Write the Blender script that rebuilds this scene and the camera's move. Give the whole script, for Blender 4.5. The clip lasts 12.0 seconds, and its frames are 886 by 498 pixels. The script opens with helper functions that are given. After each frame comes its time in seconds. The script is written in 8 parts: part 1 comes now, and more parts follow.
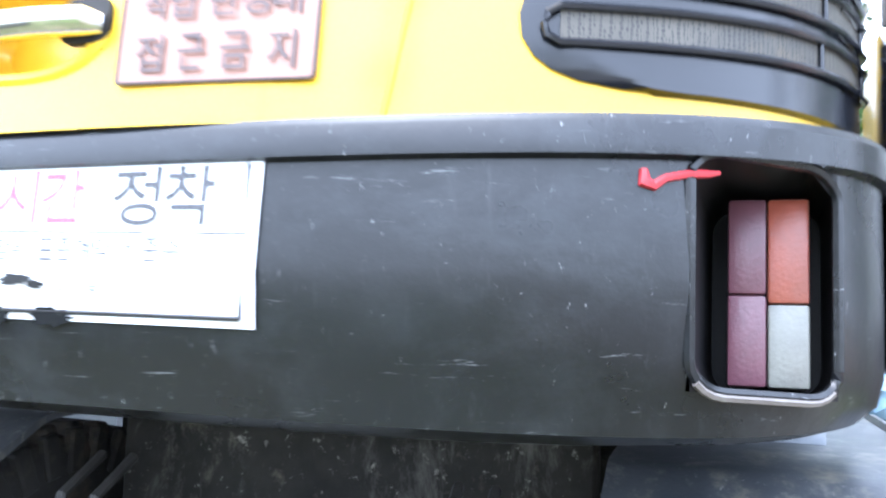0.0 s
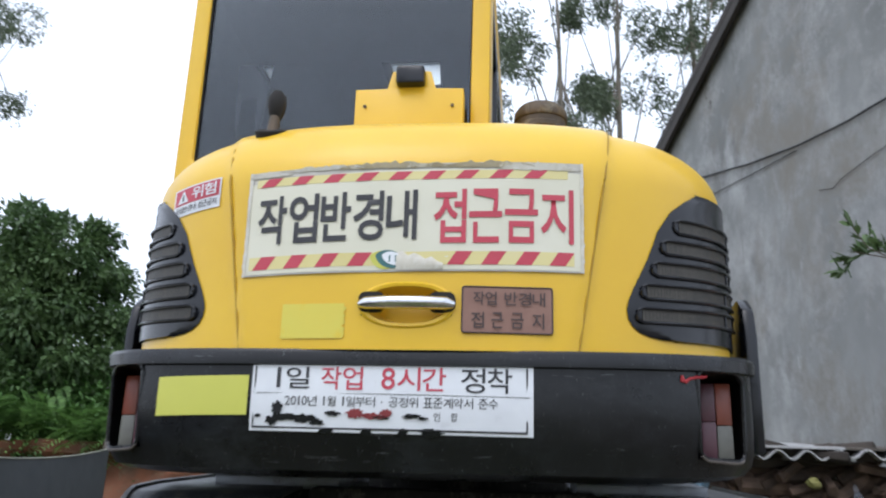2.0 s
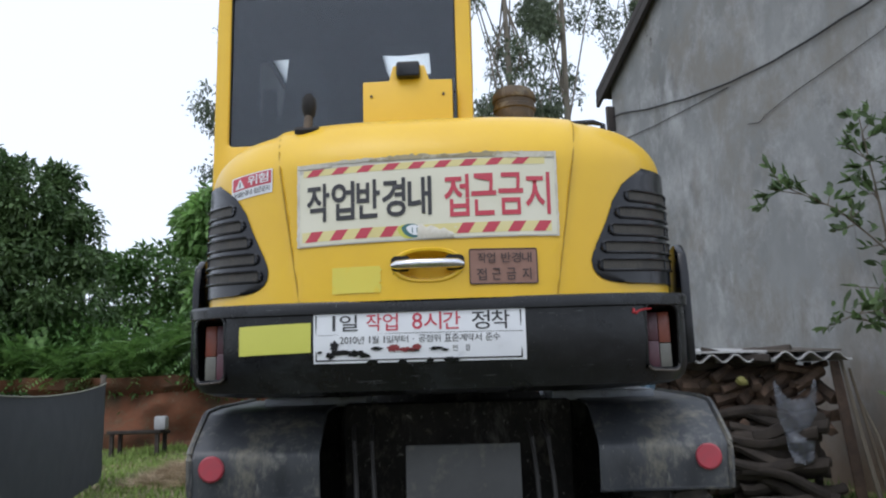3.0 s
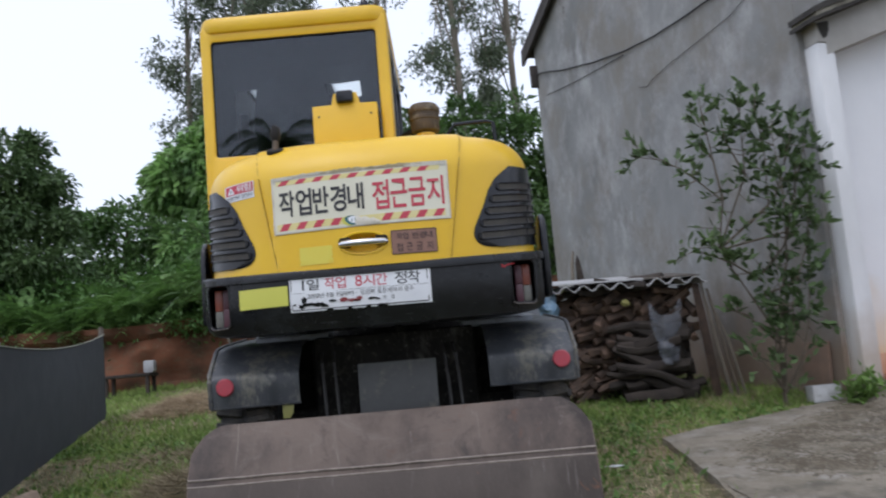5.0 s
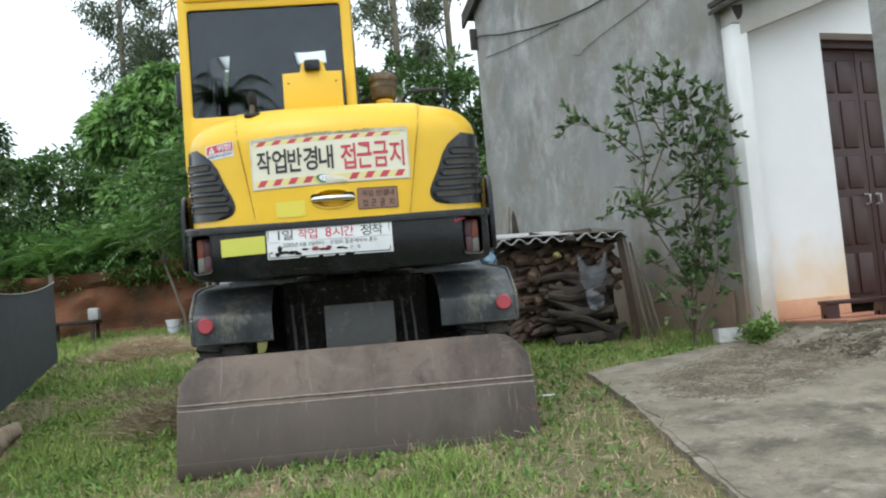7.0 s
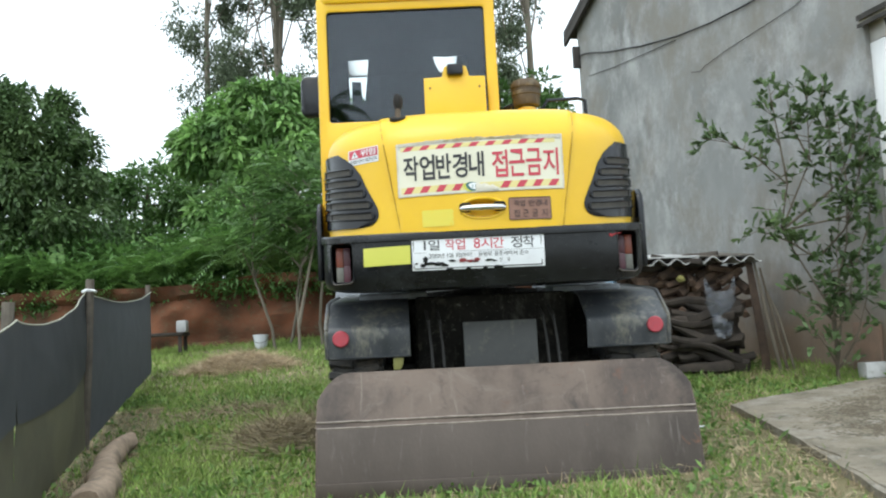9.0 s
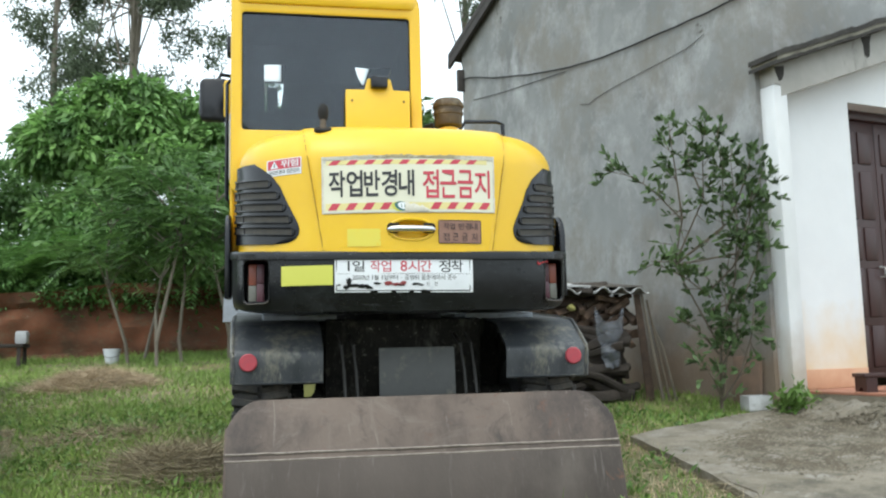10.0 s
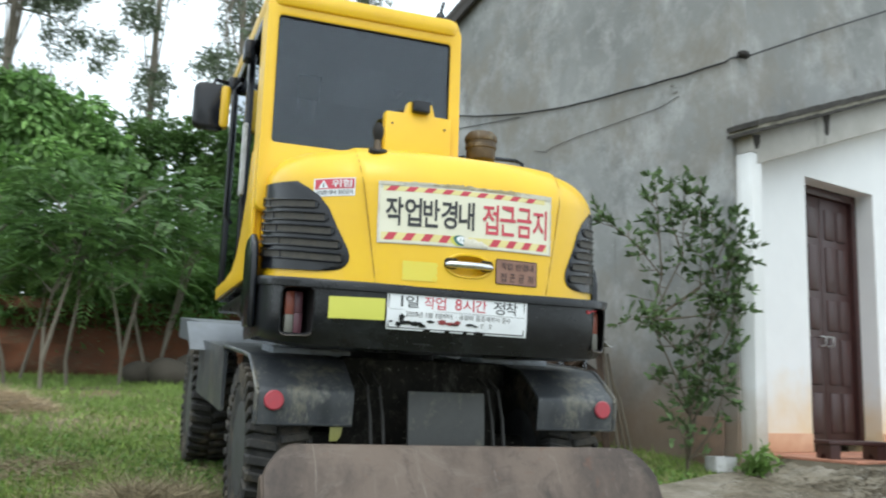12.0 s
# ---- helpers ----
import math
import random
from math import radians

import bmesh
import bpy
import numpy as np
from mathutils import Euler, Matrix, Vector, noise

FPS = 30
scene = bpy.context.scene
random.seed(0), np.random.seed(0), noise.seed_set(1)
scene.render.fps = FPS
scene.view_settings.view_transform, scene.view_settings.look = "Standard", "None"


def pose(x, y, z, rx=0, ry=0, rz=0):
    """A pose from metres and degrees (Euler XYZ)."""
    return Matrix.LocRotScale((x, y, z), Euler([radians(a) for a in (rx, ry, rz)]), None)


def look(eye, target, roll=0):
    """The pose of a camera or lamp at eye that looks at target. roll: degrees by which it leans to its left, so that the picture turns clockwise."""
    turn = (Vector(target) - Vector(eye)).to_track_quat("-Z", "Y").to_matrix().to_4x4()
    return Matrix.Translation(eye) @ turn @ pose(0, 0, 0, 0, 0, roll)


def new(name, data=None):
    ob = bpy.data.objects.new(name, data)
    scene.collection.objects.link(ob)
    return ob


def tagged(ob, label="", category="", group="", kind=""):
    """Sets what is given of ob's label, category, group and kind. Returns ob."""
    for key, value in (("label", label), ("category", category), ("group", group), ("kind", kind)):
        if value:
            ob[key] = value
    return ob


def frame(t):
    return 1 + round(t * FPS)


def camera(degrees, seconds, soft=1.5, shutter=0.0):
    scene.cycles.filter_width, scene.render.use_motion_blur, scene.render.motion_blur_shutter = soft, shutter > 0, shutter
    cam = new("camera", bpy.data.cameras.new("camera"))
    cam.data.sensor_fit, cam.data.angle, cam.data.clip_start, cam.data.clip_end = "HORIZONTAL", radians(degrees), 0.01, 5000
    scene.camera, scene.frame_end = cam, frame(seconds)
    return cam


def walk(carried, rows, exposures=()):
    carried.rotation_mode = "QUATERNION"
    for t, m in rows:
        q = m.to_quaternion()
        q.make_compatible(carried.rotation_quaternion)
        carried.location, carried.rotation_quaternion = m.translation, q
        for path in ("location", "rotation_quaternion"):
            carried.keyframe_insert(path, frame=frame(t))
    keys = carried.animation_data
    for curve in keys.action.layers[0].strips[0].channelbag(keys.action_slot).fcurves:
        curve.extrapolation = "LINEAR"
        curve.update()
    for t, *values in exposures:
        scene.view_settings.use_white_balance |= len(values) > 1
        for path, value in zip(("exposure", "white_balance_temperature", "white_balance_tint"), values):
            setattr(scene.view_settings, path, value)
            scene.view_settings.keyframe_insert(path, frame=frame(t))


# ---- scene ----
# Camera and its walk
cam = camera(53.2, 12.0, soft=2.0, shutter=0.5)
PATH = [
    (0, (0.754, -0.750, 1.042), (0.080, 1.104, 1.371), 3.5),
    (0.5, (0.685, -1.056, 1.022), (0.136, 0.832, 1.389), 3.4),
    (1, (0.520, -1.425, 1.020), (0.072, 0.464, 1.501), 3.2),
    (1.5, (0.393, -1.830, 0.954), (0.059, 0.038, 1.585), 2.8),
    (2, (0.283, -2.159, 0.891), (0.090, -0.260, 1.486), 1.7),
    (2.5, (0.144, -2.509, 0.868), (0.043, -0.575, 1.367), -0.3),
    (4.5, (0.289, -4.039, 0.79), (0.199, -2.064, 1.092), -4.1),
    (5, (0.372, -4.344, 0.775), (0.37, -2.361, 1.038), -5.0),
    (5.5, (0.323, -4.641, 0.757), (0.429, -2.656, 0.982), -5.3),
    (6, (0.33, -4.959, 0.762), (0.479, -2.971, 0.925), -5.4),
    (6.5, (0.265, -4.962, 0.729), (0.429, -2.973, 0.871), -5.0),
    (8.5, (-0.081, -4.841, 0.721), (-0.049, -2.851, 0.909), -3.0),
    (9, (-0.281, -4.638, 0.719), (-0.263, -2.649, 0.929), -2.8),
    (9.5, (-0.39, -4.446, 0.777), (-0.253, -2.463, 0.992), -2.6),
    (10, (-0.676, -4.381, 0.782), (-0.31, -2.429, 1.02), -1.3),
    (10.5, (-0.838, -4.204, 0.809), (-0.425, -2.265, 1.077), 0.2),
    (11, (-0.961, -3.918, 0.826), (-0.58, -1.978, 1.13), 1.6),
    (11.5, (-1.277, -3.829, 0.782), (-0.784, -1.92, 1.117), 2.0),
    (12, (-1.563, -3.831, 0.813), (-0.876, -1.982, 1.139), 2.0),
]
EXPOSURES = [(0.0, 2.75, 5150, 12), (0.5, 1.68, 5450, 14), (1.0, 0.5, 5600, 15), (1.5, 0.25, 5650, 12), (2.0, 0.2, 5700, 11), (2.5, 0.0, 5750, 10), (4.5, -0.15, 5720, 14), (5.5, -0.08, 5800, 13),
             (6.5, 0.2, 6000, 5), (8.5, 0.66, 5980, 2), (9.3, 0.56, 5980, 2), (10.0, 0.56, 5960, 1), (12.0, 0.50, 5950, 1)]
walk(cam, [(t, look(eye, target, roll)) for t, eye, target, roll in PATH], EXPOSURES)

from mathutils.bvhtree import BVHTree

# World: bright overcast sky, and a broad faint sun
SUN_UP, SUN_TURN = radians(62), radians(205)
world = bpy.data.worlds.new("overcast")
scene.world = world
world.use_nodes = True
wn = world.node_tree.nodes
wl = world.node_tree.links
wn.clear()
sky = wn.new("ShaderNodeTexSky")
sky.sky_type, sky.sun_disc = "NISHITA", False
sky.sun_elevation, sky.sun_rotation = SUN_UP, SUN_TURN
sky.air_density, sky.dust_density = 1.0, 6.0
back_sky = wn.new("ShaderNodeBackground")
back_sky.inputs["Strength"].default_value = 0.05
back_cloud = wn.new("ShaderNodeBackground")
back_cloud.inputs["Color"].default_value = (0.99, 0.995, 1.0, 1)
back_cloud.inputs["Strength"].default_value = 1.06
both = wn.new("ShaderNodeAddShader")
world_out = wn.new("ShaderNodeOutputWorld")
wl.new(sky.outputs[0], back_sky.inputs["Color"])
wl.new(back_sky.outputs[0], both.inputs[0])
wl.new(back_cloud.outputs[0], both.inputs[1])
wl.new(both.outputs[0], world_out.inputs["Surface"])
sun = new("sun", bpy.data.lights.new("sun", "SUN"))
sun.data.energy, sun.data.angle, sun.data.color = 0.35, radians(25), (1.0, 0.97, 0.92)
sun.matrix_world = look((-6, -14, 22), (0, 0, 0))


# ---- materials ----
def mat(name, a, b=None, scale=8.0, detail=6.0, rough=0.6, rough_b=None, metal=0.0, bump=0.0, bump_scale=60.0,
        spot=None, spot_scale=3.0, spot_edge=(0.55, 0.7), vary=0.0, stretch=(1, 1, 1), coat=0.0, spec=0.5):
    """Procedural surface: two tones mixed by noise, an optional third as stains, relief, and a change from piece to piece."""
    m = bpy.data.materials.new(name)
    m.use_nodes = True
    n, l = m.node_tree.nodes, m.node_tree.links
    p = n["Principled BSDF"]
    co = n.new("ShaderNodeTexCoord")
    mp = n.new("ShaderNodeMapping")
    mp.inputs["Scale"].default_value = stretch
    l.new(co.outputs["Object"], mp.inputs["Vector"])
    b = b or tuple(0.8 * c for c in a)

    def noise_tex(sc, det, ro=0.6):
        t = n.new("ShaderNodeTexNoise")
        t.inputs["Scale"].default_value, t.inputs["Detail"].default_value, t.inputs["Roughness"].default_value = sc, det, ro
        l.new(mp.outputs[0], t.inputs["Vector"])
        return t

    def mix(f, ca, cb):
        x = n.new("ShaderNodeMix")
        x.data_type = "RGBA"
        for sock, val in ((x.inputs[0], f), (x.inputs[6], ca), (x.inputs[7], cb)):
            if isinstance(val, bpy.types.NodeSocket):
                l.new(val, sock)
            elif isinstance(val, (int, float)):
                sock.default_value = val
            else:
                sock.default_value = (*val[:3], 1)
        return x.outputs[2]

    def ramp(src, lo, hi):
        r = n.new("ShaderNodeMapRange")
        r.inputs[1].default_value, r.inputs[2].default_value = lo, hi
        l.new(src, r.inputs[0])
        return r.outputs[0]
    t1 = noise_tex(scale, detail)
    f1 = ramp(t1.outputs["Fac"], 0.3, 0.7)
    col = mix(f1, a, b)
    if spot:
        t2 = noise_tex(spot_scale, 8.0, 0.7)
        col = mix(ramp(t2.outputs["Fac"], *spot_edge), col, spot)
    if vary:
        info = n.new("ShaderNodeObjectInfo")
        geo = n.new("ShaderNodeNewGeometry")
        add = n.new("ShaderNodeMath")
        add.operation = "ADD"
        l.new(info.outputs["Random"], add.inputs[0])
        l.new(geo.outputs["Random Per Island"], add.inputs[1])
        fr = n.new("ShaderNodeMath")
        fr.operation = "FRACT"
        l.new(add.outputs[0], fr.inputs[0])
        hsv = n.new("ShaderNodeHueSaturation")
        v = n.new("ShaderNodeMapRange")
        v.inputs[3].default_value, v.inputs[4].default_value = 1 - vary, 1 + vary
        l.new(fr.outputs[0], v.inputs[0])
        l.new(v.outputs[0], hsv.inputs["Value"])
        l.new(col, hsv.inputs["Color"])
        col = hsv.outputs[0]
    l.new(col, p.inputs["Base Color"])
    if rough_b is not None:
        rr = n.new("ShaderNodeMapRange")
        rr.inputs[3].default_value, rr.inputs[4].default_value = rough, rough_b
        l.new(f1, rr.inputs[0])
        l.new(rr.outputs[0], p.inputs["Roughness"])
    else:
        p.inputs["Roughness"].default_value = rough
    p.inputs["Metallic"].default_value = metal
    p.inputs["Coat Weight"].default_value = coat
    p.inputs["Specular IOR Level"].default_value = spec
    if bump:
        tb = noise_tex(bump_scale, 4.0)
        bp = n.new("ShaderNodeBump")
        bp.inputs["Strength"].default_value, bp.inputs["Distance"].default_value = bump, 0.01
        l.new(tb.outputs["Fac"], bp.inputs["Height"])
        l.new(bp.outputs[0], p.inputs["Normal"])
    return m


def leaf_mat(name, a, b, vary=0.35):
    m = mat(name, a, b, scale=1.3, rough=0.45, vary=vary, spec=0.35)
    n, l = m.node_tree.nodes, m.node_tree.links
    p = n["Principled BSDF"]
    tr = n.new("ShaderNodeBsdfTranslucent")
    mx = n.new("ShaderNodeMixShader")
    mx.inputs[0].default_value = 0.3
    l.new(p.inputs["Base Color"].links[0].from_socket, tr.inputs["Color"])
    l.new(p.outputs[0], mx.inputs[1])
    l.new(tr.outputs[0], mx.inputs[2])
    l.new(mx.outputs[0], n["Material Output"].inputs["Surface"])
    return m


def glass_mat(name, tint, rough=0.0, gloss=True):
    m = bpy.data.materials.new(name)
    m.use_nodes = True
    n, l = m.node_tree.nodes, m.node_tree.links
    n.remove(n["Principled BSDF"])
    tr, gl, mx, fr = (n.new(k) for k in ("ShaderNodeBsdfTransparent", "ShaderNodeBsdfGlossy", "ShaderNodeMixShader", "ShaderNodeFresnel"))
    tr.inputs["Color"].default_value = (*tint, 1)
    gl.inputs["Roughness"].default_value = rough
    gl.inputs["Color"].default_value = (0.88, 0.93, 1.0, 1)
    fr.inputs["IOR"].default_value = 1.44
    if gloss:
        l.new(fr.outputs[0], mx.inputs[0])
    else:
        mx.inputs[0].default_value = 0.0
    l.new(tr.outputs[0], mx.inputs[1])
    l.new(gl.outputs[0], mx.inputs[2])
    l.new(mx.outputs[0], n["Material Output"].inputs["Surface"])
    return m


M = {}
M["yellow"] = mat("yellow_paint", (0.78, 0.50, 0.012), (0.72, 0.44, 0.010), scale=2.5, rough=0.32, rough_b=0.45, bump=0.03, bump_scale=180,
                  spot=(0.55, 0.36, 0.05), spot_scale=7, spot_edge=(0.68, 0.82), coat=0.15)
M["black_iron"] = mat("black_paint_worn", (0.006, 0.0065, 0.008), (0.012, 0.013, 0.015), scale=3, rough=0.20, rough_b=0.36, bump=0.05, bump_scale=40,
                      spot=(0.014, 0.015, 0.017), spot_scale=12, spot_edge=(0.56, 0.74), stretch=(1, 1, 1), spec=0.36)
M["black_plastic"] = mat("black_plastic", (0.006, 0.007, 0.010), (0.010, 0.011, 0.015), scale=20, rough=0.22, bump=0.02, bump_scale=300, spec=0.42)
M["lamp_well"] = mat("black_lamp_well", (0.007, 0.007, 0.008), (0.012, 0.011, 0.011), scale=9, rough=0.5, spec=0.2)
M["gap"] = mat("dark_gap", (0.012, 0.010, 0.008), scale=30, rough=0.8)
# mesh tone lowered to carry the shade of a recess behind the slats
M["grille"] = mat("grille_mesh_shaded", (0.07, 0.062, 0.047), (0.035, 0.032, 0.026), scale=12, rough=0.6, spot=(0.085, 0.065, 0.035), spot_scale=9)
gm = M["grille"]
gn, gl_ = gm.node_tree.nodes, gm.node_tree.links
gco, gvo, grg, gmx = (gn.new(k) for k in ("ShaderNodeTexCoord", "ShaderNodeTexVoronoi", "ShaderNodeMapRange", "ShaderNodeMix"))
gvo.feature = "DISTANCE_TO_EDGE"
gvo.inputs["Scale"].default_value, gvo.inputs["Randomness"].default_value = 210.0, 0.35
gmx.data_type = "RGBA"
grg.inputs[1].default_value, grg.inputs[2].default_value = 0.16, 0.24
gl_.new(gco.outputs["Object"], gvo.inputs["Vector"])
gl_.new(gvo.outputs["Distance"], grg.inputs[0])
gl_.new(grg.outputs[0], gmx.inputs[0])
gl_.new(gn["Principled BSDF"].inputs["Base Color"].links[0].from_socket, gmx.inputs[6])
gmx.inputs[7].default_value = (0.006, 0.006, 0.006, 1)
gl_.new(gmx.outputs[2], gn["Principled BSDF"].inputs["Base Color"])
M["chrome"] = mat("chrome", (0.75, 0.76, 0.78), (0.6, 0.6, 0.62), scale=30, rough=0.14, metal=1.0)
M["white_vinyl"] = mat("white_vinyl", (0.80, 0.82, 0.84), (0.72, 0.74, 0.77), scale=6, rough=0.4, spot=(0.55, 0.56, 0.57), spot_scale=12, spot_edge=(0.62, 0.85))
M["cream_vinyl"] = mat("cream_vinyl", (0.68, 0.66, 0.51), (0.73, 0.71, 0.58), scale=5, rough=0.45, spot=(0.55, 0.48, 0.30), spot_scale=14, spot_edge=(0.64, 0.85))
M["grey_vinyl"] = mat("grey_vinyl_edge", (0.58, 0.56, 0.50), (0.45, 0.42, 0.36), scale=18, rough=0.5)
M["silver_vinyl"] = mat("bare_pale_backing", (0.66, 0.63, 0.54), (0.50, 0.46, 0.36), scale=22, rough=0.5, spot=(0.72, 0.71, 0.66), spot_scale=9, spot_edge=(0.45, 0.6))
M["tan_vinyl"] = mat("stained_backing", (0.44, 0.38, 0.24), (0.30, 0.25, 0.15), scale=30, rough=0.55, spot=(0.58, 0.54, 0.42), spot_scale=22, spot_edge=(0.5, 0.62))
M["vinyl_yellow"] = mat("vinyl_yellow", (0.70, 0.60, 0.20), (0.72, 0.66, 0.36), scale=3, rough=0.45)
M["vinyl_red"] = mat("vinyl_red", (0.54, 0.05, 0.085), (0.46, 0.055, 0.08), scale=14, rough=0.45, spot=(0.55, 0.25, 0.22), spot_scale=30, spot_edge=(0.66, 0.85))
M["vinyl_black"] = mat("vinyl_black", (0.022, 0.022, 0.025), (0.04, 0.04, 0.045), scale=14, rough=0.45, spot=(0.16, 0.15, 0.12), spot_scale=35, spot_edge=(0.66, 0.85))
M["lime_patch"] = mat("lime_sticker", (0.60, 0.60, 0.10), (0.56, 0.56, 0.09), scale=4, rough=0.4)
M["lime_patch_dull"] = mat("lime_sticker_faded", (0.68, 0.60, 0.085), (0.72, 0.58, 0.065), scale=5, rough=0.42, spot=(0.74, 0.54, 0.03), spot_scale=24, spot_edge=(0.55, 0.7))
M["brown_plate"] = mat("brown_plate", (0.28, 0.16, 0.12), (0.22, 0.12, 0.09), scale=12, rough=0.4, metal=0.3, spot=(0.36, 0.22, 0.18), spot_scale=8)
M["brown_letter"] = mat("brown_plate_letters", (0.07, 0.045, 0.04), scale=20, rough=0.5)
M["teal"] = mat("teal_mark", (0.05, 0.16, 0.16), scale=20, rough=0.4)
M["orange_lens"] = mat("orange_lens", (0.31, 0.072, 0.04), (0.21, 0.07, 0.05), scale=14, rough=0.3, bump=0.1, bump_scale=200)
M["red_lens"] = mat("red_lens", (0.13, 0.05, 0.066), (0.10, 0.04, 0.054), scale=60, rough=0.3, bump=0.1, bump_scale=200)
M["clear_lens"] = mat("clear_lens", (0.20, 0.20, 0.17), (0.135, 0.13, 0.115), scale=18, rough=0.3, bump=0.1, bump_scale=200)
M["reflector"] = mat("red_reflector", (0.44, 0.05, 0.07), (0.36, 0.06, 0.08), scale=40, rough=0.35)
M["dark_red"] = mat("dark_red_smear", (0.16, 0.02, 0.025), (0.30, 0.05, 0.05), scale=40, rough=0.5)
M["red_paint"] = mat("red_paint", (0.40, 0.03, 0.038), scale=40, rough=0.5)
M["fender"] = mat("fender_steel", (0.034, 0.038, 0.045), (0.080, 0.085, 0.092), scale=6, rough=0.30, rough_b=0.52, bump=0.10, bump_scale=90,
                  spot=(0.24, 0.23, 0.19), spot_scale=13, spot_edge=(0.58, 0.78), stretch=(1, 1, 0.3))
M["stay_green"] = mat("pale_green_paint", (0.34, 0.33, 0.10), (0.24, 0.23, 0.08), scale=12, rough=0.6)
# the step's blue-white glint is put into this base colour
M["step_metal"] = mat("step_metal_glint", (0.40, 0.43, 0.48), (0.26, 0.28, 0.31), scale=9, rough=0.4, metal=0.25, spot=(0.12, 0.12, 0.11), spot_scale=11)
M["deck"] = mat("deck_steel", (0.155, 0.168, 0.185), (0.10, 0.11, 0.12), scale=6, rough=0.4, metal=0.2, spot=(0.1, 0.1, 0.09), spot_scale=8)
M["chassis"] = mat("chassis_dark", (0.016, 0.0155, 0.015), (0.034, 0.032, 0.028), scale=9, rough=0.85, bump=0.3, bump_scale=40, spot=(0.12, 0.105, 0.08), spot_scale=16, spot_edge=(0.60, 0.78), spec=0.2)
M["cover"] = mat("cover_plate", (0.095, 0.097, 0.095), (0.068, 0.068, 0.066), scale=5, rough=0.55, bump=0.1, spot=(0.17, 0.16, 0.13), spot_scale=9)
M["hose"] = mat("hose_rubber", (0.026, 0.025, 0.024), (0.045, 0.042, 0.038), scale=20, rough=0.6)
M["tyre"] = mat("tyre_rubber", (0.022, 0.022, 0.022), (0.05, 0.047, 0.042), scale=10, rough=0.8, bump=0.2, bump_scale=60, spot=(0.13, 0.105, 0.072), spot_scale=5, spot_edge=(0.48, 0.7))
M["rim"] = mat("rim_steel", (0.13, 0.135, 0.145), (0.08, 0.08, 0.085), scale=8, rough=0.5, metal=0.4)
M["blade"] = mat("blade_steel", (0.142, 0.106, 0.083), (0.080, 0.059, 0.047), scale=1.6, rough=0.55, rough_b=0.7, bump=0.12, bump_scale=70,
                 spot=(0.050, 0.037, 0.031), spot_scale=3.0, spot_edge=(0.47, 0.68), stretch=(1, 1, 0.45), metal=0.1)
# darker copy of the blade steel, holding dirt and the lower blade's shade
M["blade_low"] = mat("lower_blade_steel_shaded", (0.088, 0.068, 0.055), (0.050, 0.039, 0.032), scale=1.8, rough=0.55, rough_b=0.7, bump=0.12, bump_scale=70,
                     spot=(0.10, 0.082, 0.068), spot_scale=2.4, spot_edge=(0.54, 0.74), stretch=(1, 1, 0.5), metal=0.1)
M["blade_edge"] = mat("blade_edge_steel", (0.17, 0.15, 0.135), (0.12, 0.105, 0.095), scale=5, rough=0.5, metal=0.4, bump=0.15)
M["weld"] = mat("weld_bead", (0.30, 0.26, 0.22), (0.16, 0.13, 0.11), scale=30, rough=0.6, bump=0.4, bump_scale=150)
M["rust_metal"] = mat("rusty_metal", (0.125, 0.088, 0.052), (0.06, 0.047, 0.034), scale=14, rough=0.6, metal=0.3, bump=0.15, spot=(0.2, 0.14, 0.06), spot_scale=9)
M["cab_inside"] = mat("cab_lining", (0.03, 0.03, 0.033), (0.022, 0.022, 0.025), scale=10, rough=0.8)
M["glass"] = glass_mat("tinted_glass", (0.20, 0.21, 0.23))
M["clear_glass"] = glass_mat("clear_glass", (0.93, 0.95, 0.95))
# translucent white for the added panes that glow behind the window holes
M["milky"] = bpy.data.materials.new("milky_plastic")
M["milky"].use_nodes = True
mk = M["milky"].node_tree
mk_t = mk.nodes.new("ShaderNodeBsdfTranslucent")
mk_t.inputs["Color"].default_value = (0.85, 0.88, 0.9, 1)
mk.links.new(mk_t.outputs[0], mk.nodes["Material Output"].inputs["Surface"])
M["film"] = glass_mat("tint_film", (0.012, 0.013, 0.015), gloss=False)
M["wall_grey"] = mat("grey_render", (0.275, 0.281, 0.276), (0.168, 0.173, 0.170), scale=0.9, detail=9, rough=0.85, bump=0.15, bump_scale=18,
                     spot=(0.41, 0.41, 0.405), spot_scale=1.5, spot_edge=(0.5, 0.75), stretch=(1, 1, 0.85))
M["wall_white"] = mat("white_limewash", (0.80, 0.81, 0.82), (0.73, 0.74, 0.755), scale=1.5, rough=0.8, bump=0.08, bump_scale=30)
M["pilaster"] = mat("greyed_limewash", (0.76, 0.77, 0.78), (0.66, 0.67, 0.67), scale=2.4, detail=9, rough=0.85, bump=0.1, bump_scale=30, stretch=(1.5, 1.5, 0.6))
M["beam_white"] = mat("weathered_limewash", (0.52, 0.51, 0.485), (0.36, 0.35, 0.325), scale=2.2, detail=9, rough=0.85, bump=0.2, bump_scale=30)
M["lip_pale"] = mat("lichen_concrete", (0.30, 0.285, 0.235), (0.13, 0.12, 0.095), scale=9, detail=9, rough=0.9, bump=0.4, bump_scale=40)
# moss-black concrete, darkened further to hold the lip's shadow
M["lip"] = mat("mossy_shaded_concrete", (0.022, 0.020, 0.018), (0.06, 0.056, 0.049), scale=7, rough=0.9, bump=0.4, bump_scale=40)
M["door_wood"] = mat("dark_red_wood", (0.050, 0.018, 0.016), (0.032, 0.013, 0.012), scale=6, rough=0.42, stretch=(8, 8, 0.7), bump=0.1, bump_scale=30)
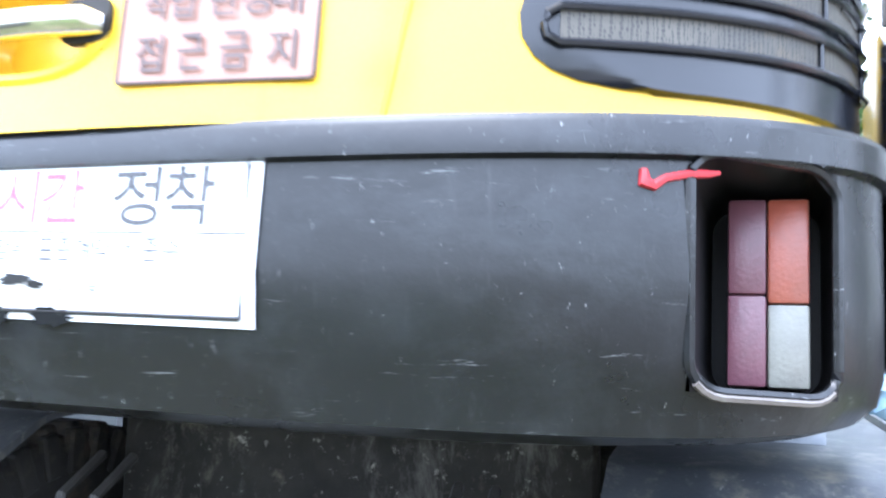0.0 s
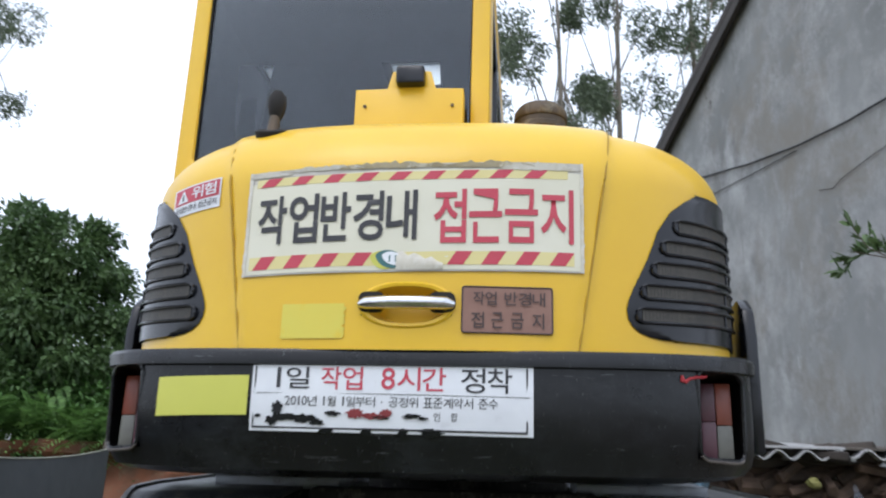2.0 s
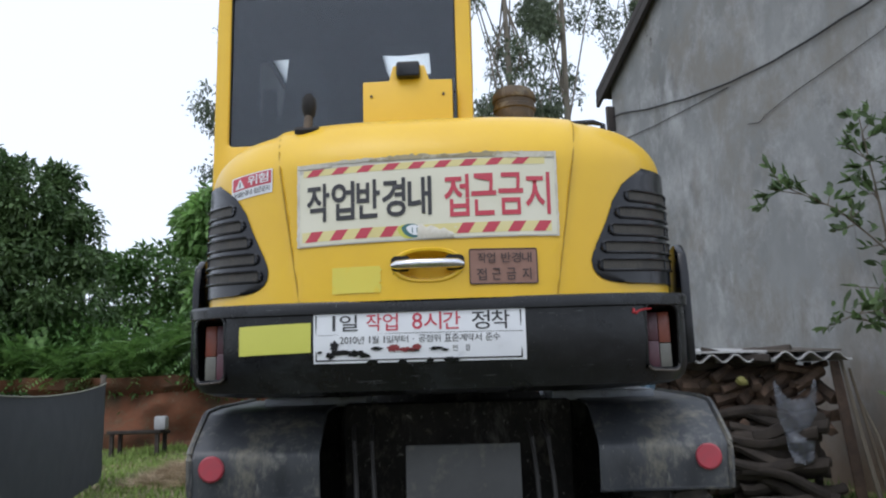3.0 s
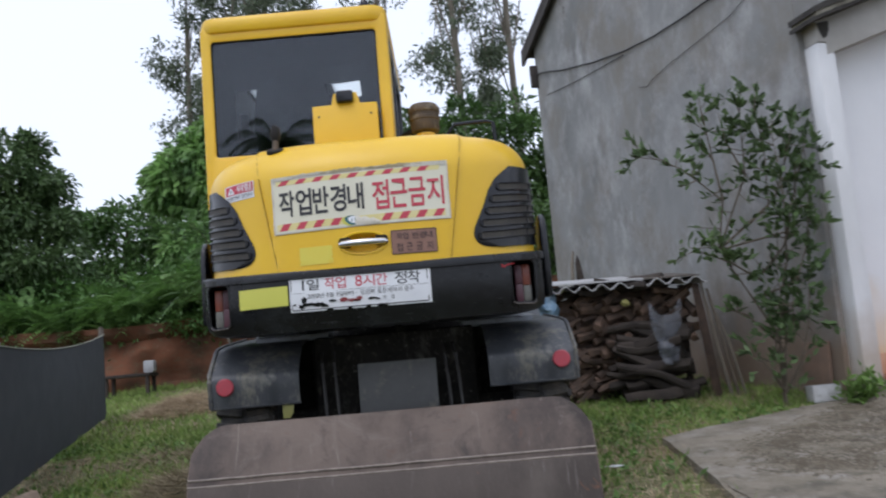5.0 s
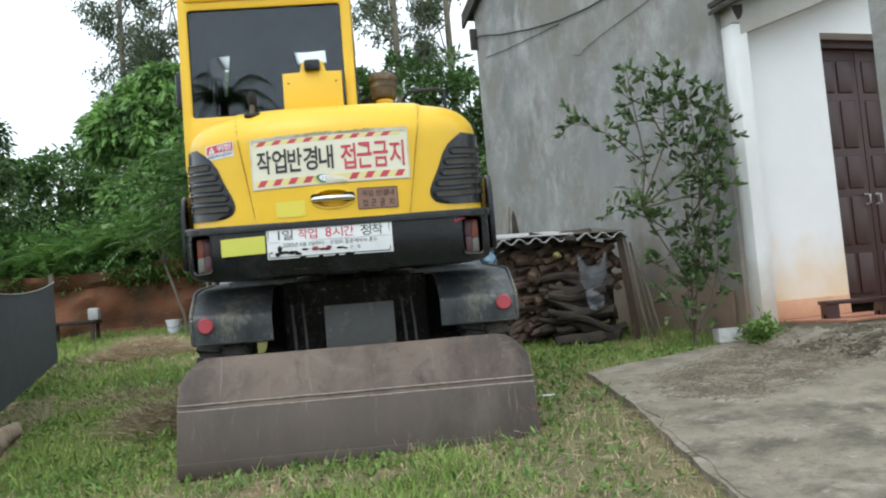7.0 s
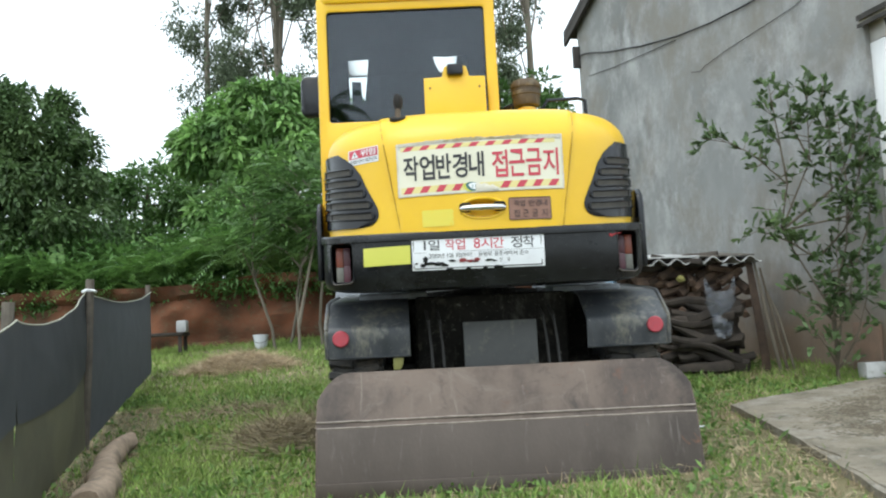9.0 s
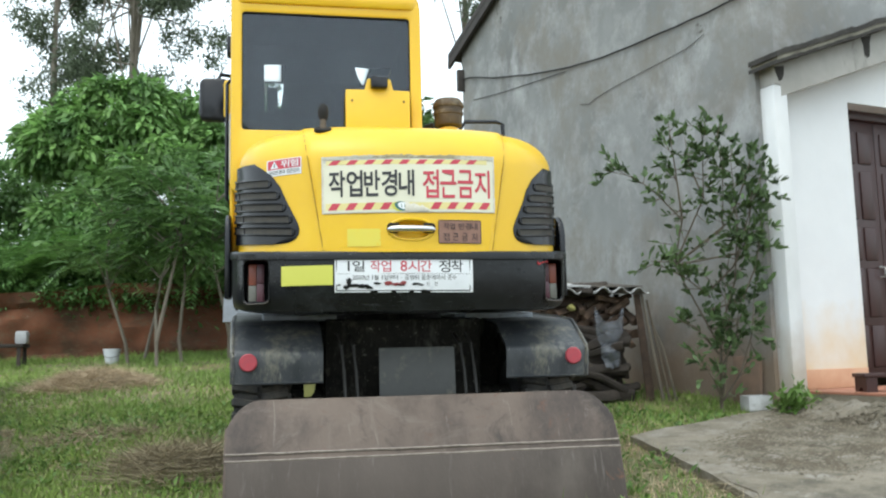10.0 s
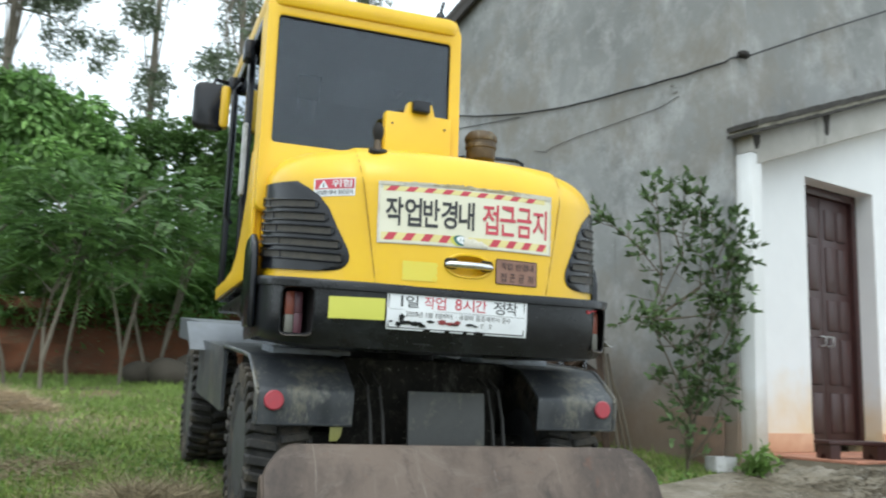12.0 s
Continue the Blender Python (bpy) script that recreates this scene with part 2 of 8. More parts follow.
M["terracotta"] = mat("terracotta", (0.42, 0.19, 0.12), (0.36, 0.17, 0.11), scale=5, rough=0.6, vary=0.15)
M["plinth"] = mat("plinth_orange", (0.55, 0.30, 0.18), (0.62, 0.38, 0.24), scale=6, rough=0.7)
M["concrete"] = mat("yard_concrete", (0.23, 0.202, 0.155), (0.135, 0.117, 0.083), scale=3.6, detail=12, rough=0.92, bump=0.9, bump_scale=26,
                    spot=(0.29, 0.27, 0.235), spot_scale=5.0, spot_edge=(0.50, 0.70))
M["concrete_light"] = mat("pale_yard_concrete", (0.26, 0.23, 0.178), (0.175, 0.152, 0.113), scale=3.0, detail=12, rough=0.92, bump=0.8, bump_scale=30,
                          spot=(0.085, 0.076, 0.056), spot_scale=2.6, spot_edge=(0.46, 0.64))
M["moss"] = mat("dry_moss", (0.115, 0.092, 0.060), (0.068, 0.056, 0.036), scale=5, detail=10, rough=0.95, vary=0.22, spot=(0.19, 0.168, 0.125), spot_scale=4, spot_edge=(0.5, 0.66))
M["clay_board"] = mat("clay_board", (0.27, 0.18, 0.125), (0.17, 0.12, 0.09), scale=6, rough=0.85, bump=0.2)
M["seam"] = mat("paint_seam", (0.46, 0.28, 0.010), (0.36, 0.21, 0.010), scale=20, rough=0.6)
M["ground"] = mat("soil_and_grass", (0.15, 0.13, 0.065), (0.095, 0.105, 0.04), scale=3.0, detail=8, rough=0.95, bump=0.5, bump_scale=25,
                  spot=(0.27, 0.19, 0.115), spot_scale=1.3, spot_edge=(0.50, 0.68))
M["earth"] = mat("red_earth", (0.175, 0.066, 0.03), (0.072, 0.036, 0.02), scale=1.5, detail=9, rough=0.95, bump=1.0, bump_scale=9,
                 spot=(0.05, 0.038, 0.02), spot_scale=1.6, spot_edge=(0.5, 0.68))
M["grass"] = mat("grass_blades", (0.25, 0.35, 0.085), (0.155, 0.235, 0.055), scale=0.8, rough=0.6, vary=0.4, spec=0.25)
M["dry_grass"] = mat("dry_grass", (0.52, 0.42, 0.28), (0.36, 0.28, 0.18), scale=5, rough=0.8, vary=0.35)
M["dead_weed"] = mat("dead_weeds", (0.36, 0.305, 0.195), (0.17, 0.14, 0.085), scale=5, rough=0.85, vary=0.4)
M["log"] = mat("firewood", (0.15, 0.098, 0.068), (0.042, 0.031, 0.024), scale=9, rough=0.85, bump=0.5, bump_scale=30, vary=0.45)
M["log_pale"] = mat("bleached_log", (0.36, 0.275, 0.20), (0.19, 0.14, 0.10), scale=14, rough=0.9, bump=0.5, bump_scale=30, spot=(0.12, 0.095, 0.07), spot_scale=5)
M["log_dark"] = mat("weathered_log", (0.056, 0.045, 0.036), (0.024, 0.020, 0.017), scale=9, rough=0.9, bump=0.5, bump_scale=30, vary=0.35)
M["bark"] = mat("bark", (0.16, 0.135, 0.10), (0.09, 0.075, 0.055), scale=8, rough=0.9, bump=0.5, bump_scale=30, stretch=(1, 1, 0.3))
M["bark_pale"] = mat("pale_bark", (0.21, 0.185, 0.145), (0.12, 0.105, 0.08), scale=5, rough=0.85, bump=0.3, bump_scale=20, stretch=(1, 1, 0.3))
M["sheet"] = mat("fibre_cement", (0.55, 0.56, 0.57), (0.40, 0.40, 0.40), scale=5, rough=0.8, spot=(0.16, 0.155, 0.14), spot_scale=3, spot_edge=(0.5, 0.72))
M["sheet_dark"] = mat("weathered_board", (0.15, 0.135, 0.115), (0.08, 0.07, 0.06), scale=6, rough=0.85, spot=(0.05, 0.045, 0.04), spot_scale=4)
M["net"] = mat("shade_net", (0.104, 0.112, 0.122), (0.13, 0.138, 0.147), scale=5, rough=0.75, bump=0.1, bump_scale=300)
M["net_thin"] = mat("shade_net_thin", (0.19, 0.185, 0.125), (0.14, 0.14, 0.10), scale=2.2, rough=0.8, bump=0.1, bump_scale=300, spot=(0.12, 0.11, 0.08), spot_scale=1.6, spot_edge=(0.5, 0.8))
M["rope"] = mat("pale_rope", (0.42, 0.43, 0.36), (0.28, 0.28, 0.22), scale=25, rough=0.85, bump=0.3, bump_scale=120)
M["pole"] = mat("grey_pole", (0.15, 0.13, 0.105), (0.08, 0.07, 0.06), scale=12, rough=0.85, bump=0.2)
M["white_plastic"] = mat("white_plastic", (0.68, 0.71, 0.74), (0.6, 0.63, 0.66), scale=8, rough=0.4)
M["grey_plastic"] = mat("grey_plastic", (0.40, 0.41, 0.42), (0.30, 0.30, 0.30), scale=8, rough=0.5)
M["blue_plastic"] = mat("blue_plastic", (0.18, 0.32, 0.48), (0.3, 0.42, 0.52), scale=14, rough=0.4)
M["cable"] = mat("black_cable", (0.015, 0.015, 0.017), scale=30, rough=0.5)
M["white_tin"] = mat("white_tin", (0.56, 0.57, 0.58), (0.36, 0.36, 0.35), scale=9, rough=0.5, spot=(0.16, 0.15, 0.13), spot_scale=14)
M["stone"] = mat("grey_stone", (0.075, 0.065, 0.05), (0.045, 0.038, 0.028), scale=4, rough=0.9, bump=0.4, bump_scale=20)
M["roof_tile"] = mat("roof_tile", (0.06, 0.052, 0.047), (0.035, 0.032, 0.03), scale=6, rough=0.85, bump=0.3)
M["leaf_dark"] = leaf_mat("leaf_dark", (0.125, 0.19, 0.07), (0.06, 0.11, 0.04), vary=0.25)
M["leaf_bright"] = leaf_mat("leaf_bright", (0.28, 0.46, 0.13), (0.09, 0.18, 0.06), vary=0.45)
M["leaf_mid"] = leaf_mat("leaf_mid", (0.10, 0.17, 0.045), (0.055, 0.11, 0.03))
# grey-green leaves, lightened and blued to hold the haze before them
M["leaf_euc"] = leaf_mat("leaf_hazy_grey_green", (0.155, 0.19, 0.12), (0.09, 0.12, 0.07))
M["leaf_weed"] = leaf_mat("leaf_weed", (0.18, 0.29, 0.07), (0.10, 0.18, 0.045))
M["leaf_young"] = leaf_mat("leaf_young_tree", (0.155, 0.265, 0.08), (0.065, 0.13, 0.04), vary=0.45)
M["leaf_bush"] = leaf_mat("leaf_bush", (0.12, 0.18, 0.068), (0.06, 0.10, 0.04), vary=0.45)
M["leaf_fern"] = leaf_mat("leaf_fern", (0.17, 0.30, 0.075), (0.085, 0.165, 0.045))
M["leaf_hedge"] = leaf_mat("leaf_hedge", (0.12, 0.23, 0.058), (0.065, 0.14, 0.035))

def scratched(m, tint, scale, stretch, lo, hi, bent=1.2):
    """Fine scratches and chips laid over a paint."""
    n, l = m.node_tree.nodes, m.node_tree.links
    p = n["Principled BSDF"]
    base = p.inputs["Base Color"].links[0].from_socket
    co, mp, tx, rg_, mx = (n.new(k) for k in ("ShaderNodeTexCoord", "ShaderNodeMapping", "ShaderNodeTexNoise", "ShaderNodeMapRange", "ShaderNodeMix"))
    mp.inputs["Scale"].default_value = stretch
    mp.inputs["Rotation"].default_value = (0.0, 0.4, 0.0)
    tx.inputs["Scale"].default_value, tx.inputs["Detail"].default_value, tx.inputs["Roughness"].default_value, tx.inputs["Distortion"].default_value = scale, 8.0, 0.75, bent
    rg_.inputs[1].default_value, rg_.inputs[2].default_value = lo, hi
    mx.data_type = "RGBA"
    l.new(co.outputs["Object"], mp.inputs["Vector"])
    l.new(mp.outputs[0], tx.inputs["Vector"])
    l.new(tx.outputs["Fac"], rg_.inputs[0])
    l.new(rg_.outputs[0], mx.inputs[0])
    l.new(base, mx.inputs[6])
    mx.inputs[7].default_value = (*tint, 1)
    l.new(mx.outputs[2], p.inputs["Base Color"])


# broad smears, bluish to put the paint's blue-grey sheen into the colour
scratched(M["black_iron"], (0.019, 0.021, 0.024), 5, (0.8, 1, 1.3), 0.50, 0.64, 0.2)
scratched(M["black_iron"], (0.026, 0.028, 0.031), 26, (3.0, 1, 0.6), 0.58, 0.76, 0.1)
scratched(M["black_iron"], (0.12, 0.125, 0.13), 30, (0.22, 1, 3.4), 0.625, 0.69, 0.2)
scratched(M["black_iron"], (0.22, 0.225, 0.23), 75, (2.2, 1, 0.7), 0.64, 0.69, 0.3)
scratched(M["black_iron"], (0.13, 0.085, 0.05), 45, (1, 1, 1), 0.70, 0.73, 0.3)
scratched(M["chassis"], (0.15, 0.135, 0.105), 9, (1, 1, 0.6), 0.58, 0.76, 0.25)
scratched(M["chassis"], (0.26, 0.245, 0.21), 34, (1, 1, 1), 0.60, 0.69, 0.25)
scratched(M["chassis"], (0.12, 0.115, 0.10), 5, (1.5, 1.5, 0.5), 0.56, 0.72, 0.4)
scratched(M["concrete_light"], (0.33, 0.31, 0.265), 8, (1, 1, 1), 0.56, 0.72, 0.25)
scratched(M["concrete_light"], (0.085, 0.075, 0.052), 34, (1, 1, 1), 0.56, 0.66, 0.25)
scratched(M["concrete_light"], (0.38, 0.36, 0.32), 60, (1, 1, 1), 0.62, 0.70, 0.25)
scratched(M["concrete_light"], (0.12, 0.10, 0.075), 95, (1, 1, 1), 0.56, 0.66, 0.0)
scratched(M["concrete"], (0.30, 0.27, 0.22), 110, (1, 1, 1), 0.58, 0.68, 0.0)
scratched(M["concrete"], (0.075, 0.067, 0.045), 6, (1, 1, 1), 0.53, 0.66, 0.25)
scratched(M["concrete"], (0.34, 0.32, 0.28), 40, (1, 1, 1), 0.58, 0.68, 0.25)
scratched(M["fender"], (0.26, 0.25, 0.215), 11, (1, 1, 0.7), 0.54, 0.76, 0.25)
scratched(M["fender"], (0.33, 0.30, 0.215), 5, (1.3, 1.3, 0.6), 0.55, 0.80, 0.25)
scratched(M["fender"], (0.42, 0.41, 0.38), 48, (1, 1, 0.8), 0.63, 0.70, 0.25)
scratched(M["fender"], (0.36, 0.35, 0.31), 22, (2.6, 2.6, 0.3), 0.62, 0.74, 0.2)
scratched(M["blade"], (0.165, 0.135, 0.112), 3.2, (0.7, 1, 1.6), 0.52, 0.72)
scratched(M["blade"], (0.115, 0.052, 0.030), 6, (1, 1, 1.2), 0.60, 0.72)
scratched(M["blade"], (0.030, 0.024, 0.022), 4.5, (0.6, 1, 1.4), 0.60, 0.74)
scratched(M["blade"], (0.20, 0.17, 0.145), 5, (3.5, 1, 0.35), 0.60, 0.74)
scratched(M["blade"], (0.032, 0.024, 0.020), 1.7, (0.8, 1, 1.3), 0.52, 0.66)
scratched(M["blade"], (0.21, 0.185, 0.16), 60, (1, 1, 1), 0.66, 0.72)
scratched(M["blade_low"], (0.16, 0.145, 0.13), 5, (3.2, 1, 0.35), 0.58, 0.74)
scratched(M["blade_low"], (0.15, 0.07, 0.038), 7, (1, 1, 1), 0.66, 0.74)
scratched(M["blade_low"], (0.19, 0.17, 0.15), 50, (1, 1, 1), 0.66, 0.72)
scratched(M["blade_edge"], (0.30, 0.28, 0.26), 7, (0.4, 1, 1.5), 0.50, 0.66)
scratched(M["blade_edge"], (0.07, 0.055, 0.045), 9, (1, 1, 1), 0.58, 0.68)
scratched(M["wall_grey"], (0.40, 0.405, 0.405), 1.7, (1, 1, 0.9), 0.50, 0.74, 0.25)
scratched(M["wall_grey"], (0.135, 0.135, 0.133), 1.9, (1, 1, 0.8), 0.54, 0.76, 0.25)
scratched(M["wall_grey"], (0.46, 0.465, 0.465), 5, (1.2, 1.2, 0.6), 0.64, 0.78, 0.25)
scratched(M["wall_grey"], (0.205, 0.192, 0.168), 0.9, (1, 1, 0.8), 0.47, 0.64, 0.25)
scratched(M["wall_grey"], (0.115, 0.11, 0.10), 3.2, (2.2, 2.2, 0.22), 0.62, 0.76, 0.25)
scratched(M["wall_grey"], (0.10, 0.095, 0.085), 1.3, (1, 1, 1), 0.665, 0.70, 0.25)
scratched(M["wall_grey"], (0.56, 0.57, 0.56), 8, (2.0, 2.0, 0.55), 0.685, 0.73, 0.25)
scratched(M["wall_grey"], (0.09, 0.088, 0.082), 14, (1, 1, 1), 0.69, 0.73, 0.25)
scratched(M["beam_white"], (0.20, 0.185, 0.16), 3.0, (1.6, 1.6, 0.5), 0.58, 0.74, 0.25)
scratched(M["beam_white"], (0.06, 0.055, 0.048), 5.0, (2.0, 2.0, 0.35), 0.66, 0.74, 0.25)
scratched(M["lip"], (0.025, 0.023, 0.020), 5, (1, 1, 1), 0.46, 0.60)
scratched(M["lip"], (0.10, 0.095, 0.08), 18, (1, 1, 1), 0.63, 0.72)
scratched(M["earth"], (0.12, 0.095, 0.055), 6, (1, 1, 2.2), 0.52, 0.68)
scratched(M["earth"], (0.22, 0.19, 0.14), 16, (1, 1, 1.4), 0.64, 0.72)
scratched(M["rust_metal"], (0.24, 0.21, 0.15), 9, (1, 1, 0.6), 0.54, 0.68)
scratched(M["rust_metal"], (0.035, 0.03, 0.025), 14, (1, 1, 1), 0.58, 0.68)
scratched(M["yellow"], (0.50, 0.40, 0.16), 26, (1, 1, 0.6), 0.70, 0.76)

# translucent thin plastic for the bag
bagm = bpy.data.materials.new("thin_plastic")
bagm.use_nodes = True
bn, bl = bagm.node_tree.nodes, bagm.node_tree.links
bt, bmix = bn.new("ShaderNodeBsdfTransparent"), bn.new("ShaderNodeMixShader")
bn["Principled BSDF"].inputs["Base Color"].default_value = (0.34, 0.37, 0.43, 1)
bn["Principled BSDF"].inputs["Roughness"].default_value = 0.25
bmix.inputs[0].default_value = 0.4
bl.new(bt.outputs[0], bmix.inputs[1])
bl.new(bn["Principled BSDF"].outputs[0], bmix.inputs[2])
bl.new(bmix.outputs[0], bn["Material Output"].inputs["Surface"])
M["bag"] = bagm

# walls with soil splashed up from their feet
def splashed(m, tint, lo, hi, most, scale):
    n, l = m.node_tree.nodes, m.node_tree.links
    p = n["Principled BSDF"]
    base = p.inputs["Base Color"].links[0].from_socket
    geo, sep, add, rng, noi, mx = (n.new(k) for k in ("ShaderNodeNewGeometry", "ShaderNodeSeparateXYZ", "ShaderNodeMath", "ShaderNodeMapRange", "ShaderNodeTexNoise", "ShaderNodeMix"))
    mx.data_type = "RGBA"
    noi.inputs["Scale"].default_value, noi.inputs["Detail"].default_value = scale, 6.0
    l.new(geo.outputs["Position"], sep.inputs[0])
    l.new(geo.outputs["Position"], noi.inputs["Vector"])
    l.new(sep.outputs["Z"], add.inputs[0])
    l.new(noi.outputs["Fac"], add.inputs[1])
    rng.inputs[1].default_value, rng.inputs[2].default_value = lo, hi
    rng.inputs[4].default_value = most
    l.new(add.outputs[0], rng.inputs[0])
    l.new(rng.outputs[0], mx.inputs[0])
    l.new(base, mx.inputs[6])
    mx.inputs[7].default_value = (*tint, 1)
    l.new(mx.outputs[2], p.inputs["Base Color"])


splashed(M["wall_white"], (0.68, 0.45, 0.17), 1.65, 0.95, 0.8, 3.0)
splashed(M["pilaster"], (0.40, 0.29, 0.18), 1.5, 0.95, 0.6, 4.0)
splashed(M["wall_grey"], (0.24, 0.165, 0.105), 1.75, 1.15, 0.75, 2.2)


# ---- building helpers ----
PLACE = {}


def mesh_of(bm, name, material, smooth=True):
    me = bpy.data.meshes.new(name)
    bm.normal_update()
    bm.to_mesh(me)
    bm.free()
    if material:
        me.materials.append(material)
    if smooth:
        me.shade_smooth()
        me.set_sharp_from_angle(angle=radians(38))
    return me


def centre(me):
    n = len(me.vertices)
    if not n:
        return Vector((0, 0, 0))
    co = np.empty(n * 3, np.float32)
    me.vertices.foreach_get("co", co)
    co = co.reshape(-1, 3)
    c = Vector(((co[:, 0].min() + co[:, 0].max()) / 2, (co[:, 1].min() + co[:, 1].max()) / 2, float(co[:, 2].min())))
    co -= np.array(c, np.float32)
    me.vertices.foreach_set("co", co.ravel())
    me.update()
    return c


def thing(name, label="", category="", at=(0, 0, 0), group="", kind=""):
    ob = new(name)
    ob.location = at
    ob.empty_display_size = 0.2
    PLACE[ob] = Vector(at)
    return tagged(ob, label, category, group, kind)


def solid(name, bm, material, label="", category="", group="", kind="", smooth=True):
    """A thing that is one mesh."""
    me = bm if isinstance(bm, bpy.types.Mesh) else mesh_of(bm, name, material, smooth)
    c = centre(me)
    ob = new(name, me)
    ob.location = c
    PLACE[ob] = c
    return tagged(ob, label, category, group, kind)


def part(name, bm, material, parent, label="", smooth=True):
    """Links a bmesh, in world coordinates, as one mesh under a thing or a part."""
    me = bm if isinstance(bm, bpy.types.Mesh) else mesh_of(bm, name, material, smooth)
    c = centre(me)
    ob = new(name, me)
    ob.parent = parent
    ob.location = c - PLACE[parent]
    PLACE[ob] = c
    return tagged(ob, label)


def twin(name, source, at, parent, turn=None, label=""):
    """Another object on the same mesh, its base at a world place."""
    ob = new(name, source.data)
    ob.parent = parent
    m = Matrix.Translation(Vector(at) - PLACE[parent])
    ob.matrix_basis = m @ turn if turn else m
    PLACE[ob] = Vector(at)
    return tagged(ob, label)


def box(x0, x1, y0, y1, z0, z1, bevel=0.0, seg=2, bm=None, m=None):
    bm = bm or bmesh.new()
    r = bmesh.ops.create_cube(bm, size=1.0)
    mt = Matrix.Translation(((x0 + x1) / 2, (y0 + y1) / 2, (z0 + z1) / 2)) @ Matrix.Diagonal((x1 - x0, y1 - y0, z1 - z0, 1))
    vs = r["verts"]
    bmesh.ops.transform(bm, matrix=mt, verts=vs)
    if bevel:
        es = list({e for v in vs for e in v.link_edges})
        g = bmesh.ops.bevel(bm, geom=es, offset=bevel, segments=seg, profile=0.5, affect="EDGES")
        vs = list({v for f in g["faces"] for v in f.verts} | {v for v in vs if v.is_valid})
    if m:
        bmesh.ops.transform(bm, matrix=m, verts=vs)
    return bm


def tube(points, radius, n=8, closed=False, bm=None, caps=True):
    """A pipe along points; radius may be a list."""
    bm = bm or bmesh.new()
    pts = [Vector(p) for p in points]
    k = len(pts)
    rad = radius if isinstance(radius, (list, tuple)) else [radius] * k
    rings = []
    ref = Vector((0.13, 0.21, 0.97))
    for i, p in enumerate(pts):
        a = pts[(i - 1) % k] if closed or i > 0 else p
        b = pts[(i + 1) % k] if closed or i < k - 1 else p
        d = (b - a).normalized()
        s = d.cross(ref)
        if s.length < 1e-3:
            s = d.cross(Vector((1, 0, 0)))
        s.normalize()
        q = s.cross(d).normalized()
        rings.append([bm.verts.new(p + rad[i] * (math.cos(j * math.tau / n) * s + math.sin(j * math.tau / n) * q)) for j in range(n)])
    for i in range(k if closed else k - 1):
        r0, r1 = rings[i], rings[(i + 1) % k]
        for j in range(n):
            bm.faces.new((r0[j], r1[j], r1[(j + 1) % n], r0[(j + 1) % n]))
    if caps and not closed:
        bm.faces.new(rings[0])
        bm.faces.new(list(reversed(rings[-1])))
    return bm


def lathe(profile, n=32, axis="Z", at=(0, 0, 0), bm=None):
    """A turned solid from (radius, height) pairs."""
    bm = bm or bmesh.new()
    rings = []
    for r, h in profile:
        ring = []
        for j in range(n):
            a = j * math.tau / n
            c, s = r * math.cos(a), r * math.sin(a)
            v = {"Z": (c, s, h), "X": (h, c, s), "Y": (c, h, s)}[axis]
            ring.append(bm.verts.new(Vector(v) + Vector(at)))
        rings.append(ring)
    for r0, r1 in zip(rings, rings[1:]):
        for j in range(n):
            bm.faces.new((r0[j], r0[(j + 1) % n], r1[(j + 1) % n], r1[j]))
    bm.faces.new(list(reversed(rings[0])))
    bm.faces.new(rings[-1])
    bmesh.ops.recalc_face_normals(bm, faces=bm.faces)
    return bm


def prism(outline, d0, d1, to3, bevel=0.0, bm=None):
    """A flat outline of (a, b) pairs given depth; to3 maps (a, b, d) to a place."""
    bm = bm or bmesh.new()
    lo = [bm.verts.new(to3(a, b, d0)) for a, b in outline]
    hi = [bm.verts.new(to3(a, b, d1)) for a, b in outline]
    k = len(outline)
    fs = [bm.faces.new(lo), bm.faces.new(list(reversed(hi)))]
    for i in range(k):
        fs.append(bm.faces.new((lo[i], hi[i], hi[(i + 1) % k], lo[(i + 1) % k])))
    bmesh.ops.recalc_face_normals(bm, faces=fs)
    if bevel:
        es = [e for e in bm.edges if e.calc_face_angle(0) > 0.6]
        bmesh.ops.bevel(bm, geom=es, offset=bevel, segments=2, profile=0.5, affect="EDGES")
    return bm


def round_rect(a0, a1, b0, b1, r, n=5):
    out = []
    for ca, cb, t0 in ((a1 - r, b1 - r, 0), (a0 + r, b1 - r, 90), (a0 + r, b0 + r, 180), (a1 - r, b0 + r, 270)):
        for i in range(n + 1):
            t = radians(t0 + 90 * i / n)
            out.append((ca + r * math.cos(t), cb + r * math.sin(t)))
    return out


def sheet(rows, bm=None):
    """A surface through rows of points."""
    bm = bm or bmesh.new()
    g = [[bm.verts.new(p) for p in row] for row in rows]
    for r0, r1 in zip(g, g[1:]):
        for j in range(len(r0) - 1):
            bm.faces.new((r0[j], r0[j + 1], r1[j + 1], r1[j]))
    return bm


def from_arrays(name, verts, faces, material, smooth=False):
    """A mesh from arrays, for what has very many pieces."""
    me = bpy.data.meshes.new(name)
    k = faces.shape[1]
    me.vertices.add(len(verts))
    me.vertices.foreach_set("co", verts.astype(np.float32).ravel())
    me.loops.add(faces.size)
    me.loops.foreach_set("vertex_index", faces.astype(np.int32).ravel())
    me.polygons.add(len(faces))
    me.polygons.foreach_set("loop_start", np.arange(0, faces.size, k, dtype=np.int32))
    me.update(calc_edges=True)
    me.validate()
    me.materials.append(material)
    if smooth:
        me.shade_smooth()
    return me


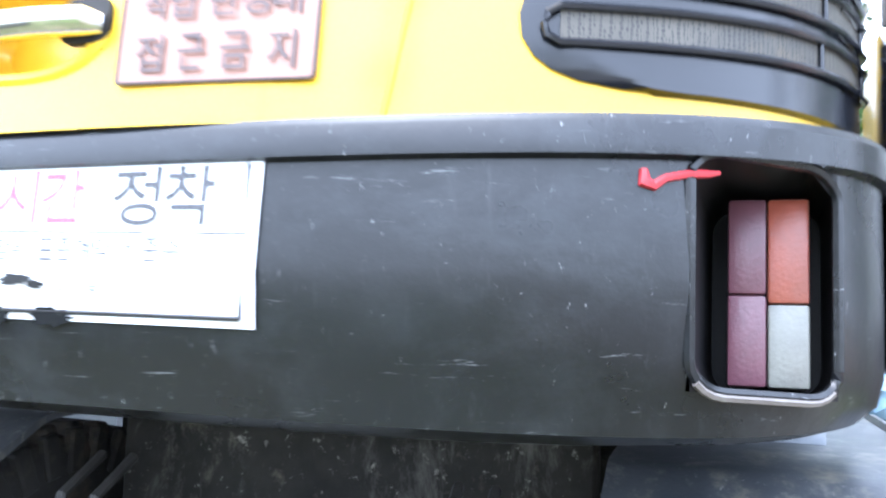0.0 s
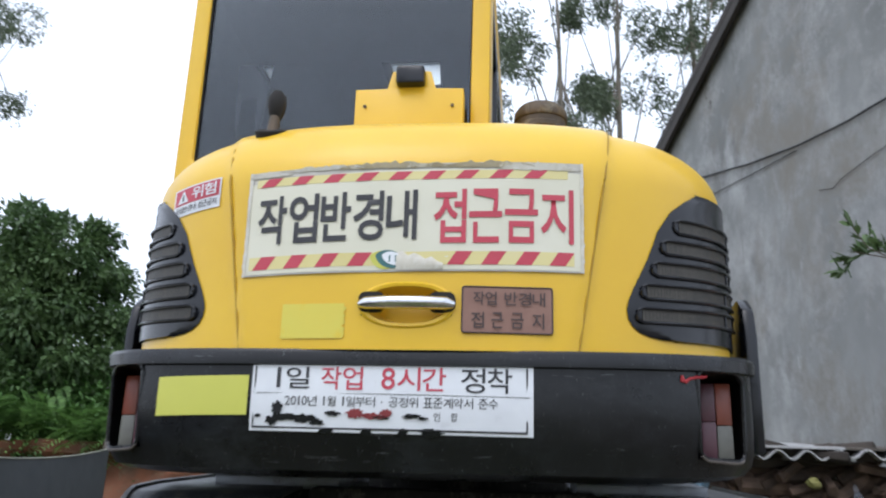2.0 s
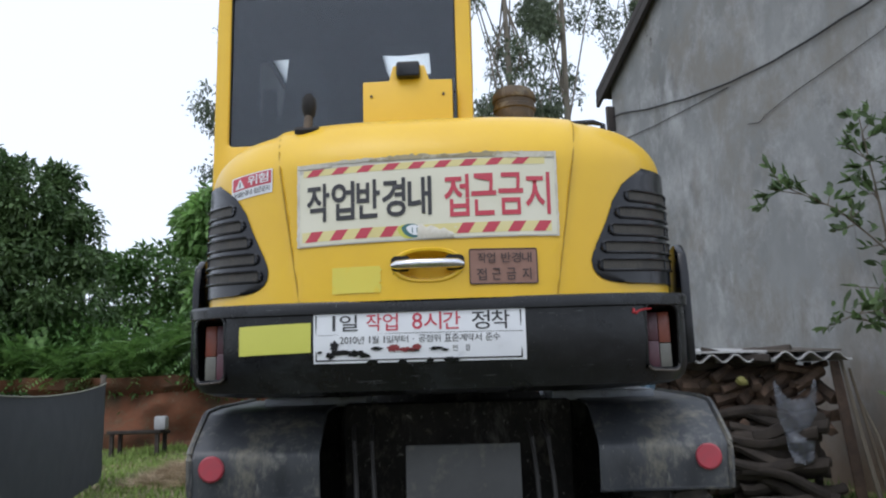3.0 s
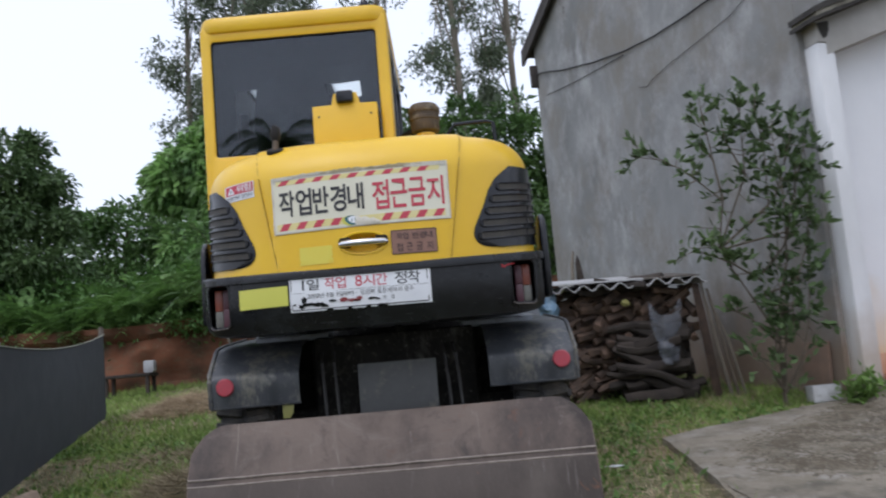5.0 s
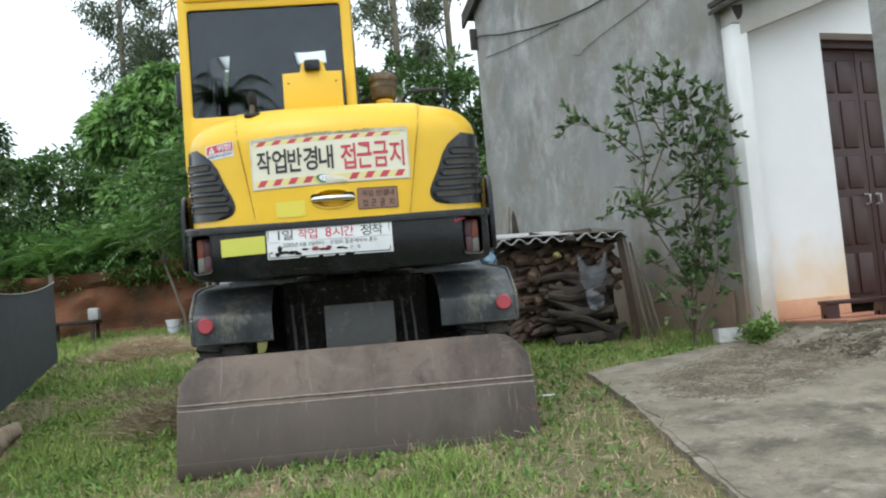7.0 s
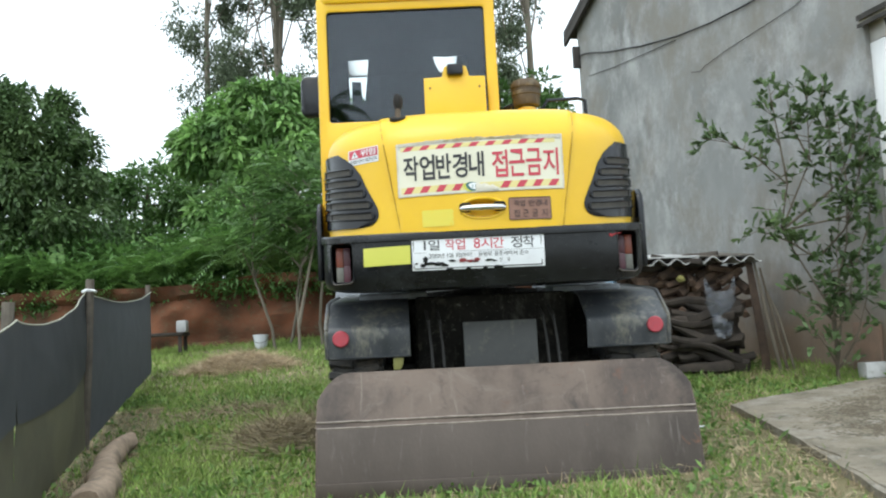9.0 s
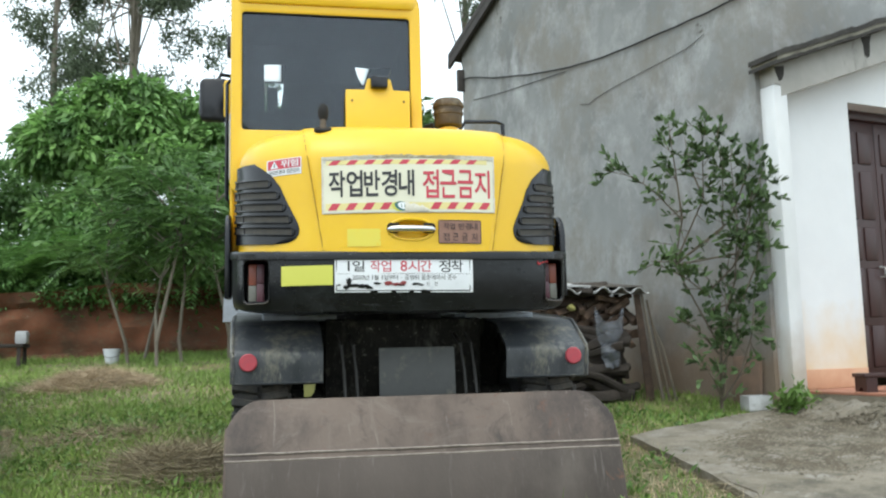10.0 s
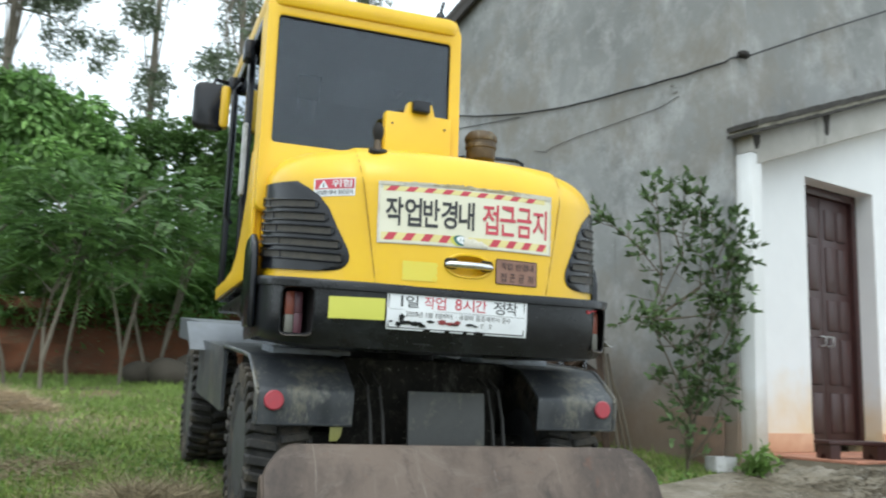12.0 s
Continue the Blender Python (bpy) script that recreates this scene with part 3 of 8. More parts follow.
def letters(text, bold=0.0):
    """A word as flat faces in a unit box: the bmesh and its width for height 1."""
    cu = bpy.data.curves.new("word", "FONT")
    cu.body, cu.offset, cu.resolution_u = text, bold, 3
    ob = bpy.data.objects.new("word", cu)
    scene.collection.objects.link(ob)
    me = bpy.data.meshes.new_from_object(ob.evaluated_get(bpy.context.evaluated_depsgraph_get()))
    bm = bmesh.new()
    bm.from_mesh(me)
    bpy.data.objects.remove(ob)
    bpy.data.curves.remove(cu)
    bpy.data.meshes.remove(me)
    bmesh.ops.triangulate(bm, faces=bm.faces)
    xs = [v.co.x for v in bm.verts]
    ys = [v.co.y for v in bm.verts]
    x0, x1, y0, y1 = min(xs), max(xs), min(ys), max(ys)
    for v in bm.verts:
        v.co = Vector(((v.co.x - x0) / (x1 - x0), (v.co.y - y0) / (y1 - y0), 0))
    return bm


def put_flat(bm, to3):
    for v in bm.verts:
        v.co = to3(v.co.x, v.co.y)
    bmesh.ops.recalc_face_normals(bm, faces=bm.faces)
    return bm


def ground_z(x, y):
    return 0.09 * (y + 0.2) + 0.03 * x


# ---- the ground and what bounds the place ----
def wobble(x, y, s, amp):
    return amp * noise.noise(Vector((x * s, y * s, 0.3)))


def ground_at(x, y):
    g = ground_z(x, min(y, 10.6)) + wobble(x, y, 0.6, 0.03) + wobble(x, y, 2.3, 0.015)
    if y > 11.05:
        g += 1.15 * min(1.0, (y - 11.05) / 0.3) + 0.02 * (min(y, 60) - 11.05)
    return g


rows = []
ys = [-60, -30, -15, -9] + [-7 + 0.25 * i for i in range(70)] + [10.6, 10.85, 11.05, 11.35, 11.6, 12.5, 14, 17, 21, 27, 40, 80, 200]
xs = [-200, -80, -40, -25, -16, -11] + [-8 + 0.3 * i for i in range(57)] + [11, 16, 25, 40, 80, 200]
for y in sorted(set(ys)):
    rows.append([(x, y, ground_at(max(-40, min(40, x)), max(-20, min(200, y)))) for x in xs])
ground = solid("ground", sheet(rows), M["ground"], "sloping yard of soil and patchy green grass", "ground", kind="structure")

rows = []
for j in range(16):
    h = j / 15
    row = []
    for i in range(150):
        x = -14 + 0.12 * i
        foot = ground_z(x, 10.45) - 0.15
        z = foot + h * (1.28 + 0.1 * noise.noise(Vector((x * 0.5, 3, 0))))
        y = 10.45 + 0.15 * noise.noise(Vector((x * 0.25, 7, 1))) + h * 0.28 - 0.30 * noise.noise(Vector((x * 0.9, z * 1.6, 5))) - 0.13 * noise.noise(Vector((x * 2.6, z * 3.4, 9))) - 0.05 * noise.noise(Vector((x * 7, z * 8, 3))) - (0.14 if j > 12 else 0)
        row.append((x, y, z))
    rows.append(row)
for k in range(5):
    rows.append([(x, y + 0.25, z - 0.03 * k + 0.03 * noise.noise(Vector((x * 2, k, 2)))) for x, y, z in rows[-1]])
bank = solid("earth_bank", sheet(rows), M["earth"], "rough cut bank of bare red earth behind the yard", "earth bank", kind="structure")

# concrete apron before the house, rising to the porch
def slab_lift(x, y):
    c, s = math.cos(radians(14)), math.sin(radians(14))
    u, v = (x - 3.05) * c + (y - 1.95) * s, -(x - 3.05) * s + (y - 1.95) * c
    f = max(0.0, 1 - max(0.0, -0.85 - v) / 1.4)
    return max(0.0, 0.37 - ground_z(x, y)) * f * f * (3 - 2 * f) * min(1, max(0, u / 0.25))


slab_line = [(1.62, 1.28), (2.1, 1.55), (2.65, 1.80), (3.2, 1.98), (8.5, 3.2), (9.5, -7.5), (1.05, -7.5), (1.25, -4.5), (1.45, -2.0), (1.53, -0.9), (1.60, -0.1), (1.61, 0.7)]
bm = bmesh.new()
tops = [bm.verts.new((x, y, ground_z(x, y) + 0.035)) for x, y in slab_line]
lows = [bm.verts.new((x, y, ground_z(x, y) - 0.10)) for x, y in slab_line]
bm.faces.new(tops)
for i in range(len(slab_line)):
    j = (i + 1) % len(slab_line)
    bm.faces.new((tops[i], tops[j], lows[j], lows[i]))
bmesh.ops.recalc_face_normals(bm, faces=bm.faces)
bmesh.ops.triangulate(bm, faces=[f for f in bm.faces if len(f.verts) > 4])
bmesh.ops.subdivide_edges(bm, edges=[e for e in bm.edges if e.calc_length() > 0.5], cuts=3, use_grid_fill=True)
for lim in (0.25, 0.14, 0.09):
    bmesh.ops.subdivide_edges(bm, edges=[e for e in bm.edges if e.calc_length() > lim and all(v.co.y > -2.5 and v.co.x < 5.5 for v in e.verts)], cuts=1, use_grid_fill=True)
for v in bm.verts:
    v.co.z += wobble(v.co.x, v.co.y, 1.1, 0.012) + slab_lift(v.co.x, v.co.y)
    v.co.x += 0.03 * noise.noise(v.co * 3)
    v.co.y += 0.03 * noise.noise(v.co * 3 + Vector((5, 0, 0)))
pavement = solid("pavement", bm, M["concrete"], "worn grey concrete apron with damp brown stains", "pavement", kind="structure")

pour_line = [(1.68, 0.16), (1.74, -0.02), (1.90, -0.15), (2.21, -0.12), (2.7, 0.2), (3.12, 0.44), (3.73, 0.88), (8.4, 2.6), (9.4, -7.4), (1.10, -7.4), (1.29, -4.5), (1.49, -2.0), (1.57, -0.9), (1.64, -0.1)]
bm = bmesh.new()
tops = [bm.verts.new((x, y, ground_z(x, y) + 0.0395)) for x, y in pour_line]
lows = [bm.verts.new((x, y, ground_z(x, y) + 0.005)) for x, y in pour_line]
bm.faces.new(tops)
for i in range(len(pour_line)):
    j = (i + 1) % len(pour_line)
    bm.faces.new((tops[i], tops[j], lows[j], lows[i]))
bmesh.ops.recalc_face_normals(bm, faces=bm.faces)
bmesh.ops.triangulate(bm, faces=[f for f in bm.faces if len(f.verts) > 4])
for lim in (0.8, 0.4, 0.2, 0.12, 0.08):
    bmesh.ops.subdivide_edges(bm, edges=[e for e in bm.edges if e.calc_length() > lim and all(v.co.y > -2.5 and v.co.x < 5.5 for v in e.verts)], cuts=1, use_grid_fill=True)
for v in bm.verts:
    v.co.z += wobble(v.co.x, v.co.y, 1.1, 0.012) + slab_lift(v.co.x, v.co.y)
    v.co.x += 0.05 * noise.noise(v.co * 4)
    v.co.y += 0.05 * noise.noise(v.co * 4 + Vector((5, 0, 0)))
pavement_pour = solid("pavement_pour", bm, M["concrete_light"], "paler rough concrete poured over the apron", "pavement", kind="structure")

# dry moss grown over the older concrete
moss_line = [(1.81, 0.43), (2.0, 0.82), (2.22, 1.04), (2.7, 1.49), (3.0, 1.72), (3.44, 1.20), (5.3, 1.66), (5.3, 1.42), (3.73, 0.86), (3.12, 0.42), (2.7, 0.18), (2.21, -0.13), (1.98, 0.11), (1.87, 0.3)]
rgm = random.Random(12)


def in_moss(x, y):
    inside = False
    for (x0, y0), (x1, y1) in zip(moss_line, moss_line[1:] + moss_line[:1]):
        if (y0 > y) != (y1 > y) and x < x0 + (y - y0) / (y1 - y0) * (x1 - x0):
            inside = not inside
    return inside


slabs = []
for ob in (pavement, pavement_pour):
    slabs.append(BVHTree.FromPolygons([v.co + PLACE[ob] for v in ob.data.vertices], [tuple(p.vertices) for p in ob.data.polygons]))


def slab_top(x, y):
    return max((hit[0].z for hit in (s.ray_cast(Vector((x, y, 3)), Vector((0, 0, -1))) for s in slabs) if hit[0]), default=0.0)


bm = bmesh.new()
crumbs = 0
while crumbs < 15000:
    x, y = rgm.uniform(1.6, 5.3), rgm.uniform(-0.3, 2.0)
    k = sum(in_moss(x + dx, y + dy) for dx, dy in ((0, 0), (0.12, 0), (-0.12, 0), (0, 0.12), (0, -0.12))) / 5
    if rgm.random() > (0.04 + 0.96 * k ** 2 if k else 0.0) * (0.25 + 1.5 * max(0, 0.25 + noise.noise(Vector((x * 3.2, y * 3.2, 0))) + 0.6 * noise.noise(Vector((x * 9, y * 9, 3))))):
        continue
    crumbs += 1
    r = rgm.uniform(0.006, 0.021)
    z = slab_top(x, y) - 0.0015
    a0, n = rgm.random() * 6, rgm.choice((5, 6))
    ring = [bm.verts.new((x + r * rgm.uniform(0.6, 1.2) * math.cos(a0 + math.tau * i / n), y + r * rgm.uniform(0.6, 1.2) * math.sin(a0 + math.tau * i / n), z)) for i in range(n)]
    peak = bm.verts.new((x, y, z + 0.002 + r * rgm.uniform(0.05, 0.17)))
    for i in range(n):
        bm.faces.new((ring[i], ring[(i + 1) % n], peak))
moss = solid("moss", bm, M["moss"], "brown dry moss crusted over the concrete", "moss", kind="stuff")

# ---- the house: u runs along its front, v back along its blind side ----
HC, HT = Vector((3.108, 1.964, 0)), radians(14)
HU, HV = Vector((math.cos(HT), math.sin(HT), 0)), Vector((-math.sin(HT), math.cos(HT), 0))
H = Matrix.Translation(HC) @ Matrix.Rotation(HT, 4, "Z")


def hp(u, v, z):
    return HC + HU * u + HV * v + Vector((0, 0, z))


EAVE_FAR, SLOPE, FAR_V, RIDGE_V = 4.95, 0.36, 5.35, 1.2
ridge = EAVE_FAR + SLOPE * (FAR_V - RIDGE_V)
gable = [(0.0, 0.0), (FAR_V, 0.0), (FAR_V, EAVE_FAR), (RIDGE_V, ridge), (0.0, ridge - SLOPE * RIDGE_V)]
bm = prism(gable, 0.0, 0.22, lambda a, b, d: hp(d, a, b))
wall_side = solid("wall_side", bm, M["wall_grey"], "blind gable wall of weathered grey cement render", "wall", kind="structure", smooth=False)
# front: grey above, white with the door below
DV = 0.06
door_u0, door_u1, door_top, floor_z = 1.09, 2.19, 2.87, 0.50
TOPF = ridge - SLOPE * RIDGE_V
bm = prism([(0.22, 2.99 + 0.36 * 0.22), (6.0, 2.99 + 0.36 * 6.0), (6.0, TOPF), (0.22, TOPF)], 0.02, 0.42, lambda a, b, d: hp(a, d, b))
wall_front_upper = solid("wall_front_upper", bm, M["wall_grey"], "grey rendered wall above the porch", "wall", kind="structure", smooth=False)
bm = prism([(0.22, 0.1), (door_u0, 0.1), (door_u0, 2.98 + 0.36 * door_u0), (0.22, 2.98 + 0.36 * 0.22)], DV, 0.42, lambda a, b, d: hp(a, d, b))
prism([(door_u1, 0.1), (6.0, 0.1), (6.0, 2.98 + 0.36 * 6.0), (door_u1, 2.98 + 0.36 * door_u1)], DV, 0.42, lambda a, b, d: hp(a, d, b), bm=bm)
prism([(door_u0, door_top), (door_u1, door_top), (door_u1, 2.98 + 0.36 * door_u1), (door_u0, 2.98 + 0.36 * door_u0)], DV, 0.42, lambda a, b, d: hp(a, d, b), bm=bm)
wall_front = solid("wall_front", bm, M["wall_white"], "white limewashed front wall stained by red soil", "wall", kind="structure", smooth=False)
bm = box(0.22, 6.0, FAR_V - 0.22, FAR_V, 0.1, EAVE_FAR - 0.1, m=H)
box(5.8, 6.0, 0.24, FAR_V - 0.22, 0.1, EAVE_FAR - 0.1, bm=bm, m=H)
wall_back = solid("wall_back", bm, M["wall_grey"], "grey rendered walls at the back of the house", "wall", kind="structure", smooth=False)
# roof
house_roof = thing("house_roof", "dark weathered tiled roof edge over the gable", "roof", at=hp(3, RIDGE_V, ridge), kind="structure")
for name, v0, v1, z0, z1 in (("roof_slope", FAR_V + 0.25, RIDGE_V, EAVE_FAR - 0.09, ridge), ("roof_slope", -0.35, RIDGE_V, ridge - SLOPE * (RIDGE_V + 0.35), ridge)):
    part(name, prism([(v0, z0), (v1, z1), (v1, z1 + 0.10), (v0, z0 + 0.10)], -0.10, 6.1, lambda a, b, d: hp(d, a, b), bevel=0.01), M["roof_tile"], house_roof)
part("verge_board", prism([(FAR_V + 0.25, EAVE_FAR - 0.20), (RIDGE_V, ridge - 0.11), (RIDGE_V, ridge - 0.01), (FAR_V + 0.25, EAVE_FAR - 0.095)], -0.10, -0.06, lambda a, b, d: hp(d, a, b)), M["roof_tile"], house_roof, "dark wooden verge board")

# porch: corner pilaster, rising fascia beam with mossy lip, grey pillar, red tiled floor
PF = -0.15
pilaster = solid("pilaster", box(0.045, 0.19, PF + 0.006, DV - 0.002, 0.1, 2.86, bevel=0.014, m=H), M["pilaster"], "white limewashed pilaster at the house corner", "pilaster", kind="structure")
RISE = 0.36
bm = prism([(0.05, 2.862), (0.12, 2.862), (0.12, 2.765), (4.2, 2.70 + RISE * 4.2), (4.2, 3.02 + RISE * 4.2), (0.05, 3.02)], PF, DV - 0.004, lambda a, b, d: hp(a, d, b), bevel=0.008)
porch_beam = solid("porch_beam", bm, M["beam_white"], "weathered grey-white fascia beam rising along the porch", "beam", kind="structure")
# the dark strips carry moss and also the shade below the lip
for lo, hi, out, key, label in ((2.990, 3.020, -0.125, "lip", "blackened concrete strip, shade under the porch lip put into its colour"), (3.016, 3.052, -0.128, "lip_pale", "pale mossy band of the porch lip"), (3.048, 3.090, -0.14, "lip", "mossy blackened concrete lip over the porch, darkened further for shadow")):
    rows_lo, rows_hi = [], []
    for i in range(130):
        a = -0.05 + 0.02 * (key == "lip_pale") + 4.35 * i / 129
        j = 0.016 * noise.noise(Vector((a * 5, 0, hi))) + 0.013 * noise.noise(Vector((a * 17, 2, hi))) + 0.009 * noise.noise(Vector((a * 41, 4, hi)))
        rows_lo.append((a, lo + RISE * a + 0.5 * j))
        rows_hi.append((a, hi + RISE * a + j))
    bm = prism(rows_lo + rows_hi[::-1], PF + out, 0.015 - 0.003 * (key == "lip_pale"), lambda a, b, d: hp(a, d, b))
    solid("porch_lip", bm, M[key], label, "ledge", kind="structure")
bm = prism([(1.06, 2.99), (1.19, 3.035), (1.165, 2.96), (1.16, 2.89), (1.15, 2.835), (1.12, 2.82), (1.09, 2.845), (1.085, 2.93)], PF - 0.003, PF + 0.01, lambda a, b, d: hp(a, d, b + RISE * 1.06))
part("damp_stain", bm, M["lip"], porch_beam, "dark wet stain running down the beam")
part("damp_stain", prism([(0.055, 3.0), (0.16, 3.02), (0.155, 2.95), (0.13, 2.90), (0.10, 2.885), (0.085, 2.92), (0.07, 2.95)], PF - 0.004, PF + 0.01, lambda a, b, d: hp(a, d, b)), M["lip"], porch_beam)
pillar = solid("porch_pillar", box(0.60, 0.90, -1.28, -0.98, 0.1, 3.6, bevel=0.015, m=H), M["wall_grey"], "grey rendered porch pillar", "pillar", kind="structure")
porch = thing("porch_floor", "porch floor of red terracotta tiles", "porch floor", at=hp(1.5, -0.2, 0.45), kind="structure")
part("porch_base", box(0.19, 5.8, -0.85, DV - 0.002, 0.12, 0.423, m=H), M["concrete"], porch)
tile0 = None
for i in range(14):
    for j in range(3):
        u0, v0 = 0.20 + 0.3 * i, -0.86 + 0.305 * j
        if tile0 is None:
            tile0 = part("floor_tile", box(u0, u0 + 0.292, v0, v0 + 0.297, 0.423, 0.445, bevel=0.004, seg=1, m=H), M["terracotta"], porch)
            tp0 = PLACE[tile0].copy()
        else:
            twin("floor_tile", tile0, tp0 + HU * 0.3 * i + HV * 0.305 * j, porch)
solid("baseboard", box(door_u1 + 0.01, 4.2, DV - 0.016, DV - 0.001, 0.446, 0.60, bevel=0.004, m=H), M["plinth"], "orange tiled skirting beyond the door", "skirting", kind="structure")
plinth = solid("baseboard", box(0.171, door_u0 - 0.01, DV - 0.016, DV - 0.001, 0.446, 0.60, bevel=0.004, m=H), M["plinth"], "orange tiled skirting at the foot of the white wall", "skirting", kind="structure")

# door with two panelled leaves
door = thing("door_1", "closed double door of dark red-brown panelled wood", "door", at=hp((door_u0 + door_u1) / 2, DV, floor_z), kind="structure")
RV = DV + 0.20
for a0, a1, b0, b1 in ((door_u0, door_u0 + 0.07, floor_z, door_top), (door_u1 - 0.07, door_u1, floor_z, door_top), (door_u0 + 0.07, door_u1 - 0.07, door_top - 0.08, door_top)):
    part("door_frame", box(a0, a1, RV - 0.03, RV + 0.07, b0, b1, bevel=0.006, m=H), M["door_wood"], door)
mid = (door_u0 + door_u1) / 2
for a0, a1, hx in ((door_u0 + 0.072, mid - 0.003, mid - 0.06), (mid + 0.003, door_u1 - 0.072, mid + 0.06)):
    leaf = part("door_leaf", box(a0, a1, RV + 0.01, RV + 0.05, floor_z + 0.01, door_top - 0.082, bevel=0.004, m=H), M["door_wood"], door)
    w = a1 - a0
    for c0, c1 in ((0.04, 0.20), (0.23, 0.42), (0.45, 0.58), (0.61, 0.80), (0.83, 0.96)):
        hgt = door_top - 0.09 - floor_z
        z0, z1 = floor_z + c0 * hgt, floor_z + c1 * hgt
        for s0, s1 in ((0.12, 0.46), (0.54, 0.88)):
            bm = box(a0 + s0 * w, a0 + s1 * w, RV - 0.004, RV + 0.02, z0, z1, bevel=0.014, seg=2, m=H)
            part("door_panel", bm, M["door_wood"], leaf)
    part("door_handle", tube([hp(hx, RV + 0.005, 1.38), hp(hx, RV - 0.045, 1.385), hp(hx, RV - 0.05, 1.46), hp(hx, RV + 0.005, 1.47)], 0.011, 8), M["white_tin"], leaf, "small metal handle")

# cable stapled along the blind wall, and its bracket
pts = []
for i in range(25):
    f = i / 24
    v = 5.3 - 5.25 * f
    z = float(np.interp(v, [0.05, 1.0, 1.98, 2.75, 3.58, 4.43, 5.2], [3.66, 3.70, 3.77, 3.88, 4.06, 4.28, 4.52])) + 0.012 * noise.noise(Vector((v * 3, 0, 0)))
    pts.append(hp(-0.02, v, z))
cable = thing("wall_cable", "black cable sagging along the grey wall", "cable", at=hp(-0.02, 2.5, 3.4))
part("cable_run", tube(pts, 0.009, 6), M["cable"], cable)
part("cable_run", tube([hp(-0.014, v, z) for v, z in ((5.01, 4.15), (4.24, 4.03), (3.52, 3.94), (2.76, 3.85))], 0.0045, 6), M["cable"], cable)
part("cable_run", tube([hp(-0.012, v, z) for v, z in ((2.5, 3.41), (2.32, 3.36), (2.23, 3.39), (1.86, 3.42), (1.45, 3.43), (1.07, 3.44), (0.77, 3.45), (0.55, 3.5))], 0.0035, 6), M["hose"], cable, "thin loose wire")
part("cable_run", tube([hp(-0.02, 0.05, 3.66), hp(-0.02, -0.02, 3.68), hp(0.2, -0.03, 3.75), hp(1.25, -0.03, 4.25), hp(2.53, -0.03, 4.84), hp(4.0, -0.03, 5.5)], 0.009, 6), M["cable"], cable)
part("insulator", lathe([(0.02, -0.06), (0.035, -0.03), (0.035, 0.02), (0.015, 0.05)], 12, "X", hp(0.12, -0.05, 3.735)), M["gap"], cable, "small dark insulator")
part("insulator", box(-0.10, 0.0, 5.28, 5.34, 4.35, 4.65, bevel=0.01, m=H), M["roof_tile"], cable, "small dark bracket")


# ---- the excavator ----
XC = -0.012
exc = thing("wheeled_excavator", "parked yellow and black wheeled excavator with dozer blade down", "excavator", at=(0.0, 1.4, ground_z(0, 1.4)))


def plan(x, w, d, n, yc):
    r = min(1.0, abs((x - XC) / w)) ** n
    return yc - d * (1 - r) ** (1 / n)


def hood_w(z):
    return 0.880 - 0.004 * max(0.0, (z - 1.35) / 0.45)


def tilt(y):
    """The upper body stands with its nose up, like the ground."""
    return 0.11 * (min(y, 0.6) - 0.36)


def hood_y(x, z):
    """The hood's rear face."""
    y = plan(x, hood_w(z), 0.60, 2.6, 0.58)
    return y - 0.012 * door_edge(x, z)


def door_edge(x, z):
    f = (z - 1.36) / 0.56
    a, b = -0.455 - 0.10 * f, 0.405 + 0.10 * f
    t = min(max((x - a) / 0.012 + 0.5, 0), 1) * min(max((b - x) / 0.012 + 0.5, 0), 1)
    return t * t * (3 - 2 * t)


def bumper_y(x, z=1.2):
    return plan(x, 0.905, 0.60, 3.8, 0.585) + 0.030 * max(0.0, (1.175 - z) / 0.13) ** 2


half = [0.02 * i for i in range(1, 46)] + [math.sin(math.asin(0.9 ** 1.25) + (math.pi / 2 - math.asin(0.9 ** 1.25)) * i / 24) ** 0.8 for i in range(1, 25)]
FRACS = [-q for q in reversed(half)] + [0.0] + half


def outline(w, d, n, yc, back, inset=0.0):
    pts = [(XC - (w - inset), back)]
    for q in FRACS:
        s = math.copysign(abs(q) ** (n / 2), q)
        c = math.sqrt(max(0.0, 1 - s * s))
        pts.append((XC + (w - inset) * math.copysign(abs(s) ** (2 / n), s), yc - (d - inset) * abs(c) ** (2 / n)))
    pts.append((XC + (w - inset), back))
    return pts


def crown(x):
    return 0.045 * (1 - min(1, abs((x - XC) / 0.86)) ** 4.0)


rows = []
R, ZR = 0.140, 1.803
for z in (1.340, 1.37, 1.385, 1.40, 1.413, 1.426, 1.44, 1.452, 1.465, 1.478, 1.49, 1.502, 1.512, 1.522, 1.54, 1.61, 1.68, 1.74, ZR):
    rows.append([(x, y - (0.012 * door_edge(x, z) if y < 0.4 else 0), z + tilt(y)) for x, y in outline(hood_w(z), 0.60, 2.6, 0.58, 0.98)])
for i in range(1, 9):
    a = math.pi / 2 * i / 8
    z, ins = ZR + R * math.sin(a), R * (1 - math.cos(a))
    row = []
    for x, y in outline(hood_w(ZR), 0.60, 2.6, 0.58, 0.98, ins):
        e = door_edge(x, min(z, 1.92))
        row.append((x, y - 0.012 * e * math.cos(a), z + tilt(y) + crown(x) * math.sin(a) ** 2 + 0.012 * e * math.sin(a)))
    rows.append(row)
for ins in (0.22, 0.30, 0.38, 0.46, 0.55):
    rows.append([(x, y, ZR + R + tilt(y) + crown(x) + 0.012 * door_edge(x, 1.92) + 0.012 * (ins - R)) for x, y in outline(hood_w(ZR), 0.60, 2.6, 0.58, 0.98, ins)])
bm = sheet(rows)
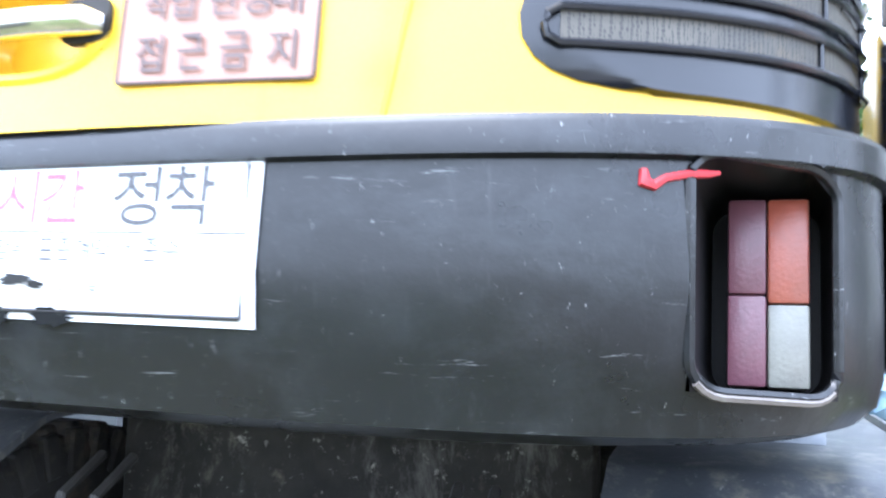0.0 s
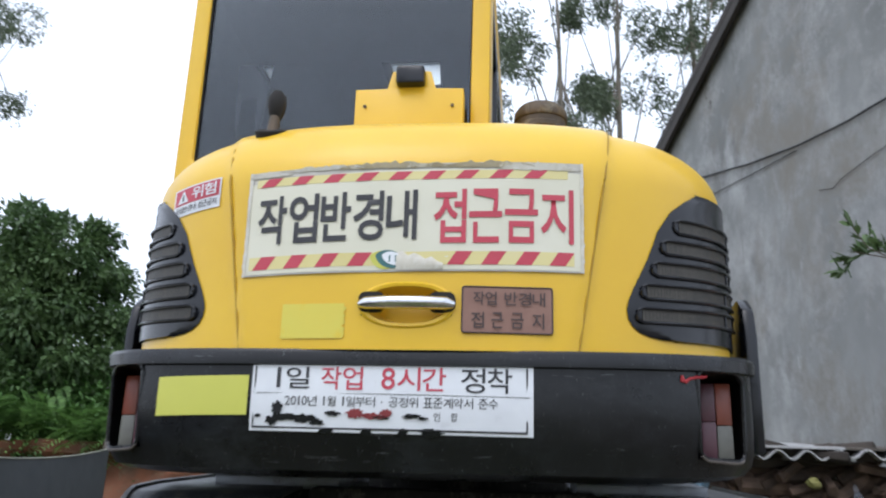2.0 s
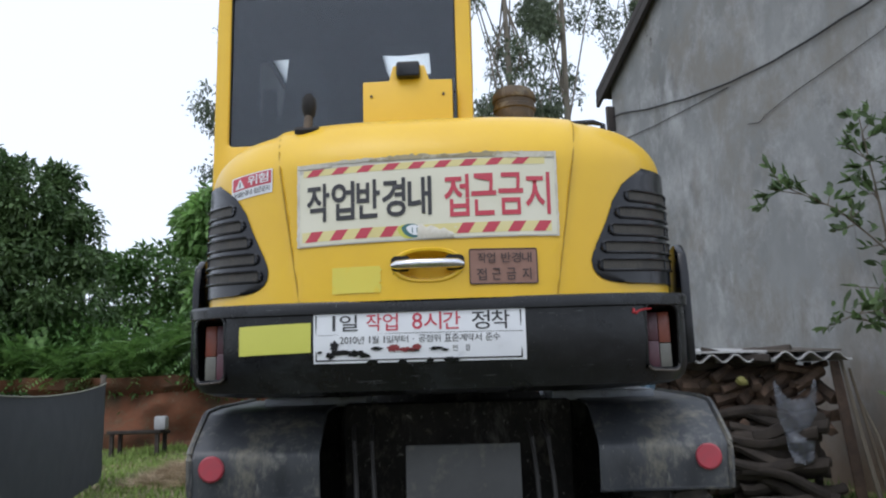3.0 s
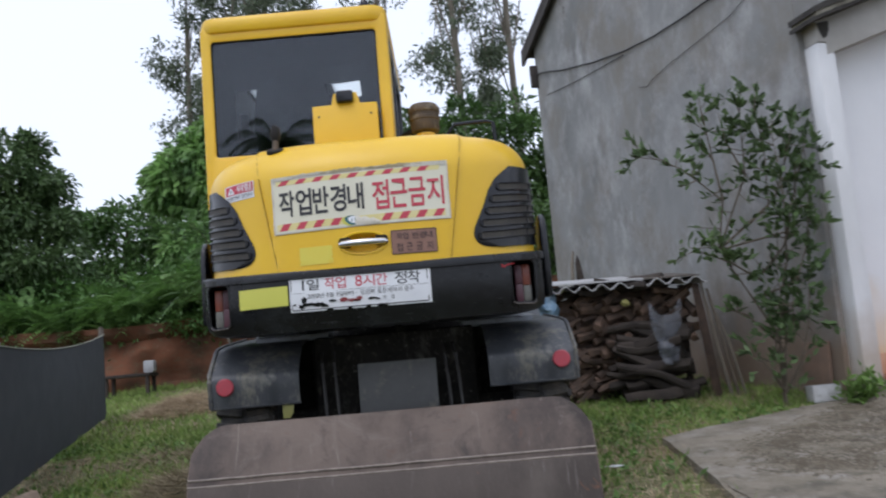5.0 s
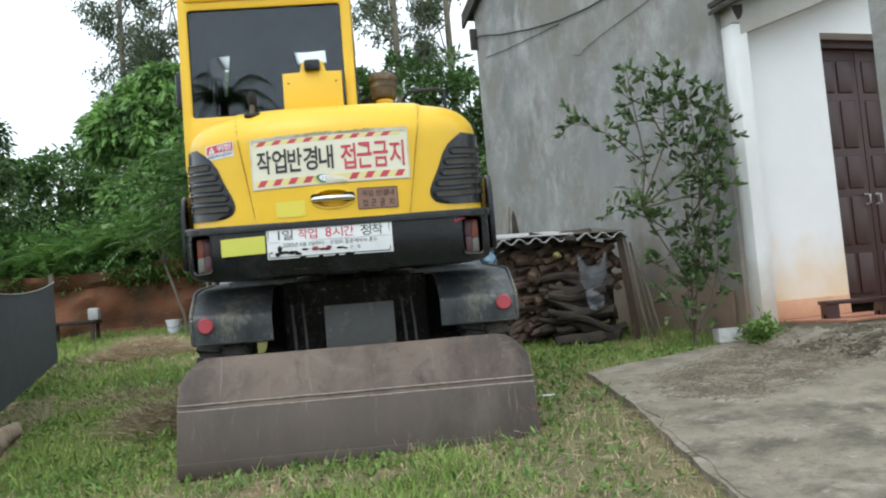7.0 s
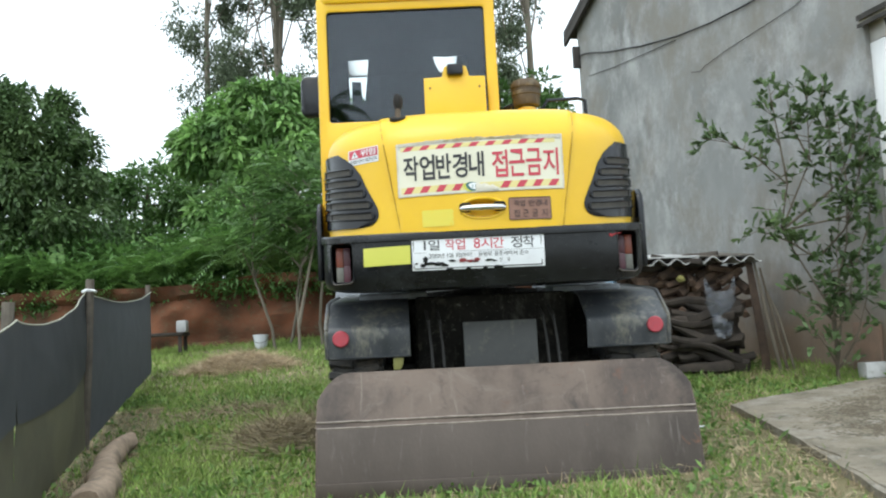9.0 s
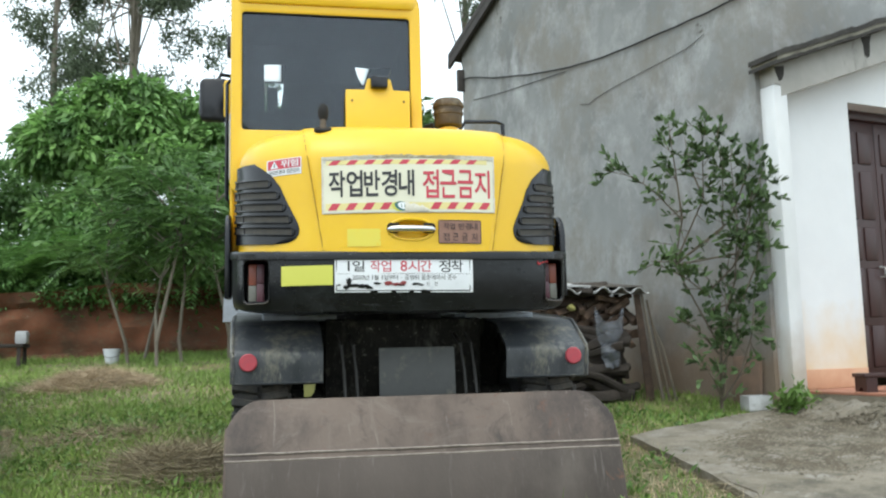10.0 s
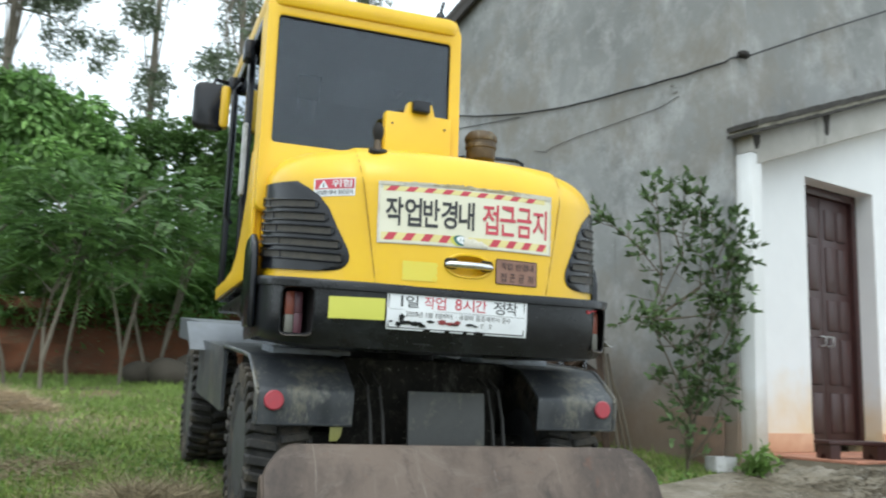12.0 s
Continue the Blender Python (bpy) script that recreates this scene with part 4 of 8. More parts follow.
bm.faces.new([v for v in bm.verts][-(len(FRACS) + 2):])
HX, HZ = -0.02, 1.412
bmesh.ops.delete(bm, geom=[f for f in bm.faces if any(v.co.y < 0.1 and ((v.co.x - HX) / 0.104) ** 2 + ((v.co.z - HZ) / 0.049) ** 2 < 1 for v in f.verts)], context="FACES")
hood = part("hood", bm, M["yellow"], exc, "glossy yellow engine hood with rounded shoulders")


def on_hood(off):
    return lambda x, z: Vector((x, hood_y(x, z) - off, z))


# panel gaps of the hood door, up the face and over the shoulder
for a0, a1 in ((-0.458, -0.548), (0.408, 0.500)):
    pts = []
    for i in range(26):
        z = 1.345 + (ZR - 1.345) * i / 25
        x = a0 + (a1 - a0) * (z - 1.36) / 0.56
        y = hood_y(x, z)
        pts.append((x, y - 0.0015, z + tilt(y)))
    for i in range(1, 9):
        a = math.pi / 2 * i / 8
        z, ins = ZR + R * math.sin(a), R * (1 - math.cos(a))
        x = a0 + (a1 - a0) * (min(z, 1.92) - 1.36) / 0.56
        y = plan(x, hood_w(ZR) - ins, 0.60 - ins, 2.6, 0.58)
        pts.append((x, y - 0.006 * math.cos(a), z + tilt(y) + crown(x) * math.sin(a) ** 2 + 0.006 * math.sin(a)))
    part("panel_gap", tube(pts, 0.0034, 6), M["seam"], hood)

# louvred corner panels
INNER = [(1.368, 0.700), (1.370, 0.665), (1.376, 0.630), (1.386, 0.605), (1.40, 0.588), (1.42, 0.576), (1.445, 0.573), (1.47, 0.579), (1.50, 0.592), (1.58, 0.632), (1.66, 0.668), (1.73, 0.720), (1.785, 0.80)]


def inner_x(z, side=1):
    shift = (-0.014 if side < 0 else -0.033) * (1 + 0.5 * max(0.0, (z - 1.6) / 0.2))
    return inner_at(z) + shift


def inner_at(z):
    for (z0, a), (z1, b) in zip(INNER, INNER[1:]):
        if z <= z1:
            return a + (b - a) * max(0, (z - z0)) / (z1 - z0)
    return INNER[-1][1]


def skin(side, s, z, off):
    """A place on the hood's corner: s runs in x out to the flank, then along it."""
    w = hood_w(z)
    lim = w * 0.985
    if s <= lim:
        x = XC + side * s
        y = plan(x, w, 0.60, 2.6, 0.58)
        e = 0.002
        dy = (plan(XC + side * min(s + e, lim), w, 0.6, 2.6, 0.58) - plan(XC + side * (s - e), w, 0.6, 2.6, 0.58)) / (2 * e)
        nx, ny = side * dy, -1.0
        k = math.hypot(nx, ny)
        return Vector((x + off * nx / k, y + off * ny / k, z + 0.11 * (y - 0.25)))
    y0 = plan(XC + lim, w, 0.60, 2.6, 0.58)
    f = min(1.0, (s - lim) / 0.06)
    return Vector((XC + side * (lim + (w - lim) * f + off), y0 + (s - lim), z + 0.11 * (y0 + s - lim - 0.25)))


for side in (-1, 1):
    rows = []
    zs = [1.3685, 1.370, 1.373, 1.376, 1.381, 1.386, 1.393, 1.40, 1.41, 1.42, 1.445, 1.47, 1.50, 1.54, 1.58, 1.62, 1.66, 1.70, 1.72, 1.755, 1.785]
    for z in zs:
        a = inner_x(z, side)
        rows.append([skin(side, a + (0.99 - a) * (i / 20) ** 0.8, z, 0.003 if i == 0 else 0.010) for i in range(21)])
    edge0 = [skin(side, inner_x(1.368, side) + (0.99 - inner_x(1.368, side)) * (i / 20) ** 0.8, 1.366, 0.0) for i in range(21)]
    edge1 = [skin(side, inner_x(1.785, side) + (0.99 - inner_x(1.785, side)) * (i / 20) ** 0.8, 1.790, 0.0) for i in range(21)]
    vent = part("vent_panel", sheet([edge0] + rows + [edge1]), M["black_plastic"], hood, "black plastic louvred corner panel")
    for k in range(5):
        zc = 1.430 + 0.062 * k
        s0, s1 = inner_x(zc, side) + (0.035 if k < 4 else 0.045), 0.968
        h, n = 0.019, 18
        zl = lambda f: zc + 0.022 * f * f
        back = [[skin(side, s0 + (s1 - s0) * i / n, zl(i / n) + q * h * 0.9, 0.0108) for i in range(n + 1)] for q in (-1, 0, 1)]
        part("grille", sheet(back), M["grille"], vent, "fine wire mesh of the slot, darkened as if recessed")
        loop = [skin(side, s0 + (s1 - s0) * i / n, zl(i / n) + h, 0.013 + 0.004 * i / n) for i in range(n + 1)]
        loop += [skin(side, s1 + 0.010, zl(1) + h * 0.5, 0.015), skin(side, s1 + 0.010, zl(1) - h * 0.5, 0.015)]
        loop += [skin(side, s0 + (s1 - s0) * i / n, zl(i / n) - h, 0.013 + 0.004 * i / n) for i in range(n, -1, -1)]
        loop += [skin(side, s0 - 0.012, zc - h * 0.6, 0.012), skin(side, s0 - 0.015, zc, 0.012), skin(side, s0 - 0.012, zc + h * 0.6, 0.012)]
        part("slat", tube(loop, 0.0044, 6, closed=True), M["black_plastic"], vent)
        for f in (0.62, 0.86):
            part("slot_bar", tube([skin(side, s0 + (s1 - s0) * f, zl(f) + q * h, 0.0125) for q in (-1, 0, 1)], 0.004, 6), M["black_plastic"], vent)

# recessed handle
cx, cz = -0.02, 1.412
bm = bmesh.new()
ring_o = [bm.verts.new(Vector((cx + 0.122 * math.copysign(abs(math.cos(t)) ** 0.8, math.cos(t)), hood_y(cx, cz) - 0.001, cz + 0.060 * math.sin(t)))) for t in [math.tau * i / 48 for i in range(48)]]
ring_m = [bm.verts.new(v.co + Vector(((cx - v.co.x) * 0.06, -0.004, (cz - v.co.z) * 0.08))) for v in ring_o]
ring_i = [bm.verts.new(v.co + Vector(((cx - v.co.x) * 0.16, -0.002, (cz - v.co.z) * 0.2))) for v in ring_o]
bowl_a = [bm.verts.new(v.co + Vector(((cx - v.co.x) * 0.20, 0.030, (cz - v.co.z) * 0.24))) for v in ring_o]
bowl = [bm.verts.new(v.co + Vector(((cx - v.co.x) * 0.38, 0.058, (cz - v.co.z) * 0.42))) for v in ring_o]
for ra, rb in ((ring_o, ring_m), (ring_m, ring_i), (ring_i, bowl_a), (bowl_a, bowl)):
    for i in range(48):
        bm.faces.new((ra[i], ra[(i + 1) % 48], rb[(i + 1) % 48], rb[i]))
bm.faces.new(bowl)
bmesh.ops.recalc_face_normals(bm, faces=bm.faces)
cup = part("handle_recess", bm, M["yellow"], hood, "raised rim round the handle recess")
yh = hood_y(cx, cz)
part("handle_bar", tube([(cx - 0.114, yh - 0.006, cz), (cx - 0.10, yh - 0.017, cz), (cx - 0.04, yh - 0.022, cz + 0.001), (cx + 0.04, yh - 0.022, cz + 0.001), (cx + 0.10, yh - 0.017, cz), (cx + 0.114, yh - 0.006, cz)], [0.012, 0.0165, 0.0172, 0.0172, 0.0165, 0.012], 14), M["chrome"], hood, "chrome pull handle")
for q in (-1, 1):
    part("handle_socket", prism(round_rect(cx + q * 0.089 - 0.033, cx + q * 0.089 + 0.033, cz - 0.020, cz + 0.032, 0.018), -0.004, 0.006, lambda a, b, d: Vector((a, yh - d, b))), M["gap"], hood)

def write(text, place, material, parent, bold=0.0, gap=0.08):
    """Each character as a part of its own, along a unit box that place maps to the world."""
    wide = [{" ": 0.45, "1": 0.5, "·": 0.4}.get(c, 0.62 if c.isdigit() else 1.0) for c in text]
    total, a = sum(wide), 0.0
    for c, w in zip(text, wide):
        u0, u1 = a / total + gap * 0.5 / total, (a + w) / total - gap * 0.5 / total
        a += w
        if c == " ":
            continue
        if c == "1":
            u0, u1 = u0 + 0.32 * (u1 - u0), u1 - 0.32 * (u1 - u0)
        v0, v1 = (0.4, 0.55) if c == "·" else (0.04, 0.98) if c.isdigit() else (0.0, 1.0)
        if c == "·":
            u0, u1 = (u0 + u1) / 2 - 0.004, (u0 + u1) / 2 + 0.004
        part("letter", put_flat(letters(c, bold), lambda p, q: place(u0 + (u1 - u0) * p, v0 + (v1 - v0) * q)), material, parent, smooth=False)


# warning banner
def banner(u, v, off=0.003):
    xa, xb = -0.464 + u * 0.888, -0.462 + u * 0.884
    x = xb + (xa - xb) * v
    z = 1.491 + 0.012 * u + v * (0.290 + 0.006 * u)
    wave = 0.0022 * noise.noise(Vector((x * 7, z * 11, 2))) + 0.0012 * noise.noise(Vector((x * 19, z * 23, 5)))
    return Vector((x, hood_y(x, z) - off - 0.0025 + wave, z))


sign = part("warning_banner", sheet([[banner(i / 30, j / 8, 0.002) for i in range(31)] for j in range(9)]), M["grey_vinyl"], exc, "worn cream vinyl warning banner with red stripes")
part("banner_field", sheet([[banner(0.007 + 0.984 * i / 30, 0.014 + (0.93 - 0.05 * abs(i / 15 - 1.1) ** 2) * j / 8, 0.0032) for i in range(31)] for j in range(9)]), M["cream_vinyl"], sign)
for v0, v1, u0, u1, step in ((0.055, 0.175, 0.02, 0.972, 0.0965), (0.845, 0.925, 0.025, 0.955, 0.0985)):
    part("stripe_band", sheet([[banner(u0 + (u1 - u0) * i / 30, v0 + (v1 - v0) * j, 0.0038) for i in range(31)] for j in range(2)]), M["vinyl_yellow"], sign, "faded yellow band")
    u = u0 + 0.012
    while u < u1 - 0.07:
        if not (v0 < 0.5 and 0.38 < u < 0.53):
            sl = 0.026
            bm = sheet([[banner(u + sl * j + 0.046 * i / 2, v0 + (v1 - v0) * j, 0.0044) for i in range(3)] for j in (0, 0.5, 1)])
            part("red_stripe", bm, M["vinyl_red"], sign)
        u += step
for text, u0, u1, v0, v1, key in (("작업반경내", 0.035, 0.525, 0.285, 0.745, "vinyl_black"), ("접근금지", 0.565, 0.975, 0.25, 0.745, "vinyl_red")):
    write(text, lambda a, b: banner(u0 + (u1 - u0) * a, v0 + (v1 - v0) * b, 0.006), M[key], sign, 0.019 if key == "vinyl_black" else 0.014)
# frayed backing that shows along the edges, a torn patch with a small emblem
rgt = random.Random(17)
for u0, u1, v0, v1, key in ((0.10, 0.36, 0.975, 1.012, "silver_vinyl"), (0.28, 0.62, 0.965, 1.03, "tan_vinyl"), (0.58, 0.86, 0.955, 1.02, "tan_vinyl"), (0.76, 0.995, 0.93, 1.01, "silver_vinyl"), (0.0, 0.14, 0.945, 1.0, "silver_vinyl")):
    low_e, top_e = [], []
    for i in range(25):
        f = i / 24
        k = math.sin(math.pi * f) ** 0.5
        low_e.append((u0 + (u1 - u0) * f, v0 - 0.012 * k * rgt.random()))
        top_e.append((u0 + (u1 - u0) * f, v0 + (v1 - v0) * k * rgt.uniform(0.45, 1.0) + 0.002))
    part("frayed_edge", sheet([[banner(a, b, 0.0052) for a, b in low_e], [banner(a, b, 0.0068) for a, b in top_e]]), M[key], sign)
for u0, u1 in ((0.0, 0.010), (0.991, 1.0)):
    part("frayed_edge", sheet([[banner(u0 + (u1 - u0) * j + 0.004 * noise.noise(Vector((i * 0.7, j, u0 * 9))), i / 20, 0.0052) for j in (0, 1)] for i in range(21)]), M["silver_vinyl"], sign)
part("torn_patch", sheet([[banner(0.465 + 0.135 * i / 8, 0.012 + (0.165 - 0.10 * (i / 8) ** 1.4 + 0.02 * math.sin(i * 2.3)) * j / 3, 0.0046 + 0.004 * math.sin(math.pi * j / 3)) for i in range(9)] for j in range(4)]), M["silver_vinyl"], sign, "creased pale fold of vinyl")


def eye(cu, cv, a, b, turn, d0, d1, key, n=24):
    """A leaf-shaped mark with two pointed ends."""
    o = []
    for i in range(n):
        t = math.tau * i / n
        p, q = a * math.cos(t), b * math.sin(t) * abs(math.sin(t)) ** 0.35
        o.append((cu + p * math.cos(turn) - q * math.sin(turn) * 0.3, cv + q * math.cos(turn) + p * math.sin(turn) * 3.0))
    return part("emblem", prism(o, d0, d1, banner), M[key], sign)


eye(0.428, 0.105, 0.040, 0.082, -0.30, 0.0046, 0.0050, "lime_patch")
eye(0.446, 0.112, 0.043, 0.080, -0.30, 0.0054, 0.0058, "teal")
eye(0.455, 0.118, 0.033, 0.058, -0.30, 0.0062, 0.0066, "white_vinyl")
for u in (0.444, 0.462):
    part("emblem", prism([(u, 0.085), (u + 0.004, 0.085), (u + 0.004, 0.145), (u, 0.145)], 0.0068, 0.0072, banner), M["teal"], sign)

# stickers of the hood
rows = []
for k in range(15):
    z = 1.326 + 0.089 * k / 14
    x1 = -0.176 + 0.008 * noise.noise(Vector((k * 0.9, 3, 1))) + 0.003 * ((k * 7) % 5 - 2) / 2
    rows.append([on_hood(0.003)(-0.34 + (x1 + 0.34) * i / 8 + 0.004 * (z - 1.37), z) for i in range(9)])
part("sticker", sheet(rows), M["lime_patch_dull"], exc, "faded lime green sticker with a ragged end")
plate2 = part("small_notice", prism(round_rect(0.118, 0.342, 1.342, 1.460, 0.006, 3), 0.002, 0.006, lambda a, b, d: Vector((a, hood_y(a, b) - d, b))), M["brown_plate"], exc, "small brown notice plate")
part("rim", tube([(a, hood_y(a, b) - 0.006, b) for a, b in round_rect(0.119, 0.341, 1.343, 1.459, 0.006, 3)], 0.0022, 6, closed=True), M["brown_letter"], plate2)
for text, u0, u1, v0, v1 in (("작업", 0.145, 0.205, 1.412, 1.446), ("반경내", 0.222, 0.325, 1.412, 1.446), ("접", 0.140, 0.175, 1.354, 1.394), ("근", 0.190, 0.222, 1.354, 1.394), ("금", 0.238, 0.272, 1.354, 1.394), ("지", 0.290, 0.322, 1.354, 1.394)):
    write(text, lambda a, b: Vector((u0 + (u1 - u0) * a, hood_y(u0 + (u1 - u0) * a, v0) - 0.0075, v0 + (v1 - v0) * b)), M["brown_letter"], plate2, 0.012)


def tag_on(u, v, off):
    x = -0.734 + 0.172 * u
    z = 1.702 + 0.006 * u + v * 0.086
    return Vector((x, hood_y(x, z) - off, z))


tag = part("danger_sticker", sheet([[tag_on(i / 10, j / 4, 0.003) for i in range(11)] for j in range(5)]), M["white_vinyl"], exc, "red and white danger sticker")
part("red_field", sheet([[tag_on(0.03 + 0.94 * i / 10, 0.40 + 0.55 * j / 3, 0.004) for i in range(11)] for j in range(4)]), M["vinyl_red"], tag)
part("triangle", prism([(0.10, 0.46), (0.34, 0.46), (0.22, 0.90)], 0.0046, 0.0056, lambda a, b, d: tag_on(a, b, d)), M["white_vinyl"], tag)
part("triangle", prism([(0.205, 0.52), (0.235, 0.52), (0.235, 0.74), (0.205, 0.74)], 0.0056, 0.0062, lambda a, b, d: tag_on(a, b, d)), M["vinyl_black"], tag)
for text, u0, u1, v0, v1, key in (("위험", 0.40, 0.92, 0.48, 0.90, "white_vinyl"), ("작업반경내 접근금지", 0.06, 0.94, 0.10, 0.33, "vinyl_black")):
    write(text, lambda a, b: tag_on(u0 + (u1 - u0) * a, v0 + (v1 - v0) * b, 0.0062), M[key], tag, 0.012)

# ---- counterweight with its tail lamps ----
LAMP = (0.677, 0.807, 1.060, 1.278)


def in_lamp(x, z):
    s = abs(x - XC) - 0.03
    return LAMP[0] < s < LAMP[1] and LAMP[2] < z < LAMP[3]


xs_half = sorted({0.0, LAMP[0] + 0.03, LAMP[1] + 0.03, *[0.9 * math.sin(math.pi / 2 * i / 40) for i in range(40)], 0.755, 0.785, 0.815, 0.87, 0.88, 0.89, 0.897, 0.901, 0.9035, 0.9048})
levels = [(1.034, 0.085), (1.038, 0.045), (1.047, 0.02), (LAMP[2], 0.006), (1.09, 0.0), (1.16, 0.0), (1.22, 0.0), (1.262, 0.0), (LAMP[3], 0.0), (1.300, 0.0), (1.303, -0.010), (1.332, -0.012), (1.342, -0.007), (1.346, 0.01), (1.346, 0.06)]
signed = [-s for s in reversed(xs_half)] + xs_half[1:]
bm = bmesh.new()
grid = []
for z, ins in levels:
    lift = 0.0 if LAMP[2] - 0.001 < z < LAMP[3] + 0.001 else 1.0
    row = [bm.verts.new((XC - 0.905 + ins, 0.85, z + tilt(0.6) * lift)), bm.verts.new((XC - 0.905 + ins, 0.62, z + tilt(0.6) * lift))]
    for s in signed:
        y = bumper_y(XC + s, z)
        row.append(bm.verts.new((XC + s * (0.905 - ins) / 0.905, y + ins, z + tilt(y) * lift)))
    row += [bm.verts.new((XC + 0.905 - ins, 0.62, z + tilt(0.6) * lift)), bm.verts.new((XC + 0.905 - ins, 0.85, z + tilt(0.6) * lift))]
    grid.append(row)
for r0, r1 in zip(grid, grid[1:]):
    for j in range(len(r0) - 1):
        c = (r0[j].co + r1[j + 1].co) / 2
        if c.y < 0.5 and in_lamp(c.x, c.z):
            continue
        bm.faces.new((r0[j], r0[j + 1], r1[j + 1], r1[j]))
bm.faces.new(grid[0])
weight = part("counterweight", bm, M["black_iron"], exc, "scuffed black cast counterweight")

for side in (-1, 1):
    x0, x1 = XC + side * (LAMP[0] + 0.03), XC + side * (LAMP[1] + 0.03)
    loop = []
    for a, b in round_rect(LAMP[0] + 0.03, LAMP[1] + 0.03, LAMP[2], LAMP[3], 0.028, 5):
        loop.append((XC + side * a, b))
    bm = bmesh.new()
    o = [bm.verts.new((x, bumper_y(x, z) + 0.002, z)) for x, z in loop]
    i_ = [bm.verts.new((x - (x - (x0 + x1) / 2) * 0.12, 0.30, z - (z - 1.165) * 0.06)) for x, z in loop]
    for k in range(len(o)):
        bm.faces.new((o[k], o[(k + 1) % len(o)], i_[(k + 1) % len(o)], i_[k]))
    bm.faces.new(i_)
    bmesh.ops.recalc_face_normals(bm, faces=bm.faces)
    # corner fillets close the square opening
    sq = [(x0, LAMP[2]), (x1, LAMP[2]), (x1, LAMP[3]), (x0, LAMP[3])]
    for qx, qz in sq:
        near = sorted(range(len(loop)), key=lambda k: (loop[k][0] - qx) ** 2 + (loop[k][1] - qz) ** 2)[:6]
        near.sort(key=lambda k: math.atan2(loop[k][1] - qz, loop[k][0] - qx))
        cv = bm.verts.new((qx, bumper_y(qx, qz), qz))
        for k0, k1 in zip(near, near[1:]):
            bm.faces.new((cv, o[k0], o[k1]))
    lamp = part("tail_lamp", bm, M["lamp_well"], exc, "recessed tail lamp behind a worn rim")
    part("rim", tube([(x, bumper_y(x, z) - 0.001, z) for x, z in loop], 0.0055, 6, closed=True), M["black_iron"], lamp)
    low = [p for p in loop if p[1] < 1.075]
    low.sort()
    part("rim", tube([(x, bumper_y(x, z) - 0.004, z - 0.004) for x, z in low], 0.004, 6), M["blade_edge"], lamp, "scraped bare lower rim")
    for key, a0, a1, z0, z1 in (("red_lens", 0.735, 0.7725, 1.073, 1.165), ("red_lens", 0.735, 0.7725, 1.166, 1.264), ("orange_lens", 0.7735, 0.813, 1.157, 1.264), ("clear_lens", 0.7735, 0.813, 1.073, 1.156)):
        xa, xb = sorted((XC + side * a0, XC + side * a1))
        part("lens", box(xa, xb, 0.190, 0.29, z0 - 0.003, z1 - 0.003, bevel=0.0035), M[key], lamp, key.replace("_", " "))
pts = [(0.645, 1.256), (0.646, 1.244), (0.656, 1.241), (0.668, 1.249), (0.69, 1.254), (0.70, 1.255), (0.712, 1.256), (0.722, 1.258)]
part("paint_mark", tube([(0.655 + 0.84 * (x - 0.645), bumper_y(0.655 + 0.84 * (x - 0.645)) - 0.002, z) for x, z in pts], [0.004, 0.0065, 0.005, 0.004, 0.004, 0.004, 0.0035, 0.002], 6), M["red_paint"], weight, "daubed red paint mark")
part("paint_mark", tube([(x, bumper_y(x) - 0.003, 1.272) for x in (-0.715, -0.70, -0.685)], 0.004, 6), M["red_paint"], weight, "daubed red paint mark")
part("sticker", sheet([[(x, bumper_y(x, z) - 0.003, z + 0.008 * (x + 0.66)) for x in (-0.662, -0.62, -0.57, -0.52, -0.46, -0.412)] for z in (1.135, 1.18, 1.233)]), M["lime_patch"], exc, "plain lime yellow sticker")

# white notice under the hood
def note(u, v, off=0.003):
    x = -0.403 + 0.697 * u
    z = 1.100 - 0.005 * u + v * (0.163 + 0.005 * u)
    return Vector((x, bumper_y(x, z) - off, z))


notice = part("white_notice", sheet([[note(i / 16, j / 3, 0.003) for i in range(17)] for j in range(4)]), M["white_vinyl"], exc, "white vinyl notice torn along its lower edge")
for pts in ([(0.012, 0.05), (0.012, 0.97)], [(0.978, 0.05), (0.978, 0.97)], [(0.012, 0.055), (0.5, 0.055), (0.978, 0.055)], [(0.02, 0.56), (0.5, 0.565), (0.985, 0.55)]):
    part("rule", tube([note(u, v, 0.004) for u, v in pts], 0.0026 if pts[0][1] < 0.5 else 0.0008, 4), M["vinyl_black"], notice)
for text, u0, u1, v0, v1, key, bold in (("1일", 0.075, 0.215, 0.63, 0.955, "vinyl_black", 0.006), ("작업", 0.25, 0.405, 0.62, 0.965, "vinyl_red", 0.006), ("8시간", 0.465, 0.70, 0.62, 0.965, "vinyl_red", 0.006),
                                        ("정착", 0.745, 0.93, 0.60, 0.965, "vinyl_black", 0.006),
                                        ("2010년 1월 1일부터 · 공정위 표준계약서 준수", 0.125, 0.88, 0.375, 0.52, "vinyl_black", 0.0), ("인", 0.655, 0.68, 0.19, 0.31, "vinyl_black", 0.0), ("합", 0.715, 0.74, 0.19, 0.31, "vinyl_black", 0.0)):
    write(text, lambda a, b: note(u0 + (u1 - u0) * a, v0 + (v1 - v0) * b, 0.0045), M[key], notice, bold)


def blot(cu, cv, ru, rv, seed, key):
    rg = random.Random(seed)
    o = []
    for i in range(26):
        t = math.tau * i / 26
        k = 0.65 + 0.5 * rg.random()
        o.append((cu + ru * k * math.cos(t), cv + rv * k * math.sin(t)))
    return part("torn_spot", prism(o, 0.0046, 0.0052, lambda a, b, d: note(a, b, d)), M[key], notice)


